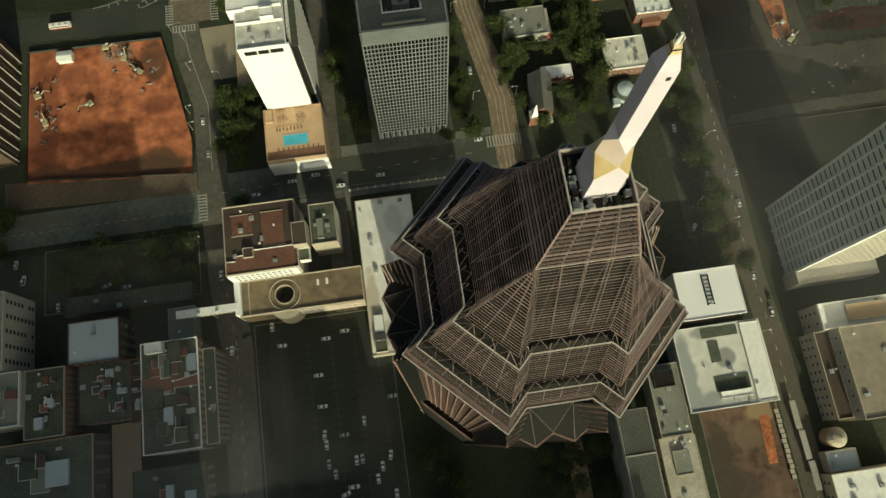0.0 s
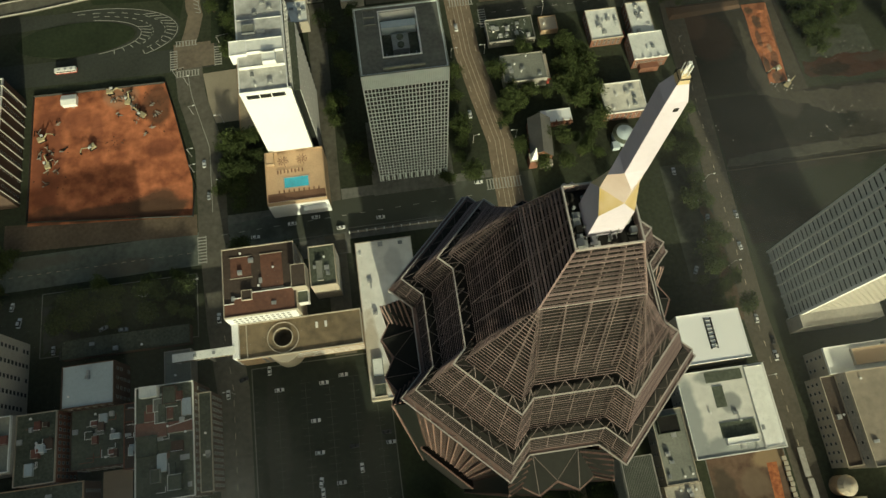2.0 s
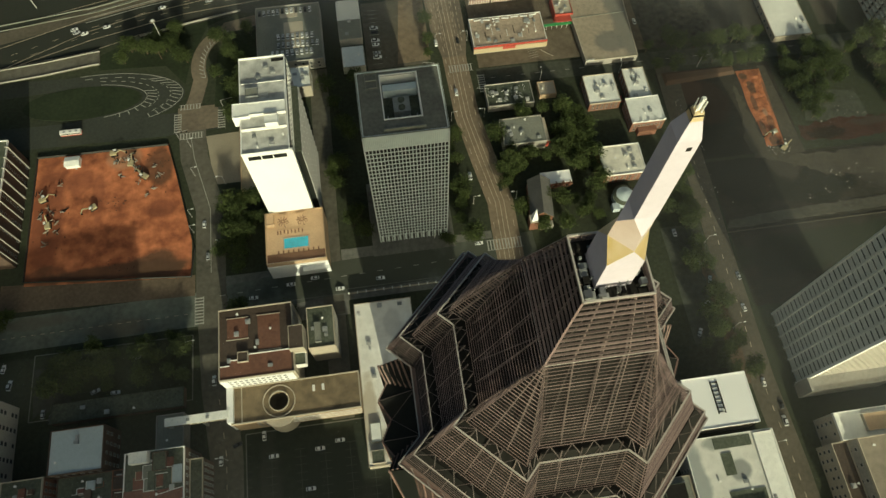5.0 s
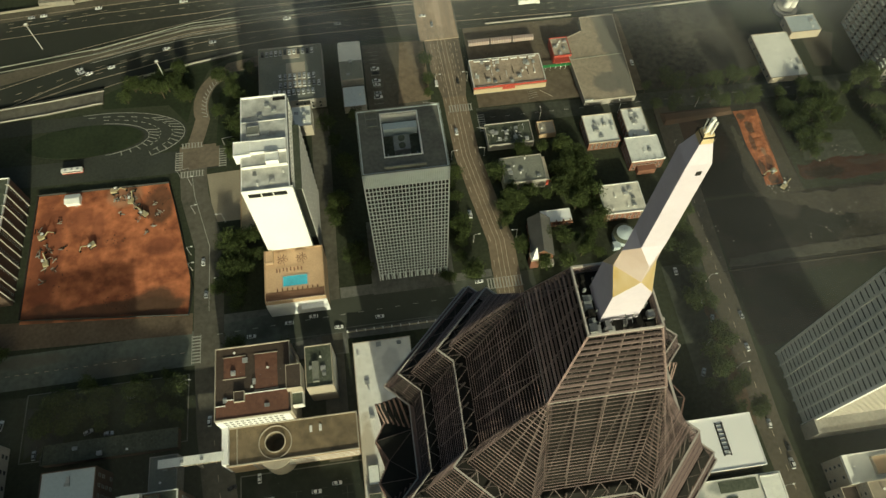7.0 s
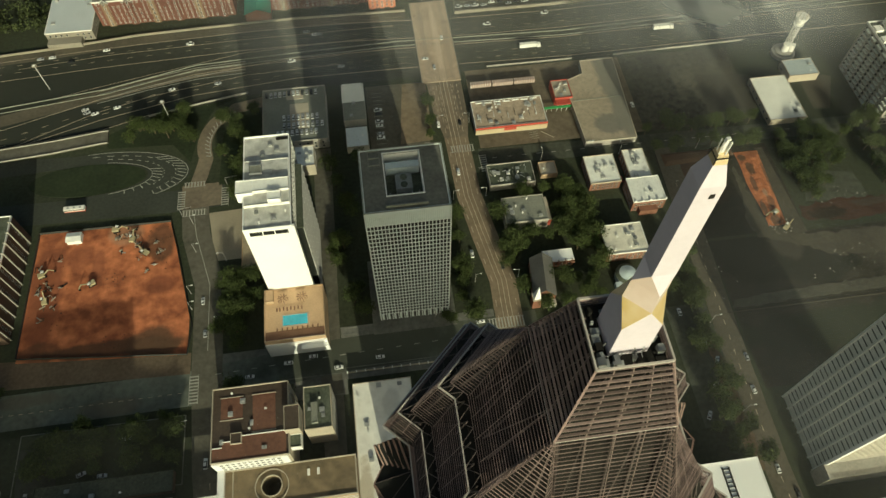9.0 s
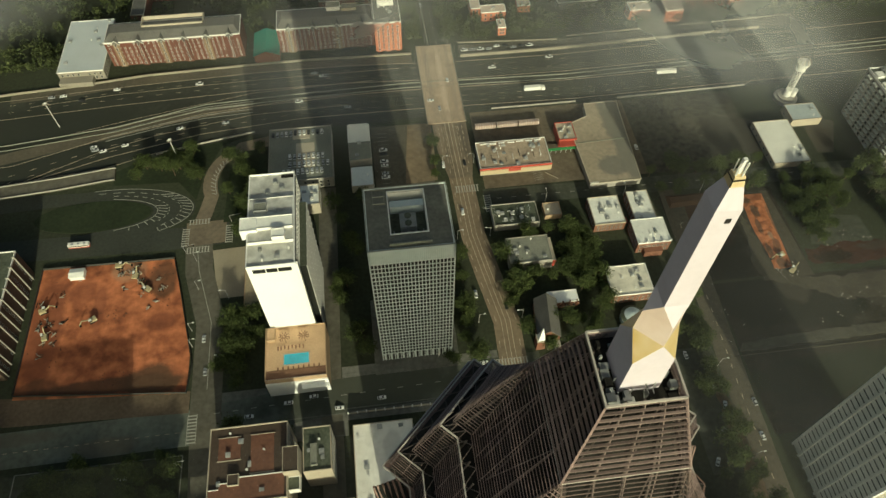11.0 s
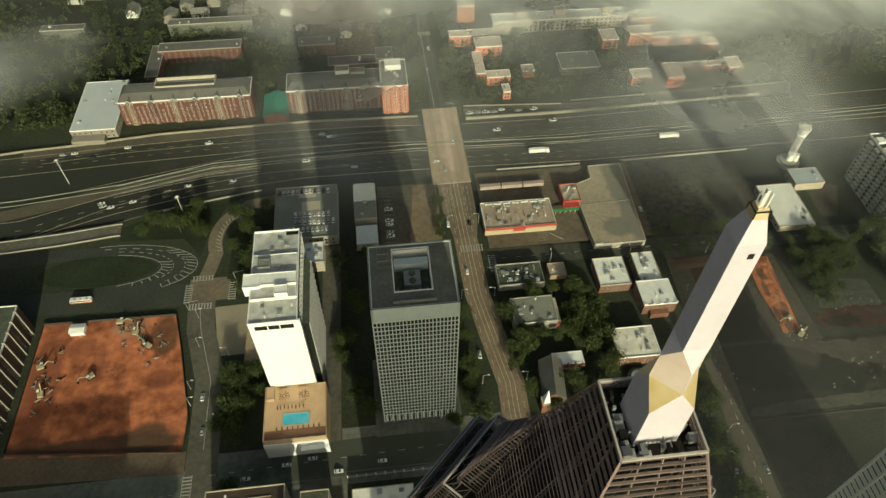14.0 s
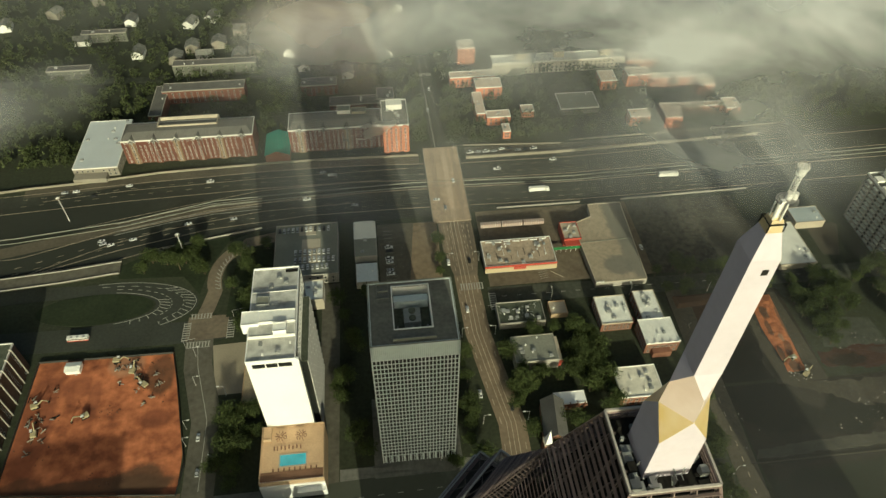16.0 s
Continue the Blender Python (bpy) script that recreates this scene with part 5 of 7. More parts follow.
def old_roof(name, seed, n):
    """Raised bays, ledges and pipes on the old roofs, edged with thin pale copings."""
    t = bpy.data.objects[name]
    wall = [c for c in t.children if c.name.split(".")[0] == "wall"][0]
    w, d, h = wall.dimensions.x / 2, wall.dimensions.y / 2, wall.dimensions.z
    r = random.Random(seed)
    for k in range(n):
        x, y, a, b = r.uniform(-w + 3, w - 5), r.uniform(-d + 3, d - 6), r.uniform(2, w * .5), r.uniform(2, d * .35)
        a, b = min(a, w - 1 - x), min(b, d - 1 - y)
        z = r.uniform(.5, 2.6)
        p = part("raised_bay", box(B(), x, x + a, y, y + b, h, h + z), r.choice((M_darkroof, M_greyroof, M_oldbrick, M_rustred, M_blueroof)), t)
        bm = B()
        for e in ((x, x + a, y, y + .22), (x, x + .22, y, y + b), (x, x + a, y + b - .22, y + b))[:r.randrange(1, 4)]:
            box(bm, e[0], e[1], e[2], e[3], h + z, h + z + .25)
        part("coping", bm, r.choice((M_whitepaint, M_whitepaint, M_beige)), p)
    for k in range(n // 2):
        x, y, a = r.uniform(-w + 2, w - 8), r.uniform(-d + 2, d - 6), r.uniform(3, 7)
        bm = bar(B(), (x, y, h + .5), (x + a, y, h + .5), .22)
        bar(bm, (x + a, y, h + .5), (x + a, y + a * .6, h + .5), .22)
        bar(bm, (x, y, h), (x, y, h + .6), .22)
        part("roof_pipe", bm, r.choice((M_whitepaint, M_rust)), t)


M_rust = mat("rusty_metal", (.2, .085, .055), .8, vary=.35)
for nm, sd, n in (("old_block_east", 1, 12), ("brick_annex", 2, 8), ("low_dark_roof", 3, 11), ("white_gable_block", 4, 7), ("long_dark_roof", 5, 11), ("dark_corner_block", 6, 10), ("red_shop", 7, 4)):
    old_roof(nm, sd, n)
# stepped apartment block with pale gable walls, west of the site
t, w, d = bld("stepped_apartments", -262, -207, 178, 246, 22, M_oldbrick, M_darkroof, "brick apartment block with white stepped end walls", 6, 44, 6, 6, "e", .8, M_whitepaint)
for k in range(10):
    part("gable_wall", box(B(), w - 1, w + .7, -d + 2 + k * 6.8, -d + 2.35 + k * 6.8, 0, 23.2), M_concrete, t)

# ---- blocks south-east ----
t, w, d = bld("white_roof_store", 127, 158.8, 39.5, 64, 15, M_beige, M_white, "square store with a clean white roof and roof ladder track", 1, 50, par=.5, par_m=M_white)
for s in (0, 1):
    part("roof_track", box(B(), -2.6 + s * 3.2, -2.0 + s * 3.2, -6, 9.5, 15.15, 15.6), M_core, t, "dark pipe track on the roof")
for k in range(8):
    part("roof_rung", box(B(), -2, .6, -5.5 + k * 2, -5.1 + k * 2, 15.15, 15.5), M_core, t)
t, w, d = bld("stained_roof_store", 120, 163.5, -4, 36, 14, M_concrete, stains(mat("streaked_membrane", (.62, .61, .55), .9, vary=.15, fine=.3, coarse=.06), [(122, 14, 6, 24, (.27, .29, .28), .85), (138, -1, 16, 6, (.25, .27, .26), .85), (158, 0, 7, 6, (.3, .31, .3), .7), (143, 20, 6, 5, (.2, .21, .2), .8), (136, 33, 8, 4, (.2, .22, .2), .7)], .5, .12), "broad store with a stained pale roof and roof pits", 6, 51, 9, 3, "sw", .7, M_whitepaint)
for a in ((-8, 10, 14, 19), (-6, -1, 2, 12), (-7, 10, -12, -5), (16, 21, 8, 18)):
    part("roof_pit", box(B(), *a, 14.13, 14.5), M_darkroof, t, "dark tarred roof well")
roof_box(t, -6, 9, -15.5, -12.3, 14.1, 2, M_white, M_whiteroof)
roof_box(t, 11.5, 21, -19, 19, 14.1, .8, M_whitepaint, M_whiteroof, "raised_roof")
t, w, d = bld("narrow_shop", 104, 119.2, -13, 21, 12, M_concrete, M_greyroof, "narrow shop with cluttered grey roof", 9, 52, 3, 3, "w", .7, M_beige)
roof_box(t, -6, 4, 6, 14, 12.1, 2.5, M_darkroof, M_core)
t, w, d = bld("gravel_roof_shop", 102.5, 120, -60, -13.3, 11.5, M_beige, mat("pale_gravel_roof", (.42, .39, .32), .95, vary=.3, fine=.9, coarse=.12), "long shop with pale gravel roof and roof hatch", 12, 53, 3, 3, "w", .6)
roof_box(t, -4, 4, 6, 17, 11.6, 1.2, M_beige, M_greyroof)
t, w, d = bld("slatted_garage", 82, 96.5, -60, 2, 24, M_concrete, M_darkroof, "parking garage screened by dense grey slats", 0, 54)
for q in range(3):
    y0 = -d + q * 2 * d / 3
    part("slat_beam", box(B(), -w, w, y0, y0 + .8, 24.2, 25.2), M_concrete, t)
    for k in range(19):
        part("slat", box(B(), -w + .3 + k * .75, -w + .55 + k * .75, y0 + .9, y0 + 2 * d / 3 - .2, 24.2, 24.8), M_greyroof, t)
for k in range(26):
    part("side_slat", box(B(), -w - .5, -w, -d, d, 1 + k * .9, 1.3 + k * .9), M_greyroof, t)
M_tanroof = mat("stained_tan_roof", (.25, .215, .165), .9, vary=.25, fine=.3, coarse=.05)
t, w, d = bld("big_grey_roof", 196.5, 250, -18.5, 25, 22, M_concrete, M_tanroof, "large stained tan flat roof with pale edges", 6, 55, 8, 5, "w", 1.0, M_beige)
bld("brown_side_roof", 188.5, 196.3, -17, 25, 14, M_beige, M_brownroof, "narrow brown roof strip with pale parapet", 2, 56, 2, 3, "w", .8, M_beige)
t, w, d = bld("pale_roof_annex", 192, 250, 25.2, 38, 18, M_beige, M_whiteroof, "pale roofed annex with rooftop plant", 5, 57, 9, 4, "w", 1.2, M_whitepaint)
roof_box(t, -16, 4, -4, 4, 18.1, 1.5, M_beige, M_tan)
roof_box(t, -28, -22, -9, 2, 10, 3.5, M_concrete, M_greyroof)
t = thing("domed_pavilion", (189, -25, 0), "small round pavilion with a shell-like tan dome", "pavilion")
part("drum", prism(B(), [(4.6 * math.cos(a * .262), 4.6 * math.sin(a * .262)) for a in range(24)], 0, 8), M_tan, t)
for k in range(16):
    a = k * .3927
    part("dome_rib", loft(B(), [[(4.9 * math.cos(a - .18), 4.9 * math.sin(a - .18), 8), (4.9 * math.cos(a + .18), 4.9 * math.sin(a + .18), 8), (4.3 * math.cos(a + .18), 4.3 * math.sin(a + .18), 8.2), (4.3 * math.cos(a - .18), 4.3 * math.sin(a - .18), 8.2)],
                                [(3.4 * math.cos(a - .18), 3.4 * math.sin(a - .18), 10.6), (3.4 * math.cos(a + .18), 3.4 * math.sin(a + .18), 10.6), (3.0 * math.cos(a + .18), 3.0 * math.sin(a + .18), 10.5), (3.0 * math.cos(a - .18), 3.0 * math.sin(a - .18), 10.5)],
                                [(.5 * math.cos(a - .18), .5 * math.sin(a - .18), 12), (.5 * math.cos(a + .18), .5 * math.sin(a + .18), 12), (.3 * math.cos(a + .18), .3 * math.sin(a + .18), 11.8), (.3 * math.cos(a - .18), .3 * math.sin(a - .18), 11.8)]]), M_beige, t)
bld("low_white_store", 180, 215, -62, -41, 9, M_beige, M_whiteroof, "low store with white roof sections", 6, 58, 6, 2, "w")
bld("teal_roof_shop", 182, 197, -40.5, -31, 6, M_beige, M_blueroof, "small shop with pale green-blue roof", 2, 59)
for k in range(3):
    s = thing("bus_shelter", (174.6 + k * .7, -12 - k * 14.5, 0), "long narrow pale roofed shelter along the street", "shelter", "street shelters")
    part("roof", box(B(), -1.5, 1.5, -6.8, 6.8, 3.2, 3.5), M_concrete, s)
    for q in range(5):
        part("post", bar(B(), (1.2, -6 + q * 3, 0), (1.2, -6 + q * 3, 3.2), .16), M_machine, s)
for k in range(14):
    pl = thing("crate_stack", (166.4 + .2 * (k % 3), -9 - k * 2.4, 0.05), "small dark stacked crates along the yard edge", "crate", "yard crates")
    part("crate", box(B(), -1.0, 1.0, -.9, .9, 0, 1.6), M_core if k % 2 else M_machine, pl)
    part("lid", box(B(), -1.05, 1.05, -.95, .95, 1.6, 1.75), M_beige, pl)

# ---- low buildings north of the cross street ----
bld("stained_roof_house", 121, 145, 184.5, 204, 8, M_brick, mat("mottled_roof", (.64, .61, .52), .9, vary=.3, fine=.25, coarse=.1), "brick house with a mottled pale flat roof", 7, 60, 7, 2, "s", .6, M_whitepaint)
t, w, d = bld("brick_shop_a", 124, 143, 235, 256, 7, M_brick, M_whiteroof, "brick shop with pale cluttered roof", 9, 61, 6, 2, "sw", .6, M_beige)
bld("brick_shop_b", 149, 162.5, 235, 258, 7, M_brick, M_whiteroof, "narrow brick shop with white roof", 9, 62, 4, 2, "w", .6, M_beige)
t, w, d = bld("brick_shop_c", 145, 165, 217, 234.8, 9, M_brick, M_whiteroof, "orange brick house with a white crenellated parapet", 2, 63, 7, 2, "sw", .5, M_whitepaint)
for k in range(5):
    part("crenel", box(B(), -w + .5 + k * 4.6, -w + 1.8 + k * 4.6, -d - .1, -d + .5, 9.4, 10.4), M_whitepaint, t)
part("porch", box(B(), -6, 5, -d - 3.5, -d, 0, 4.5), M_brick, t, "brick porch")
t, w, d = bld("rubble_house", 64, 92, 243, 259, 5, M_concrete, M_darkroof, "dark roof littered with pale debris", 12, 64, 7, 1, "w")
for k in range(26):
    r = random.Random(640 + k)
    x, y = r.uniform(-w + 2, w - 2), r.uniform(-d + 2, d - 2)
    part("debris", bar(B(), (x, y, 5.15), (x + r.uniform(-2, 2), y + r.uniform(-2, 2), 5.3 + r.uniform(0, 1.2)), r.uniform(.15, .5), .2), r.choice((M_whitepaint, M_concrete, M_machine)), t)
bld("grey_roof_shop", 68, 93, 213, 231, 8, M_concrete, M_greyroof, "grey roofed shop with a red painted end", 7, 65, 7, 2, "w", .6, M_concrete)
t = thing("red_end_wall", (92.6, 222, 0), "red painted end bay of a shop", "building")
part("wall", box(B(), 0, 2.4, -8, 8, 0, 6), M_redpaint, t)
part("roof", box(B(), -.2, 2.6, -8.2, 8.2, 6, 6.3), M_beige, t)
for k in range(3):
    part("awning", loft(B(), [[(.1, -7 + k * 5, 3), (3.8, -7 + k * 5, 2.2), (3.8, -3.5 + k * 5, 2.2), (.1, -3.5 + k * 5, 3)], [(.1, -7 + k * 5, 3.3), (3.8, -7 + k * 5, 2.4), (3.8, -3.5 + k * 5, 2.4), (.1, -3.5 + k * 5, 3.3)]]), M_redpaint, t)
bld("small_hut", 96.5, 107, 248, 258, 3.5, M_tan, M_beige, "small tan hut beside the street", 1, 66)


def gable_house(name, x, y, w, d, h, rise, wall, roof, label, turn=0, cat="house", group=""):
    """A house with a pitched roof, its ridge along its own y."""
    t = thing(name, (x, y, 0), label, cat, group)
    t.rotation_euler = (0, 0, radians(turn))
    bm = box(B(), -w, w, -d, d, 0, h)
    part("wall", bm, wall, t)
    bm = B()
    for s in (-1, 1):
        loft(bm, [[(s * (w + .5), -d - .5, h - .25), (s * (w + .5), d + .5, h - .25), (0, d + .5, h + rise - .0), (0, -d - .5, h + rise)][::s],
                  [(s * (w + .5), -d - .5, h), (s * (w + .5), d + .5, h), (0, d + .5, h + rise + .25), (0, -d - .5, h + rise + .25)][::s]])
    part("roof", bm, roof, t)
    for y_ in (-d, d):
        bm = B()
        v = [bm.verts.new(p) for p in ((-w, y_, h - .1), (w, y_, h - .1), (0, y_, h + rise))]
        u = [bm.verts.new(p) for p in ((-w, y_ * .97, h - .1), (w, y_ * .97, h - .1), (0, y_ * .97, h + rise))]
        bm.faces.new(v)
        bm.faces.new(u[::-1])
        for i in range(3):
            bm.faces.new((v[i], v[(i + 1) % 3], u[(i + 1) % 3], u[i]))
        part("gable", bm, wall, t)
    return t


ch = gable_house("church", 81.5, 176, 6.0, 11.5, 8, 6, M_brick, M_shingle, "brick church with steep grey roof", -6, "church")
st = thing("church_steeple", (75.5, 163.5, 0), "white pointed steeple on a square brick tower", "steeple")
part("tower", box(B(), -2.4, 2.4, -2.4, 2.4, 0, 9), M_brick, st)
part("spire", loft(B(), [[(-1.9, -1.9, 9), (1.9, -1.9, 9), (1.9, 1.9, 9), (-1.9, 1.9, 9)], [(-.08, -.08, 20), (.08, -.08, 20), (.08, .08, 20), (-.08, .08, 20)]]), M_white, st)
part("cornice", box(B(), -2.6, 2.6, -2.6, 2.6, 8.8, 9.2), M_beige, st)
part("church_porch", box(B(), 4, 11, -3, 0, 0, 4), M_concrete, st)
bld("church_annex", 85, 102, 185.5, 193, 6, M_brick, M_white, "low brick annex with white roof", 1, 67, 6, 1, "s", .4, M_whitepaint)
for k in range(4):
    part("annex_gable", loft(B(), [[(-6 + k * 4, -5.2, 4.6), (-3 + k * 4, -5.2, 4.6), (-3 + k * 4, -3, 4.6), (-6 + k * 4, -3, 4.6)], [(-4.6 + k * 4, -5.2, 6.6), (-4.4 + k * 4, -5.2, 6.6), (-4.4 + k * 4, -3, 6.6), (-4.6 + k * 4, -3, 6.6)]]), M_brick, bpy.data.objects["church_annex"])
t = thing("round_pavilion", (130, 173.5, 0), "round pavilion with a pale blue shallow roof ring", "pavilion")
part("drum", prism(B(), [(6.5 * math.cos(a * .262), 6.5 * math.sin(a * .262)) for a in range(24)], 0, 4), M_blueroof, t)
part("roof_ring", loft(B(), [[(6.8 * math.cos(a * .262), 6.8 * math.sin(a * .262), 4) for a in range(24)], [(5.0 * math.cos(a * .262), 5.0 * math.sin(a * .262), 5.2) for a in range(24)]]), M_darkroof, t)
part("roof", loft(B(), [[(4.8 * math.cos(a * .262), 4.8 * math.sin(a * .262), 5.2) for a in range(24)], [(1.0 * math.cos(a * .262), 1.0 * math.sin(a * .262), 6.4) for a in range(24)]]), M_blueroof, t)
part("link", box(B(), -8, -4, -8, -4, 0, 3.5), M_blueroof, t)

sw = thing("street_wall", (8, 137.4, 0), "low pale concrete wall with square posts along the street", "wall")
part("wall", box(B(), -38, 38, -.25, .25, 0, 1.0), M_beige, sw)
for k in range(17):
    part("post", box(B(), -38 + k * 4.7, -37.4 + k * 4.7, -.35, .35, 0, 1.9), M_whitepaint, sw)
# restaurants and sheds by the highway
t, w, d = bld("diner", 62.5, 109, 288, 311, 6, M_concrete, mat("cluttered_tan_roof", (.36, .29, .22), .9, vary=.35, fine=.5, coarse=.12), "long diner with cluttered tan roof and red and yellow fascia", 26, 70, 10, 1, "w", .8, M_whitepaint)
part("red_fascia", box(B(), -w - .3, w + .2, -d - .5, -d - .1, 5.2, 6.9), M_redpaint, t, "red fascia board")
part("yellow_wall", box(B(), -w - .2, w + .1, -d - .9, -d - .1, 1.4, 5.1), M_yellow, t, "sunlit yellow front")
part("sign_panel", box(B(), -5, 3, -d - 1.1, -d - .9, 3.2, 5.6), M_redpaint, t)
for k in range(7):
    x = -w + 3 + k * 6
    part("roof_duct", bar(B(), (x, d - 2.2, 7.0), (x + 4.5, d - 2.2 - .6 * (k % 2), 7.2), .7, .6), M_whitepaint, t)
for k in range(9):
    part("roof_pipe", bar(B(), (-w + 4 + k * 4.6, -d + 4 + (k % 3) * 2, 6.9), (-w + 4 + k * 4.6, -d + 8 + (k % 3) * 3, 6.9), .25), M_core if k % 2 else M_whitepaint, t)
part("sign_pole", bar(B(), (w - 4, -d - 2, 0), (w + 3, -d - 9, 1), .3), M_beige, t)
bld("red_snack_bar", 118.3, 130, 307, 323, 6, M_redpaint, M_beige, "small red snack bar with cluttered roof", 6, 71, 3, 1, "s", .7)
t = thing("red_canopy", (124.5, 304.5, 0), "red drive-in canopy edged in green", "canopy")
part("top", box(B(), -5.8, 5.6, -2, 2.2, 4.4, 5), M_redpaint, t)
for k in range(4):
    part("post", bar(B(), (-5 + k * 3.3, -1.6, 0), (-5 + k * 3.3, -1.6, 4.4), .2), M_whitepaint, t)
t = thing("green_canopy", (112, 302, 0), "narrow green edged drive-in canopy", "canopy")
part("top", box(B(), -7, 18.5, -.9, .9, 3.2, 3.6), mat("green_paint", (.06, .3, .1), .6), t)
for k in range(8):
    part("post", bar(B(), (-6.5 + k * 3.3, -.5, 0), (-6.5 + k * 3.3, -.5, 3.2), .14), M_whitepaint, t)
t = thing("flat_roof_hall", (147, 304, 0), "large flat grey roofed hall with pale edge", "hall")
hp = [(-17, -35), (16, -35), (19, 36), (-4, 36), (-5, 24), (-19, 18)]
part("wall", prism(B(), hp, 0, 5), M_concrete, t)
# Three grey spots paint a tall tower's cast shadow over the east half
part("roof", prism(B(), [(x * .985, y * .985) for x, y in hp], 5, 5.15), stains(mat("tan_roof_painted_shadow", (.33, .28, .21), .9, vary=.25, fine=.4, coarse=.05), [(159, 325, 9, 26, (.17, .165, .14), .85), (162, 290, 9, 24, (.17, .165, .14), .85), (148, 282, 9, 9, (.16, .155, .135), .8)], .4, .1), t)
for a, b in zip(hp, hp[1:] + hp[:1]):
    part("parapet", bar(B(), (*a, 5.1), (*b, 5.1), .5, .7), M_beige, t)
part("roof_curb", bar(B(), (-18, 0, 5.3), (17.5, 1, 5.3), .3), M_greyroof, t)
for k in range(6):
    part("corner_light", box(B(), -17 + k * .9, -16.6 + k * .9, -35.6, -34.8, 5.2, 6.2), M_whitepaint, t)
for k in range(3):
    tr = thing("semi_trailer", (72.5 + k * 15, 329.6, 0), "long ribbed pink-grey semi-trailer parked by the highway", "trailer", "parked trailers")
    part("box", box(B(), -7, 7, -1.4, 1.4, 1.1, 4), mat("faded_trailer_%d" % k, (.36, .26, .22), .7, vary=.15), tr)
    for q in range(9):
        part("rib", box(B(), -6.8 + q * 1.65, -6.6 + q * 1.65, -1.5, 1.5, 1.1, 4.08), M_whitepaint, tr)
    for q in (-5, -3.8, 4):
        for s in (-1, 1):
            part("wheel", prism(B(), [(q + .5 * math.cos(a * .6), s * 1.1) for a in range(3)] + [(q, s * 1.3)], 0, 1.0), M_core, tr)
t, w, d = bld("roof_parking", -71.5, -31, 291, 337, 8, M_concrete, M_greyroof, "concrete parking deck with cars on its roof", 0, 72, 8, 2, "se", .9)
roof_box(t, -5, 6, 13, 21, 8.1, .3, M_beige, None, "pale_slab")
roof_box(t, -3, 9, -12, 9, 8.1, .25, M_beige, None, "pale_slab")
t, w, d = bld("blue_roof_shed", -20.5, -6, 306, 337.5, 6, M_concrete, M_greyroof, "long shed with pale blue metal roof ends", 3, 73, 3, 1, "e", 0)
part("blue_roof", loft(B(), [[(-7.4, 0, 6), (7.4, 0, 6), (7.4, 15.9, 6), (-7.4, 15.9, 6)], [(-7.4, 0, 6.2), (7.4, 0, 6.2), (6, 15.9, 6.9), (-6, 15.9, 6.9)]]), M_whiteroof, t)
t, w, d = bld("blue_roof_shed", -20, -6, 284, 300, 6, M_concrete, mat("blue_white_metal_roof", (.62, .66, .66), .5, vary=.12, fine=.6, coarse=.06), "square shed with pale blue-white metal roof", 1, 74, 3, 1, "e", 0)
bld("service_block", -52, -40, 270, 286, 9, M_beige, M_whiteroof, "pale service block behind the hotel", 6, 75, 3, 2, "e")
bld("hotel_annex", -84, -69, 205, 250, 5, M_tan, mat("tan_deck_roof", (.34, .28, .19), .9, vary=.3), "low tan annex with planters on its roof", 5, 76)
bld("white_far_store", 253, 278, 271, 309, 4.5, M_beige, M_whiteroof, "white roofed store with a few roof vents", 4, 77, 4, 1, "w", .5)
bld("pale_blue_store", 280, 301, 306, 321, 6, M_beige, M_blueroof, "low store with pale blue roof", 2, 78, 4, 1, "w", .4)
# torch-like lattice tower
t = thing("torch_tower", (288, 333, 0), "white steel torch tower on a round concrete base", "tower")
cyl = lambda r, n=20: [(r * math.cos(a * 6.2832 / n), r * math.sin(a * 6.2832 / n)) for a in range(n)]
part("base", prism(B(), cyl(8), 0, 2.6), M_concrete, t)
part("base_step", prism(B(), cyl(6), 2.6, 3.6), M_concrete, t)
part("drum", loft(B(), [[(*p, 3.6) for p in cyl(2.4)], [(*p, 9) for p in cyl(2.4)]]), M_whitepaint, t)
for k in range(8):
    a, b = k * .785, k * .785 + .785
    for q in range(5):
        z0, z1 = 9 + q * 3.6, 12.6 + q * 3.6
        part("strut", bar(B(), (2.2 * math.cos(a), 2.2 * math.sin(a), z0), (2.2 * math.cos(b), 2.2 * math.sin(b), z1), .3), M_whitepaint, t)
part("ring_plate", prism(B(), cyl(3.4), 26.5, 27.2), M_whitepaint, t)
part("bowl", loft(B(), [[(*p, 27.2) for p in cyl(2.2)], [(*p, 30) for p in cyl(3.6)], [(*p, 33) for p in cyl(4.4)]]), M_whitepaint, t)
for k in range(9):
    a = k * .698
    part("flame_fin", bar(B(), (4 * math.cos(a), 4 * math.sin(a), 33), (2.6 * math.cos(a), 2.6 * math.sin(a), 36), .4), M_beige, t)
part("side_drum", prism(B(), [(x + 4.2, y - 1) for x, y in cyl(1.7)], 0, 9), M_whitepaint, t)
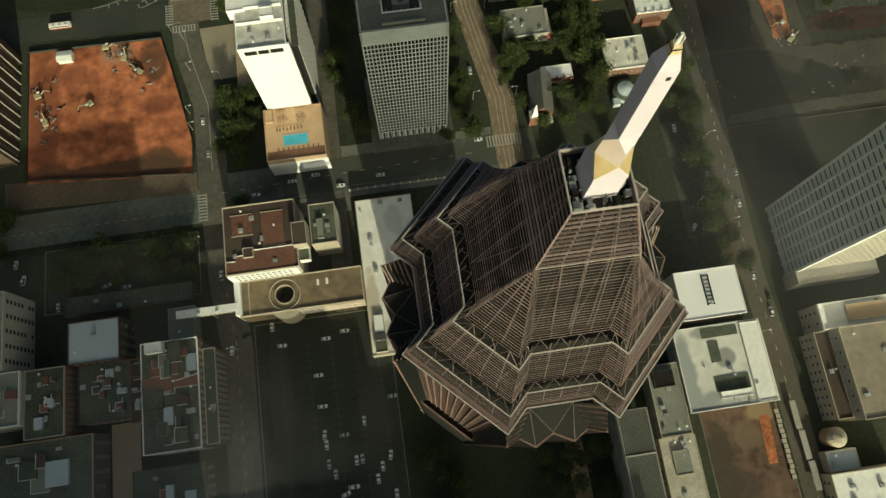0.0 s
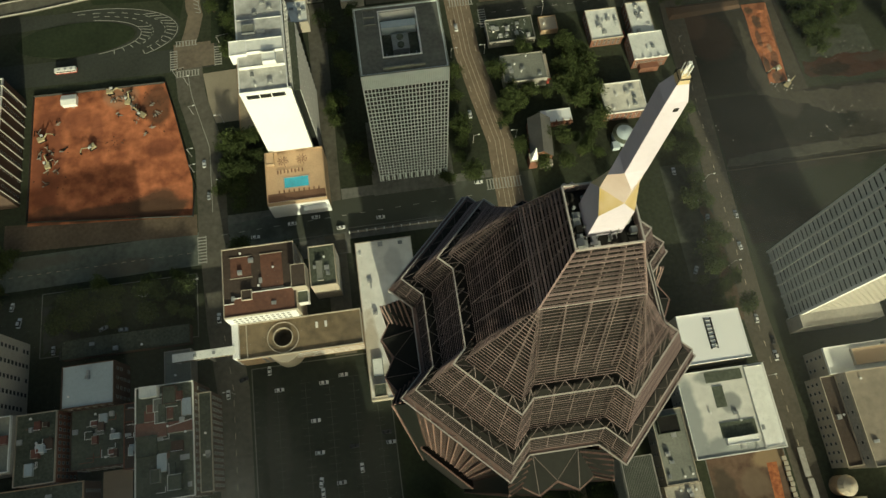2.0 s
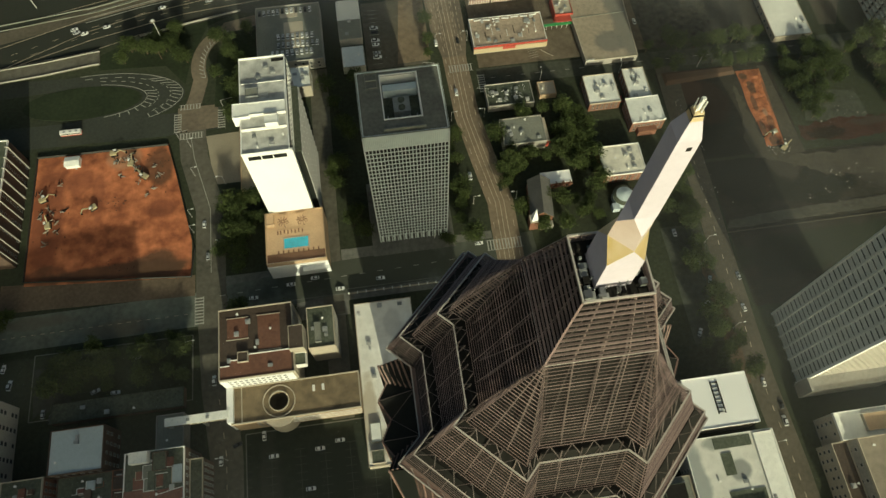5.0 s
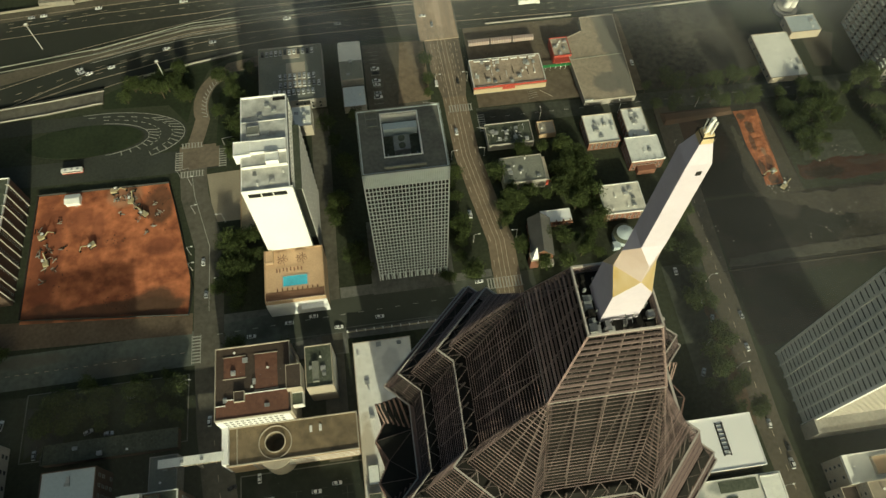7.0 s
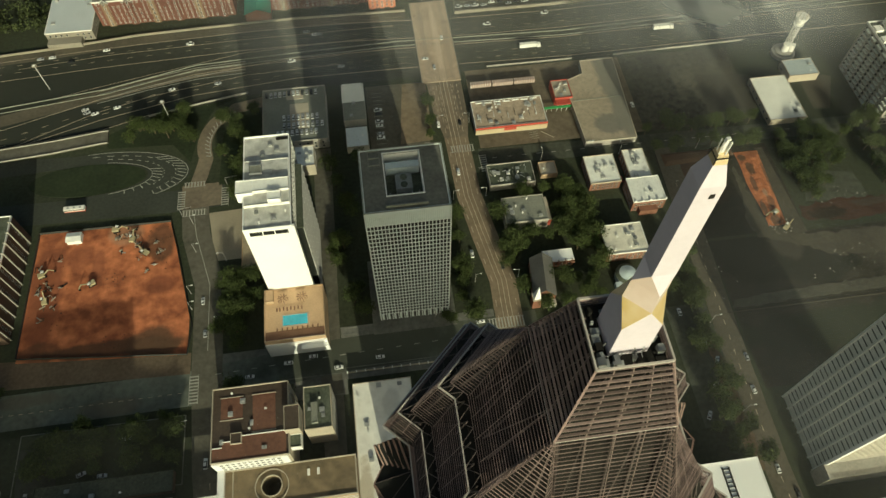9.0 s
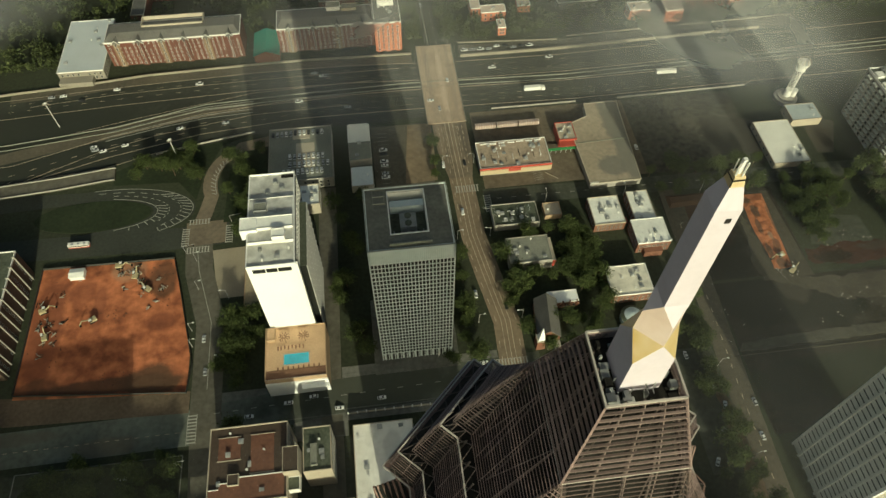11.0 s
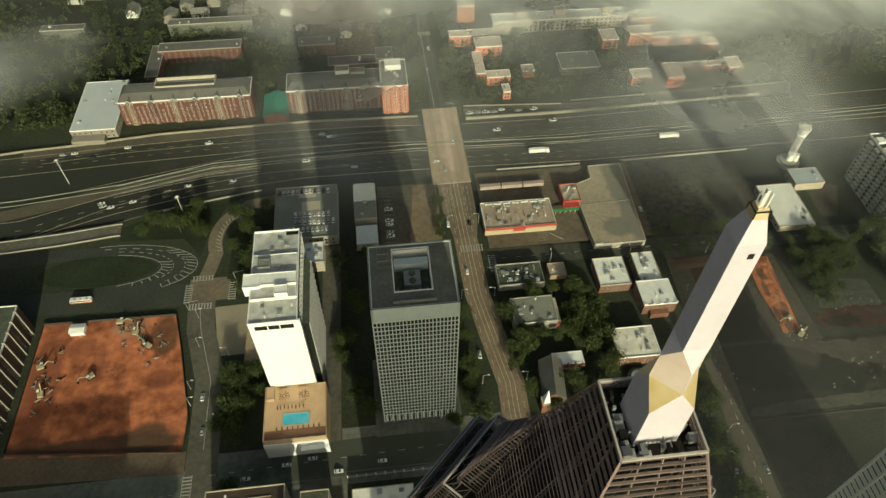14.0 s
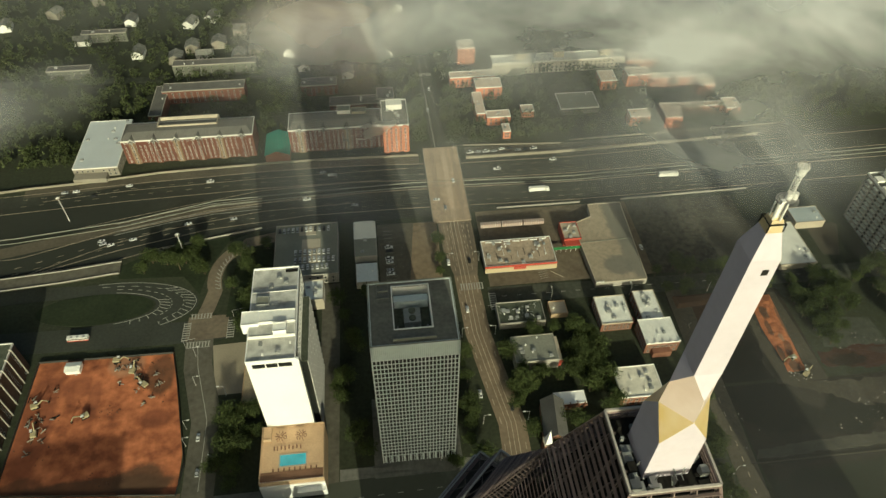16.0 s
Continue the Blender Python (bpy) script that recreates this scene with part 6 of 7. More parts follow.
# apartment slab at the east edge
M_slabgrey = mat("weathered_grey_slab", (.5, .52, .48), .85, vary=.15)
t, w, d = bld("balcony_apartments", 322, 350, 262, 316, 38, M_concrete, M_darkroof, "grey concrete apartment slab with stacked balconies", 8, 80, 8, 11, "sw", 1.0, M_whitepaint, 2.0, 1.9, "apartment building")
for b in range(7):
    for k in range(11):
        part("balcony", box(B(), -w - 1.5, -w, -d + 2 + b * 7.4, -d + 6 + b * 7.4, 2 + k * 3.35, 2.9 + k * 3.35), M_slabgrey, t)
roof_box(t, -6, 8, 12, 24, 38.1, 5, M_white, M_whiteroof)
for k in range(5):
    part("roof_bay", box(B(), -w + 1, -w + 6, -d + 4 + k * 10, -d + 9 + k * 10, 38.1, 39.8), M_whitepaint, t)

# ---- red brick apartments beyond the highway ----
# Row brick and bays darkened so that cloud shade sits in their colour
M_rowbrick = mat("shade_darkened_brick", (.125, .052, .037), .9, vary=.3, fine=1.2)
M_bay = mat("tan_brick_bay", (.2, .14, .09), .9, vary=.2)
M_siding = mat("green_grey_siding", (.12, .125, .1), .9, vary=.2)
M_dull = mat("dull_siding", (.24, .22, .18), .9, vary=.2)
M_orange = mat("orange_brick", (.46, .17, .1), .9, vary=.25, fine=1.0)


def brick_row(x0, x1, y0, y1, h, label, seed, bays):
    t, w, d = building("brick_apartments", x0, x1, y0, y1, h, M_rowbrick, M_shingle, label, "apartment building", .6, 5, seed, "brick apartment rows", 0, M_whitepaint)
    n = int((x1 - x0) / 3.4)
    windows(t, "s", -w + 1, w - 1, 1.2, 3.3, n, 6, 1.0, 1.5, -d - .04, M_whitepaint, .06, seed)
    for k in range(bays):
        x = -w + (k + .5) * 2 * w / bays
        part("bay", box(B(), x - 2.2, x + 2.2, -d - 1.2, -d, 0, h - 1), M_rowbrick if k % 2 else M_bay, t)
        for q in range(6):
            o = part("window", window_mesh(1.3, 1.8, M_whitepaint), None, t)
            o.location = (x, -d - 1.24, 1.2 + 3.3 * q)
        part("dormer", loft(B(), [[(x - 3, -d - 1.3, h - .6), (x + 3, -d - 1.3, h - .6), (x + 3, -d + 5, h - .6), (x - 3, -d + 5, h - .6)], [(x - .2, -d - 1.3, h + 2.6), (x + .2, -d - 1.3, h + 2.6), (x + .2, -d + 5, h + 2.6), (x - .2, -d + 5, h + 2.6)]]), M_shingle, t)
        part("dormer_trim", bar(B(), (x - 3, -d - 1.4, h - .6), (x, -d - 1.4, h + 2.7), .3), M_whitepaint, t)
        part("dormer_trim", bar(B(), (x + 3, -d - 1.4, h - .6), (x, -d - 1.4, h + 2.7), .3), M_whitepaint, t)
    part("pitched_roof", loft(B(), [[(-w, -d, h + .1), (w, -d, h + .1), (w, d, h + .1), (-w, d, h + .1)], [(-w + 4, -d + 7, h + 3.4), (w - 4, -d + 7, h + 3.4), (w - 4, d - 5, h + 3.4), (-w + 4, d - 5, h + 3.4)]]), M_shingle, t)
    return t, w, d


t, w, d = brick_row(-187, -92, 425, 447, 20, "long red brick apartment row with white trim and grey roof", 90, 6)
for a in ((-22, 22, 0, .8), (-22, 22, 10, 10.8), (-22, -21.2, 0, 10.8), (21.2, 22, 0, 10.8)):
    part("roof_wall", box(B(), *a, 22, 24.8), M_beige, t, "pale parapet of the roof court")
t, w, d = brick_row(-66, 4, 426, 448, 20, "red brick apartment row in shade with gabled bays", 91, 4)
roof_box(t, 2, 12, 2, 9, 21, 5, M_whitepaint, M_greyroof)
roof_box(t, 13, 24, 1, 7, 21, 4, M_beige, M_greyroof)
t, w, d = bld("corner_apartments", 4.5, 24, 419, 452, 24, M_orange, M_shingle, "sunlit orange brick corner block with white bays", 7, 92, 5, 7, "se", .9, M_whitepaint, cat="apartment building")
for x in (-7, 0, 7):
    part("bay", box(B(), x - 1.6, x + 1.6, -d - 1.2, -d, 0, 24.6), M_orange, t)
    for q in range(7):
        o = part("window", window_mesh(1.3, 1.8, M_whitepaint), None, t)
        o.location = (x, -d - 1.24, 1.4 + 3.2 * q)
roof_box(t, -6, 6, 4, 12, 24.1, 4, M_whitepaint, M_whiteroof)
gable_house("teal_roof_lodge", -75.5, 429, 9, 13, 6.5, 3.6, M_brick, M_tealroof, "lodge with a bright teal metal roof and white eave", 0, "lodge")
M_paleblue = mat("white_blue_metal_roof", (.5, .54, .55), .5, vary=.1)
t, w, d = bld("blue_roof_hall", -222, -190, 412, 470, 8, M_dull, M_paleblue, "long hall with a pale blue metal roof", 9, 93, 8, 2, "se", .4, M_whitepaint)
part("front_canopy", box(B(), -w + 1, w - 8, -d - 7, -d - .2, 0, 4), M_dull, t)
for (x0, x1, y0, y1, h, m) in ((-172, -106, 500, 512, 12, M_brick), (-170, -100, 540, 549, 11, M_beige), (-178, -168, 470, 512, 10, M_brick), (-276, -240, 545, 553, 9, M_beige), (-262, -222, 606, 613, 9, M_beige), (-36, 12, 470, 482, 10, M_brick), (-60, -30, 500, 512, 10, M_brick), (2, 16, 474, 490, 11, M_beige)):
    bld("row_house", x0, x1, y0, y1, h, M_siding if m is M_beige else M_rowbrick, M_shingle, "far row of flats with grey roof and pale eaves", 2, int(x1 + y0), int((x1 - x0) / 5), 3, "s", .4, M_concrete, cat="apartment building", group="far flats")
M_pinkroof = mat("pale_pink_roof", (.6, .5, .42), .9, vary=.15)
t, w, d = bld("long_white_school", 104, 222, 516, 529, 11, M_cream, M_whiteroof, "long pale school building with roof stair towers", 4, 94, 30, 3, "s", .8, M_whitepaint, 1.6, 1.4)
for x in (-38, -4, 38):
    roof_box(t, x, x + 9, -1, 5, 11.1, 5, M_beige, M_greyroof)
for (x0, x1, y0, y1, h) in ((216, 236, 487, 499, 11), (236, 273, 484, 491, 9), (273, 287, 470, 486, 9), (192, 206, 484, 500, 9), (224, 250, 512, 524, 10), (202, 218, 432, 442, 9), (229, 243, 427, 446, 10), (243, 283, 442, 448, 8), (283, 295, 436, 450, 9),
                            (84, 106, 480, 494, 12), (80.5, 88, 450, 480, 8), (88, 107, 444, 453, 8), (98, 104, 426, 436, 7), (65, 103, 500, 509, 10), (76, 91, 536, 550, 16), (118, 128, 452, 461, 6), (150, 182, 452, 474, 6)):
    bld("brick_hall", x0, x1, y0, y1, h, M_orange if x0 != 150 else M_siding, M_pinkroof if x0 != 150 else M_greyroof, "small orange brick campus hall with pale flat roof", 2, int(x0), max(2, int((x1 - x0) / 4)), max(1, int(h / 3.4)), "sw", .5, M_whitepaint, cat="campus hall", group="campus halls")
r = random.Random(77)
M_paleroof = mat("pale_weathered_shingles", (.15, .15, .135), .9, vary=.5, fine=.6, coarse=.02, spread=.12)
hs = [gable_house("house", -340, 640, 5, 7, 5, 3, M_whitepaint, M_paleroof, "small far house with white gable and grey roof", 10, "house", "far houses"),
      gable_house("house", -300, 660, 6, 6, 6, 3, M_dull, M_paleroof, "small far house with dull walls and grey roof", -20, "house", "far houses")]
spots = [(-173, 567), (-150, 571), (-119, 566), (-105, 572), (-160, 585), (-140, 590), (-122, 612), (-150, 640), (-170, 630), (-210, 580), (-225, 640), (-90, 600), (-70, 570), (-60, 545), (-20, 530), (10, 560), (70, 640), (-40, 600)]
for k in range(14):
    spots.append((r.uniform(-420, 420), r.uniform(580, 900)))
for x, y in spots:
    if abs(x - 44) > 12:
        copy_thing(hs[r.randrange(2)], pose(x + r.uniform(-3, 3), y, 0, 0, 0, r.choice((0, 90, 20, -15))))
# ---- trees ----
def tree_model(seed, height, spread):
    """Trunk with limbs, and a crown of many small leaf clumps with gaps."""
    r = random.Random(seed)
    t = thing("tree", (0, 0, 0), "broad leafy street tree with dark green uneven crown", "tree", "city trees")
    bm = B()
    th = height * .38

    def limb(p, q, r0, r1):
        p, q = Vector(p), Vector(q)
        d = (q - p).normalized()
        s = d.cross(Vector((.3, .9, .2))).normalized()
        u = d.cross(s)
        loft(bm, [[tuple(p + (s * math.cos(a) + u * math.sin(a)) * r0) for a in (0, 1.257, 2.513, 3.77, 5.027)], [tuple(q + (s * math.cos(a) + u * math.sin(a)) * r1) for a in (0, 1.257, 2.513, 3.77, 5.027)]])
    limb((0, 0, 0), (.1, .05, th), .3, .2)
    tips = []
    for k in range(7):
        a = k * .9 + r.uniform(-.3, .3)
        rad = spread * r.uniform(.35, .75)
        tip = (rad * math.cos(a), rad * math.sin(a), th + (height - th) * r.uniform(.25, .8))
        limb((.1, .05, th * r.uniform(.75, 1)), tip, .13, .04)
        tips.append(tip)
    part("trunk", bm, M_bark, t)
    verts, faces = [], []
    centres = tips + [(0, 0, height * .85)]
    for k in range(250):
        cx, cy, cz = r.choice(centres)
        x, y, z = r.gauss(cx, spread * .27), r.gauss(cy, spread * .27), r.gauss(cz, height * .1)
        if z < th * .8:
            z = th
        for q in range(5):
            n = Vector((r.gauss(0, 1), r.gauss(0, 1), r.gauss(.5, 1))).normalized()
            s = n.orthogonal().normalized()
            s.rotate(Matrix.Rotation(r.uniform(0, 6.28), 3, n))
            u = n.cross(s)
            o = Vector((x + r.gauss(0, .45), y + r.gauss(0, .45), z + r.gauss(0, .35)))
            a, b = r.uniform(.2, .45), r.uniform(.16, .34)
            i = len(verts)
            verts.extend([tuple(o - s * a), tuple(o - u * b + n * .08), tuple(o + s * a), tuple(o + u * b + n * .08)])
            faces.append((i, i + 1, i + 2, i + 3))
    me = bpy.data.meshes.new("crown")
    me.from_pydata(verts, [], faces)
    me.materials.append(M_leaf)
    part("crown", me, None, t)
    return t


models = [tree_model(s, h, w) for s, h, w in ((1, 9, 3.6), (2, 11, 4.4), (3, 7.5, 3.0), (4, 12, 4.0), (5, 8.5, 4.2))]
used = [False] * 5
r = random.Random(12)
ZONES = [(-33, -14, 168, 282, 20), (-95, -71, 158, 203, 26), (68, 118, 160, 182, 22), (92, 120, 192, 236, 26), (66, 92, 196, 212, 12), (70, 121, 234, 243, 9), (34, 41, 160, 240, 16), (64, 72, 180, 240, 14),
         (-14, 8, -50, -3, 20), (44, 80, -50, 0, 22), (62, 100, 6, 44, 18), (149, 168, 70, 182, 34), (246, 284, 234, 262, 26), (246, 258, 210, 234, 10), (300, 330, 205, 260, 18), (186, 260, 258, 261, 8), (66, 120, 60, 140, 34), (-188, -114, 104, 125, 38), (-176, -150, 112, 125, 12),
         (-158, -118, 308, 329, 20), (-100, -76, 272, 326, 16), (26, 38, 424, 530, 16), (54, 66, 424, 530, 16), (-214, -203, 100, 150, 6), (105, 121, 180, 232, 14), (22, 44, 158, 163, 5), (160, 250, 257, 261, 6), (160, 250, 272.5, 276, 16), (-90, -72, 250, 262, 5), (-92, -60, 128, 136, 7), (33, 36, 285, 335, 4), (249, 270, 217, 246, 16), (294, 320, 243, 270, 14), (150, 168, 150, 185, 16), (-150, -116, 306, 330, 12), (176, 200, 274, 281, 5), (60, 100, -48, 4, 14), (160, 172, 60, 110, 8)]
tree_spots = []
for x0, x1, y0, y1, n in ZONES:
    for k in range(n):
        p = (r.uniform(x0, x1), r.uniform(y0, y1))
        if k % 10 < 7:
            tree_spots.append(p)
tops = [o for o in bpy.data.objects if o.parent is None and o.type == "EMPTY"]
foot_boxes = []
for o in tops:
    xs = [c for c in o.children if c.name.split(".")[0] in ("wall", "body", "glass_wall", "shaft")]
    for c in xs:
        q = [o.location + Vector(v) for v in c.bound_box]
        if o.rotation_euler.z == 0:
            foot_boxes.append((min(v.x for v in q) - 2.2, max(v.x for v in q) + 2.2, min(v.y for v in q) - 2.2, max(v.y for v in q) + 2.2))
free = lambda x, y: not any(a < x < b and c < y < d for a, b, c, d in foot_boxes)
stand = sorted((p for p in tree_spots if free(*p)), key=lambda p: (p[0] - 40) ** 2 + (p[1] - 210) ** 2)
bulk = {"trunk": ([], []), "crown": ([], [])}
for n, (x, y) in enumerate(stand):
    k = r.randrange(5)
    q = r.uniform(.8, 1.25)
    m = pose(x, y, 0, 0, 0, r.uniform(0, 360)) @ Matrix.Diagonal((q, q, q, 1))
    if n >= 288:
        for c in models[k].children:
            vs, fs = bulk[c.name.split(".")[0]]
            at = len(vs)
            vs.extend(tuple(m @ v.co) for v in c.data.vertices)
            fs.extend(tuple(at + i for i in f.vertices) for f in c.data.polygons)
    elif not used[k]:
        used[k] = True
        models[k].matrix_basis = m
    else:
        copy_thing(models[k], m).scale = (q, q, q)
grove = thing("tree_grove", (0, 0, 0), "scattered dark green trees farther from the towers", "trees", kind="stuff")
for nm, mt in (("trunk", M_bark), ("crown", M_leaf)):
    me = bpy.data.meshes.new(nm)
    me.from_pydata(bulk[nm][0], [], bulk[nm][1])
    me.materials.append(mt)
    part(nm, me, None, grove)
# far woods, one sheet of leafy crowns
verts, faces = [], []
for k in range(6200):
    x, y = r.uniform(-460, 480), 424 + 480 * r.random() ** 1.5
    if k > 5000:
        x, y = r.uniform(-520, -262), r.uniform(-40, 420)
    if k > 5400:
        x, y = r.uniform(335, 620), r.uniform(60, 420)
    if k > 5700:
        x, y = r.uniform(-900, 900), r.uniform(850, 1500)
    if not free(x, y) or abs(x - 45) < 8 or (285 < y < 424):
        continue
    h, w = r.uniform(6, 12), r.uniform(2.5, 4.5)
    for q in range(44):
        z = h * r.uniform(.35, 1)
        rad = w * math.sqrt(max(.05, 1 - ((z / h - .55) / .5) ** 2)) * r.uniform(.4, 1.05)
        a = r.uniform(0, 6.28)
        o = Vector((x + rad * math.cos(a), y + rad * math.sin(a), z))
        n = Vector((r.gauss(0, 1), r.gauss(0, 1), r.gauss(.6, 1))).normalized()
        s = n.orthogonal().normalized() * r.uniform(.5, 1.1)
        u = n.cross(s).normalized() * r.uniform(.45, .9)
        i = len(verts)
        verts.extend([tuple(o - s), tuple(o - u), tuple(o + s), tuple(o + u)])
        faces.append((i, i + 1, i + 2, i + 3))
me = bpy.data.meshes.new("far_woods")
me.from_pydata(verts, [], faces)
me.materials.append(mat("far_foliage", (.038, .052, .019), .9, vary=.35, fine=.05, coarse=.012, tone=(.075, .09, .032), island=.3))
tagged(new("far_woods", me), "dark green far woods among the houses", "trees", kind="stuff")

# ---- cars ----
M_tyre = mat("tyre_rubber", (.02, .02, .02), .9)
wheel_me = mesh_of("wheel", loft(B(), [[(.33 * math.cos(a * .6283), -.11, .33 + .33 * math.sin(a * .6283)) for a in range(10)], [(.33 * math.cos(a * .6283), .11, .33 + .33 * math.sin(a * .6283)) for a in range(10)]]), M_tyre)


def car_model(name, colour, label, long=4.6, high=1.45, wide=1.85):
    """A car whose nose points to +x."""
    t = thing(name, (0, 0, 0), label, "car" if name == "car" else "van", "parked and passing " + name + "s")
    L, W = long / 2, wide / 2
    paint = mat("car_paint_" + label.split()[0], colour, .3, vary=.05, spec=.5)
    sec = lambda x, z0, z1, w: [(x, -w, z0), (x, w, z0), (x, w * .96, z1), (x, -w * .96, z1)]
    part("body", loft(B(), [sec(-L, .45, .8, W * .85), sec(-L + .25, .28, .95, W), sec(-L * .3, .25, .98, W), sec(L * .4, .25, .95, W), sec(L - .35, .28, .82, W * .97), sec(L, .4, .65, W * .8)]), paint, t)
    r0 = [(-L * .82, -W * .86), (L * .42, -W * .86), (L * .42, W * .86), (-L * .82, W * .86)]
    r1 = [(-L * .55, -W * .7), (L * .1, -W * .7), (L * .1, W * .7), (-L * .55, W * .7)]
    part("cabin_glass", loft(B(), [[(*p, .95) for p in r0], [(*p, high - .06) for p in r1]]), M_glass, t)
    part("roof", prism(B(), [(x * 1.02, y * 1.02) for x, y in r1], high - .08, high), paint, t)
    for x in (-L * .62, L * .62):
        for y in (-W + .1, W - .1):
            part("wheel", wheel_me, None, t).location = (x, y, 0)
    return t


cars = [car_model("car", (.75, .75, .73), "white parked saloon car on dark asphalt"), car_model("car", (.4, .41, .42), "silver saloon car on dark asphalt"), car_model("car", (.03, .03, .035), "black saloon car on asphalt"),
        car_model("car", (.3, .03, .03), "red saloon car on asphalt"), car_model("van", (.7, .7, .68), "pale delivery van on the street", 5.4, 2.1, 2.0)]
placed = [False] * 5


def put_car(k, x, y, z, turn):
    m = pose(x, y, z, 0, 0, turn)
    if placed[k]:
        copy_thing(cars[k], m)
    else:
        placed[k] = True
        cars[k].matrix_basis = m


r = random.Random(31)
pick = lambda: r.choice((0, 0, 0, 1, 1, 2, 4))
for x, y, a in ((-50.4, 59.2, 0), (-72.7, 58.7, 0), (-55.9, 41.3, 0), (-55.2, 25.8, 0), (-38.5, 26.6, 0), (-35.7, 16.0, 90), (-55.7, 12.1, 80), (-55.2, 7.2, 90), (-46.1, 10.7, 0), (-54.9, -1.9, 90), (-52.1, -7.1, 90), (-41.4, -2, 90),
                (-38.6, -1.7, 90), (-29.2, -6.5, 90), (-24.8, -1.8, 80), (-48.2, -16.8, 20), (-77, 69, 90), (-90, 66.5, 20), (-40.5, 61.8, 0), (-32, -12, 90), (-24, -20, 90), (-44, -14, 0), (-60, -25, 0), (-22, 31, 0), (-20.5, 26, 0),
                (-116.7, 121.5, 20), (-160, 103, 20), (-150, 101, 0), (-203, 112, 80), (-207, 121, 80), (-140, 118, 0), (-185, 95, 90), (-181, 92, 90), (-34, 141, 0), (-47, 149, 180), (-12, 144, 0), (-60, 147, 180), (-80, 142, 0), (44, 157, 0),
                (180, 118, 95), (177, 100, 95), (174, 60, 88), (178, 40, 90), (179, 48, 90), (150, 90, 60), (158, 105, 30), (164, 118, 70), (160, 128, 20), (163, 140, 60), (153, 148, 90), (40, 300, 90)):
    put_car(pick() if r.random() < .8 else 0, x, y, .045, a)
put_car(3, 146, 241, 0, 92)
rr = random.Random(58)
for x in (-52.3, -37.8, -30.6):
    for k in range(8):
        if k < 6 and rr.random() < .55:
            put_car(rr.choice((0, 0, 0, 1, 2)), x + rr.uniform(-.3, .3), -42.5 + 3.7 * k + rr.uniform(-.3, .3), .045, rr.choice((0, 180)))
for k in range(26):
    put_car(r.choice((0, 0, 0, 1)), -62 + 3.0 * (k % 9) + (0 if k < 9 else 4), 298 + 6.5 * (k // 9) + r.uniform(-.4, .4), 8.15, 90 + r.uniform(-4, 4))
for k in range(12):
    put_car(r.choice((0, 1, 2)), -69 + 2.9 * k, 332 + r.uniform(-.4, .4), 8.15, 90)
for base, s in ((HN, 180), (HS, 0)):
    for k in range(10):
        i = r.randrange(1, len(base) - 2)
        f = r.random()
        a, b = Vector(base[i]), Vector(base[i + 1])
        p = a.lerp(b, f)
        ang = math.degrees(math.atan2(b.y - a.y, b.x - a.x))
        put_car(pick(), p.x, p.y + r.choice((-9, -5.4, -1.8, 1.8)) * (1 if s else -1) * (1 if s else .9), .05, ang + s)
for k in range(9):
    put_car(pick(), 70 + k * 6.2, 412 + r.uniform(-1.5, 1.5), .12, 3)
for x, y in ((46, 200), (62, 190), (47, 260), (54, 300), (44, 352), (53, 380), (43, 470), (47, 500), (41, 560), (-98, 60), (-101, 100), (-106, 190), (-104, 170), (170, 300), (160, 330)):
    put_car(pick(), x, y, .5 if 338 < y < 420 else .07, 90)
for k in range(10):
    put_car(pick(), 2 + 0 * k, 290.5 + 3.4 * k, .06, 0) if k % 3 else None
bus = thing("bus", (-184, 262, .06), "long white and red city bus on the street", "bus")
part("body", box(B(), -6, 6, -1.28, 1.28, .4, 3.1), M_whitepaint, bus)
part("red_skirt", box(B(), -6.04, 6.04, -1.31, 1.31, .4, 1.2), M_redpaint, bus)
part("window_band", box(B(), -5.8, 5.8, -1.3, 1.3, 1.7, 2.6), M_glass, bus)
for x in (-4, 4):
    for y in (-1.1, 1.1):
        part("wheel", wheel_me, None, bus).location = (x, y, 0)
for k in range(3):
    part("roof_hatch", box(B(), -4 + k * 3.5, -2.8 + k * 3.5, -.5, .5, 3.1, 3.3), M_machine, bus)
for x, y in ((113, 371), (212, 377)):
    tr = thing("lorry", (x, y - 8 if y > 370 else y + 10, .08), "white articulated lorry on the highway", "lorry", "highway lorries")
    part("trailer", box(B(), -7, 5, -1.25, 1.25, 1.1, 4.0), M_whitepaint, tr)
    part("cab", loft(B(), [[(5.5, -1.2, .5), (8.2, -1.2, .5), (8.2, 1.2, .5), (5.5, 1.2, .5)], [(5.5, -1.15, 3.3), (7.6, -1.15, 3.3), (7.6, 1.15, 3.3), (5.5, 1.15, 3.3)]]), M_whitepaint, tr)
    part("chassis", box(B(), -6.5, 7.5, -.9, .9, .35, 1.1), M_core, tr)
    for q in (-5.5, -4.2, 6.8):
        for s in (-1, 1):
            part("wheel", wheel_me, None, tr).location = (q, s, 0)

# ---- building site machines and clutter ----
M_digger = mat("dull_yellow_machine", (.42, .36, .22), .6, vary=.25)


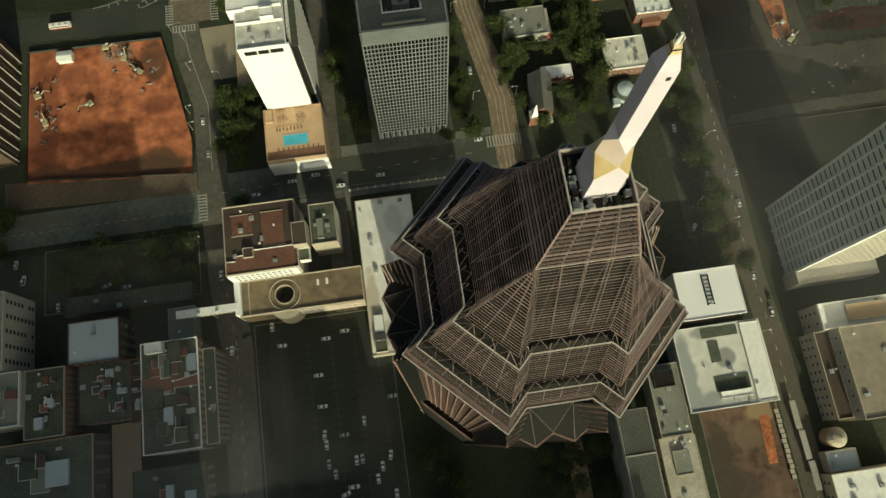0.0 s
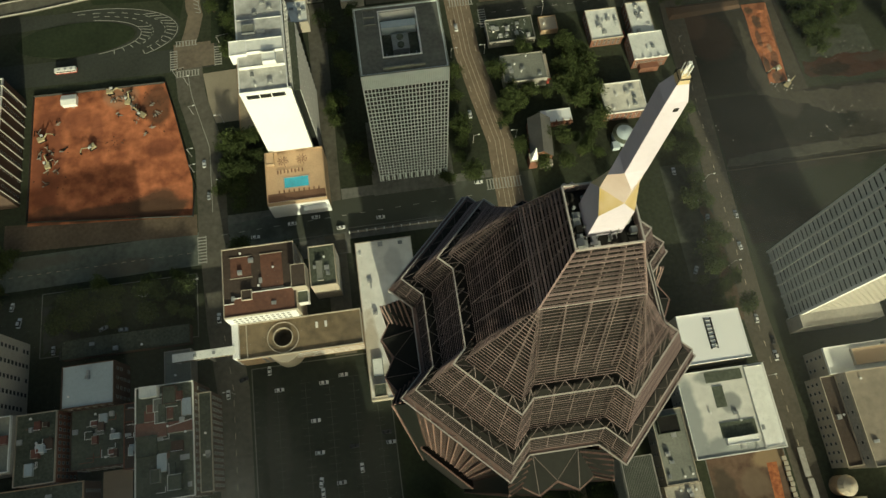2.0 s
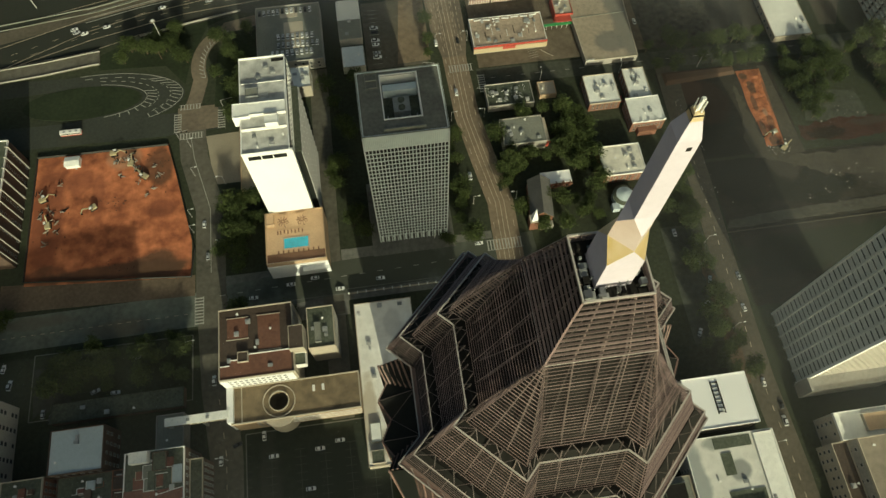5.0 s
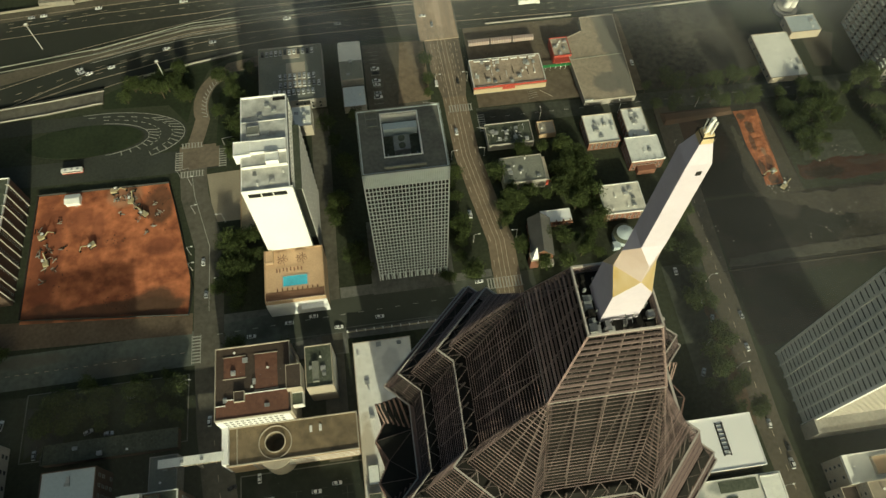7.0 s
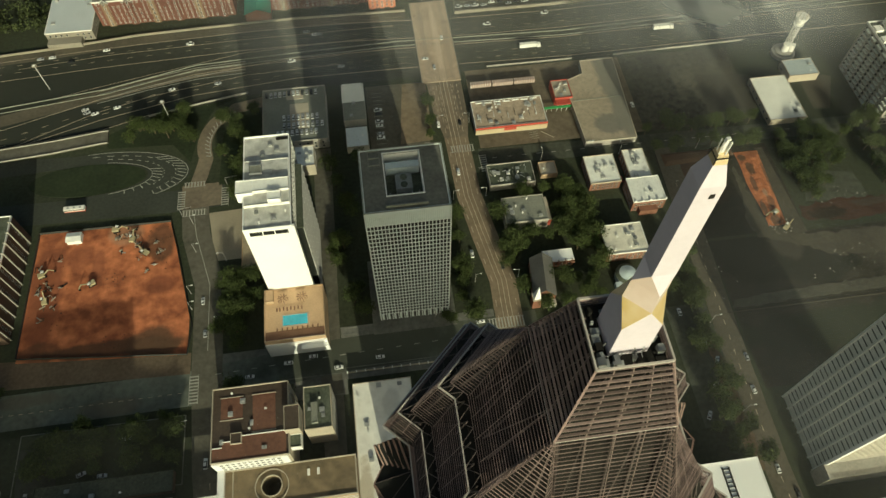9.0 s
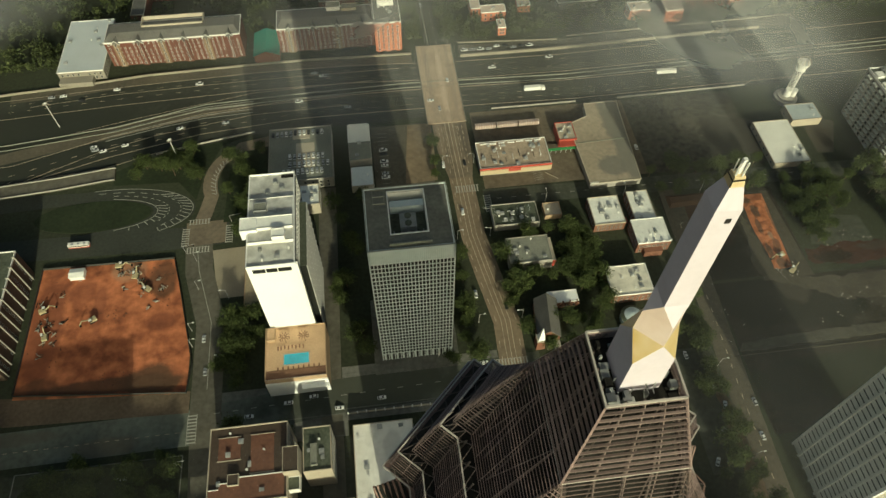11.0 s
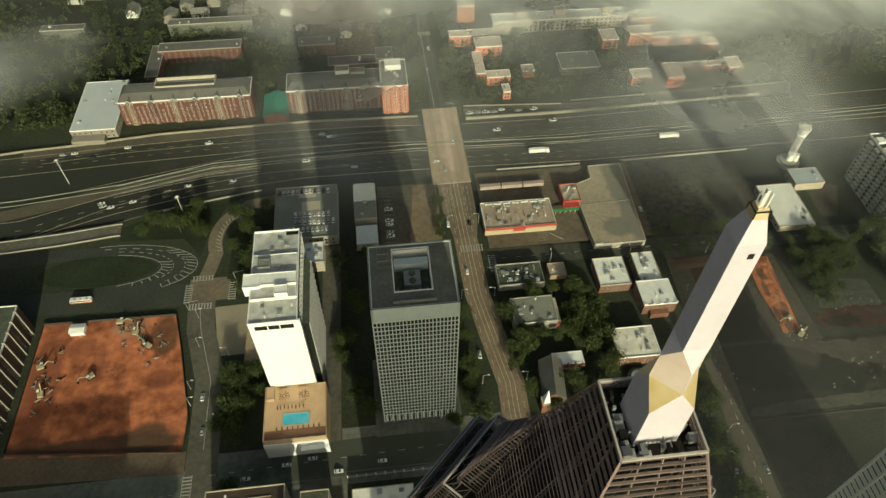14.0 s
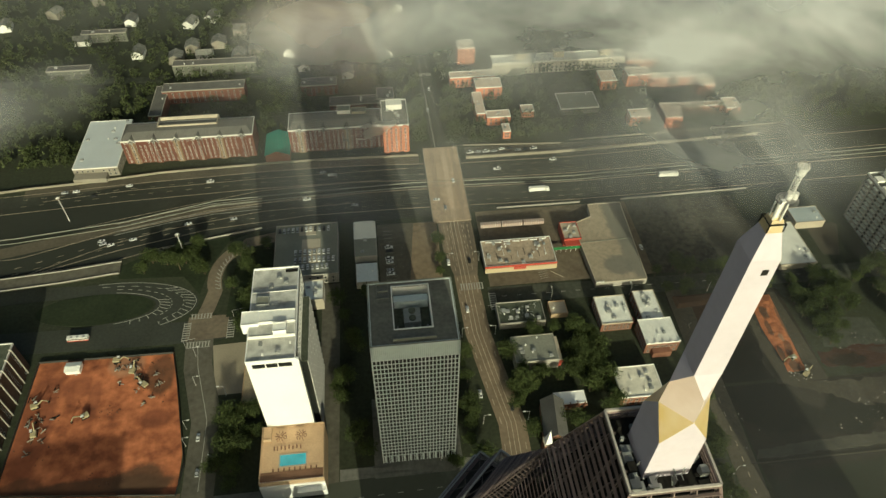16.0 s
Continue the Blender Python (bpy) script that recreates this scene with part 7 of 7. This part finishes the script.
def digger(x, y, turn):
    t = thing("excavator", (x, y, .25), "dusty yellow tracked excavator on red clay", "excavator", "site excavators")
    t.rotation_euler = (0, 0, radians(turn))
    for s in (-1, 1):
        part("track", loft(B(), [[(-2.1, s * 1.3 - .3, .3), (-1.7, s * 1.3 - .3, 0), (1.7, s * 1.3 - .3, 0), (2.1, s * 1.3 - .3, .4), (1.7, s * 1.3 - .3, .9), (-1.7, s * 1.3 - .3, .9)], [(-2.1, s * 1.3 + .3, .3), (-1.7, s * 1.3 + .3, 0), (1.7, s * 1.3 + .3, 0), (2.1, s * 1.3 + .3, .4), (1.7, s * 1.3 + .3, .9), (-1.7, s * 1.3 + .3, .9)]]), M_core, t)
    part("house", box(B(), -2.2, 1.4, -1.4, 1.4, .9, 2.2), M_digger, t)
    part("cab", box(B(), .2, 1.7, .3, 1.4, 1.4, 3.1), M_glass, t)
    part("cab_roof", box(B(), .1, 1.8, .2, 1.5, 3.1, 3.25), M_whitepaint, t)
    part("boom", bar(B(), (1.3, -.3, 1.8), (4.6, -.3, 4.4), .5), M_digger, t)
    part("arm", bar(B(), (4.6, -.3, 4.4), (6.8, -.3, 1.8), .4), M_digger, t)
    part("bucket", loft(B(), [[(6.3, -.9, .6), (7.3, -.9, .8), (7.3, .3, .8), (6.3, .3, .6)], [(6.6, -.8, 1.8), (7.0, -.8, 1.8), (7.0, .2, 1.8), (6.6, .2, 1.8)]]), M_core, t)
    return t


for x, y, a in ((-168, 209, 210), (-192, 201, 100), (-148, 236, 80), (-140, 226, 140), (-196, 218, 20), (-158, 244, 0)):
    digger(x, y, a)
hut = thing("site_hut", (-181, 240.5, .15), "white site hut with shallow roof on red clay", "site hut")
part("wall", box(B(), -4, 4, -3, 3, .25, 3.2), M_whitepaint, hut)
part("roof", loft(B(), [[(-4.3, -3.3, 3.2), (4.3, -3.3, 3.2), (4.3, 3.3, 3.2), (-4.3, 3.3, 3.2)], [(-4.3, -.2, 4), (4.3, -.2, 4), (4.3, .2, 4), (-4.3, .2, 4)]]), M_whiteroof, hut)
part("step", box(B(), 1, 2.2, -3.8, -3, .0, .5), M_concrete, hut)
for k in range(46):
    x, y = r.choice(((-195, 222), (-130, 222), (-190, 200), (-150, 240), (-168, 243), (-135, 228), (-196, 210)))
    x, y = x + r.gauss(0, 5), y + r.gauss(0, 5)
    if not (-200 < x < -128 and 172 < y < 245):
        continue
    p = thing("debris_pile" if k % 2 else "pipe_stack", (x, y, .3), "pile of dark timber and pale offcuts on clay" if k % 2 else "stack of pale concrete pipes on clay", "debris" if k % 2 else "pipes", "site clutter")
    for q in range(5):
        part("plank" if k % 2 else "pipe", bar(B(), (r.uniform(-1.5, 1.5), r.uniform(-1.5, 1.5), .1 + .15 * q), (r.uniform(-2.5, 2.5), r.uniform(-2.5, 2.5), .15 + .2 * q), r.uniform(.2, .6), .3), r.choice((M_core, M_bark, M_concrete, M_beige)), p)


def street_lamp(x, y, turn, h=8.5, arm=2.6):
    t = thing("street_lamp", (x, y, 0), "grey steel street lamp with a long arm", "street lamp", "street lamps")
    t.rotation_euler = (0, 0, radians(turn))
    part("pole", bar(B(), (0, 0, 0), (0, 0, h), .2), M_frame, t)
    part("arm", bar(B(), (0, 0, h), (arm, 0, h + .4), .14), M_frame, t)
    part("lamp_head", box(B(), arm - .3, arm + .9, -.25, .25, h + .3, h + .5), M_whitepaint, t)
    part("foot", box(B(), -.3, .3, -.3, .3, 0, .4), M_concrete, t)


for x, y, a in ((-112, 186, 0), (-113, 196, 0), (-111.5, 223, 0), (-114, 243, 0), (-94, 175, 180), (-94, 215, 180), (-112, 120, 0), (-95, 60, 180), (69.5, 182, 180), (45, 182, 0), (61, 240, 180), (41, 240, 0), (60, 300, 180), (39.5, 300, 0), (-60, 158.5, -90), (20, 163.6, -90), (100, 262.5, 90), (150, 261, 90), (200, 259, 90), (168, 140, 0), (168, 90, 0), (168, 30, 0)):
    street_lamp(x, y, a)
for x, y in ((-131, 323), (-215, 366)):
    t = thing("light_mast", (x, y, 0), "tall pale highway light mast with a crown of lamps", "light mast", "highway masts")
    part("pole", bar(B(), (0, 0, 0), (0, 0, 22), .28), M_whitepaint, t)
    part("crown_ring", prism(B(), cyl(.9, 10), 21.4, 21.7), M_whitepaint, t)
    for k in range(6):
        part("lamp_head", box(B(), 1.3 * math.cos(k * 1.047) - .3, 1.3 * math.cos(k * 1.047) + .3, 1.3 * math.sin(k * 1.047) - .3, 1.3 * math.sin(k * 1.047) + .3, 21, 21.4), M_beige, t)
for x, y in ((58, 418), (36, 280), (66, 256), (-121, 250), (-95, 270)):
    t = thing("traffic_signal", (x, y, 0), "traffic signal on a steel mast arm", "traffic signal", "street signals")
    part("mast", bar(B(), (0, 0, 0), (0, 0, 6), .2), M_frame, t)
    part("arm", bar(B(), (0, 0, 6), (-7 if x > 0 else 7, 1, 6.3), .16), M_frame, t)
    for k in (3, 6):
        part("signal_head", box(B(), (-k if x > 0 else k) - .25, (-k if x > 0 else k) + .25, .1, .6, 5.3, 6.2), M_core, t)

r = random.Random(91)


def rubble(name, label, areas, n, m, lo, hi):
    """Scattered broken lumps of many sizes, as one sheet."""
    bm = B()
    for k in range(n):
        x0, x1, y0, y1 = r.choice(areas)
        x, y, q = r.uniform(x0, x1), r.uniform(y0, y1), r.uniform(lo, hi)
        a = r.uniform(0, 3.14)
        c, s_ = math.cos(a) * q, math.sin(a) * q
        w = r.uniform(.3, .8)
        loft(bm, [[(x + c, y + s_, 0), (x - s_ * w, y + c * w, 0), (x - c, y - s_, 0), (x + s_ * w, y - c * w, 0)], [(x + c * .5, y + s_ * .5, q * .8 + .2), (x - s_ * w * .6, y + c * w * .6, q * .7 + .2), (x - c * .6, y - s_ * .6, q * .6 + .2), (x + s_ * w * .5, y - c * w * .5, q + .2)]])
    tagged(new(name, mesh_of(name, bm, m)), label, "rubble", kind="stuff")


rubble("pale_rubble", "pale broken concrete scattered over the lots", [(255, 292, 206, 218), (188, 258, 157, 200), (246, 300, 160, 182), (224, 236, 188, 200), (178, 186, 150, 240)], 80, M_concrete, .15, .6)
rubble("site_rubble", "small dark lumps and offcuts over the clay", [(-200, -180, 178, 240), (-165, -150, 205, 215), (-140, -126, 214, 243), (-160, -140, 168, 176)], 160, M_muck, .2, .7)
for x, y, a in ((233, 193, 40), (230, 204, 200)):
    digger(x, y, a)
# ---- unseen city blocks added south of the parking lot to cast shade ----
for x0, x1, y0, y1, h in ((-300, -192, -175, -122, 100), (-191.5, -160, -175, -122, 113), (-159.5, -108, -175, -122, 116), (-107.5, -88, -175, -122, 100), (-87, -26, -180, -122, 83), (-25.5, -12, -180, -122, 69), (-11, 98, -190, -130, 62)):
    t, w, d = building("city_block", x0, x1, y0, y1, h, M_precast, M_greyroof, "plain unseen block south of the parking lot, added to cast shade", "building", 1.0, 0, int(h), "southern blocks")

# ---- drifting low cloud ----
def mist_material(name, seed, ramp, puffs, scale, tint):
    """Thin cloud: a share of white scatter that grows along y and inside a few round puffs, broken by noise."""
    m = bpy.data.materials.new(name)
    m.use_nodes = True
    nt = m.node_tree
    nt.nodes.clear()
    L = nt.links.new

    def node(kind, **inputs):
        n = nt.nodes.new("ShaderNode" + kind)
        for k, v in inputs.items():
            n.inputs[k.replace("_", " ")].default_value = v
        return n

    def math_(op, a, b):
        n = nt.nodes.new("ShaderNodeMath")
        n.operation = op
        for i, v in enumerate((a, b)):
            if isinstance(v, (int, float)):
                n.inputs[i].default_value = v
            else:
                L(v, n.inputs[i])
        return n.outputs[0]
    out, mixs, tr, df = [nt.nodes.new(k) for k in ("ShaderNodeOutputMaterial", "ShaderNodeMixShader", "ShaderNodeBsdfTransparent", "ShaderNodeBsdfDiffuse")]
    df.inputs[0].default_value = (*tint, 1)
    pos = nt.nodes.new("ShaderNodeNewGeometry").outputs["Position"]
    sep = nt.nodes.new("ShaderNodeSeparateXYZ")
    L(pos, sep.inputs[0])
    n1 = nt.nodes.new("ShaderNodeTexNoise")
    n1.noise_dimensions = "4D"
    n1.inputs["W"].default_value = seed
    n1.inputs["Scale"].default_value, n1.inputs["Detail"].default_value, n1.inputs["Roughness"].default_value, n1.inputs["Distortion"].default_value = scale, 5, .55, .6
    L(pos, n1.inputs["Vector"])
    far = node("MapRange", From_Min=ramp[0], From_Max=ramp[1], To_Max=ramp[2])
    far.interpolation_type = "SMOOTHSTEP"
    L(sep.outputs["Y"], far.inputs["Value"])
    total = far.outputs[0]
    for x, y, rad, amount in puffs:
        d = nt.nodes.new("ShaderNodeVectorMath")
        d.operation = "DISTANCE"
        L(pos, d.inputs[0])
        d.inputs[1].default_value = (x, y, ramp[3])
        f = node("MapRange", From_Min=float(rad), From_Max=rad * .15, To_Max=amount)
        f.interpolation_type = "SMOOTHSTEP"
        L(d.outputs["Value"], f.inputs["Value"])
        total = math_("ADD", total, f.outputs[0])
    wisp = node("MapRange", From_Min=.34, From_Max=.66, To_Min=.35, To_Max=1.25)
    L(n1.outputs[0], wisp.inputs["Value"])
    a = math_("MINIMUM", math_("MULTIPLY", total, wisp.outputs[0]), .93)
    edge = node("MapRange", From_Min=ramp[4], From_Max=ramp[4] + 60.0)
    L(sep.outputs["Y"], edge.inputs["Value"])
    L(math_("MULTIPLY", a, edge.outputs[0]), mixs.inputs[0])
    L(tr.outputs[0], mixs.inputs[1])
    L(df.outputs[0], mixs.inputs[2])
    L(mixs.outputs[0], out.inputs[0])
    return m


PALE = (.79, .8, .77)
WIDE = (-1500, 1500, 2600)
LAYERS = ((60, (420, 760, .15, 60, 230), [(-232, 430, 62, .24), (170, 360, 150, .16), (230, 520, 160, .25), (330, 560, 220, .25), (0, 330, 110, .2), (-30, 395, 130, .15), (255, 330, 90, .25)], .012, PALE, WIDE),
          (100, (360, 640, .1, 100, 40), [(250, 430, 150, .7), (165, 302, 95, .13), (196, 279, 90, .13), (330, 390, 120, .25), (130, 465, 110, .3), (20, 455, 100, .4), (-238, 345, 60, .35), (-35, 420, 75, .65), (170, 280, 110, .07), (190, 165, 105, .055), (60, 395, 95, .4), (215, 330, 90, .2), (420, 500, 180, .6), (180, 412, 85, .5)], .01, PALE, WIDE),
          (135, (330, 460, .03, 135, 200), [(230, 395, 110, .4), (-225, 335, 35, .2), (60, 400, 90, .25)], .014, PALE, WIDE),
          # The 240 m sheet's warm tint puts pink sunlight into the cloud colour
          (240, (2000, 2400, .0, 240, 60), [(-12, 176, 30, .5), (-2, 150, 16, .12)], .03, (.85, .72, .63), (-70, 60, 260)),
          # The 205 m and 42 m sheets are haze added to pale what lies below
          (205, (2000, 2400, 0.0, 205, -100), [(98, 41, 60, .06)], .02, PALE, (48, 330, 330)),
          (42, (-1300, -1200, .012, 42, -200), [(-120, -20, 90, .08)], .02, PALE, (-420, -16, 110)))
for k, (z, ramp, puffs, scale, tint, (xa, xb, yb)) in enumerate(LAYERS):
    bm = B()
    v = [bm.verts.new(p) for p in ((xa, ramp[4], z), (xb, ramp[4], z), (xb, yb, z), (xa, yb, z))]
    bm.faces.new(v)
    tagged(new("low_cloud", mesh_of("low_cloud", bm, mist_material("mist_%d" % k, 3.0 + k * 1.7, ramp, puffs, scale, tint))), "thin drifting layer of pale morning cloud", "cloud", "low clouds", "stuff")
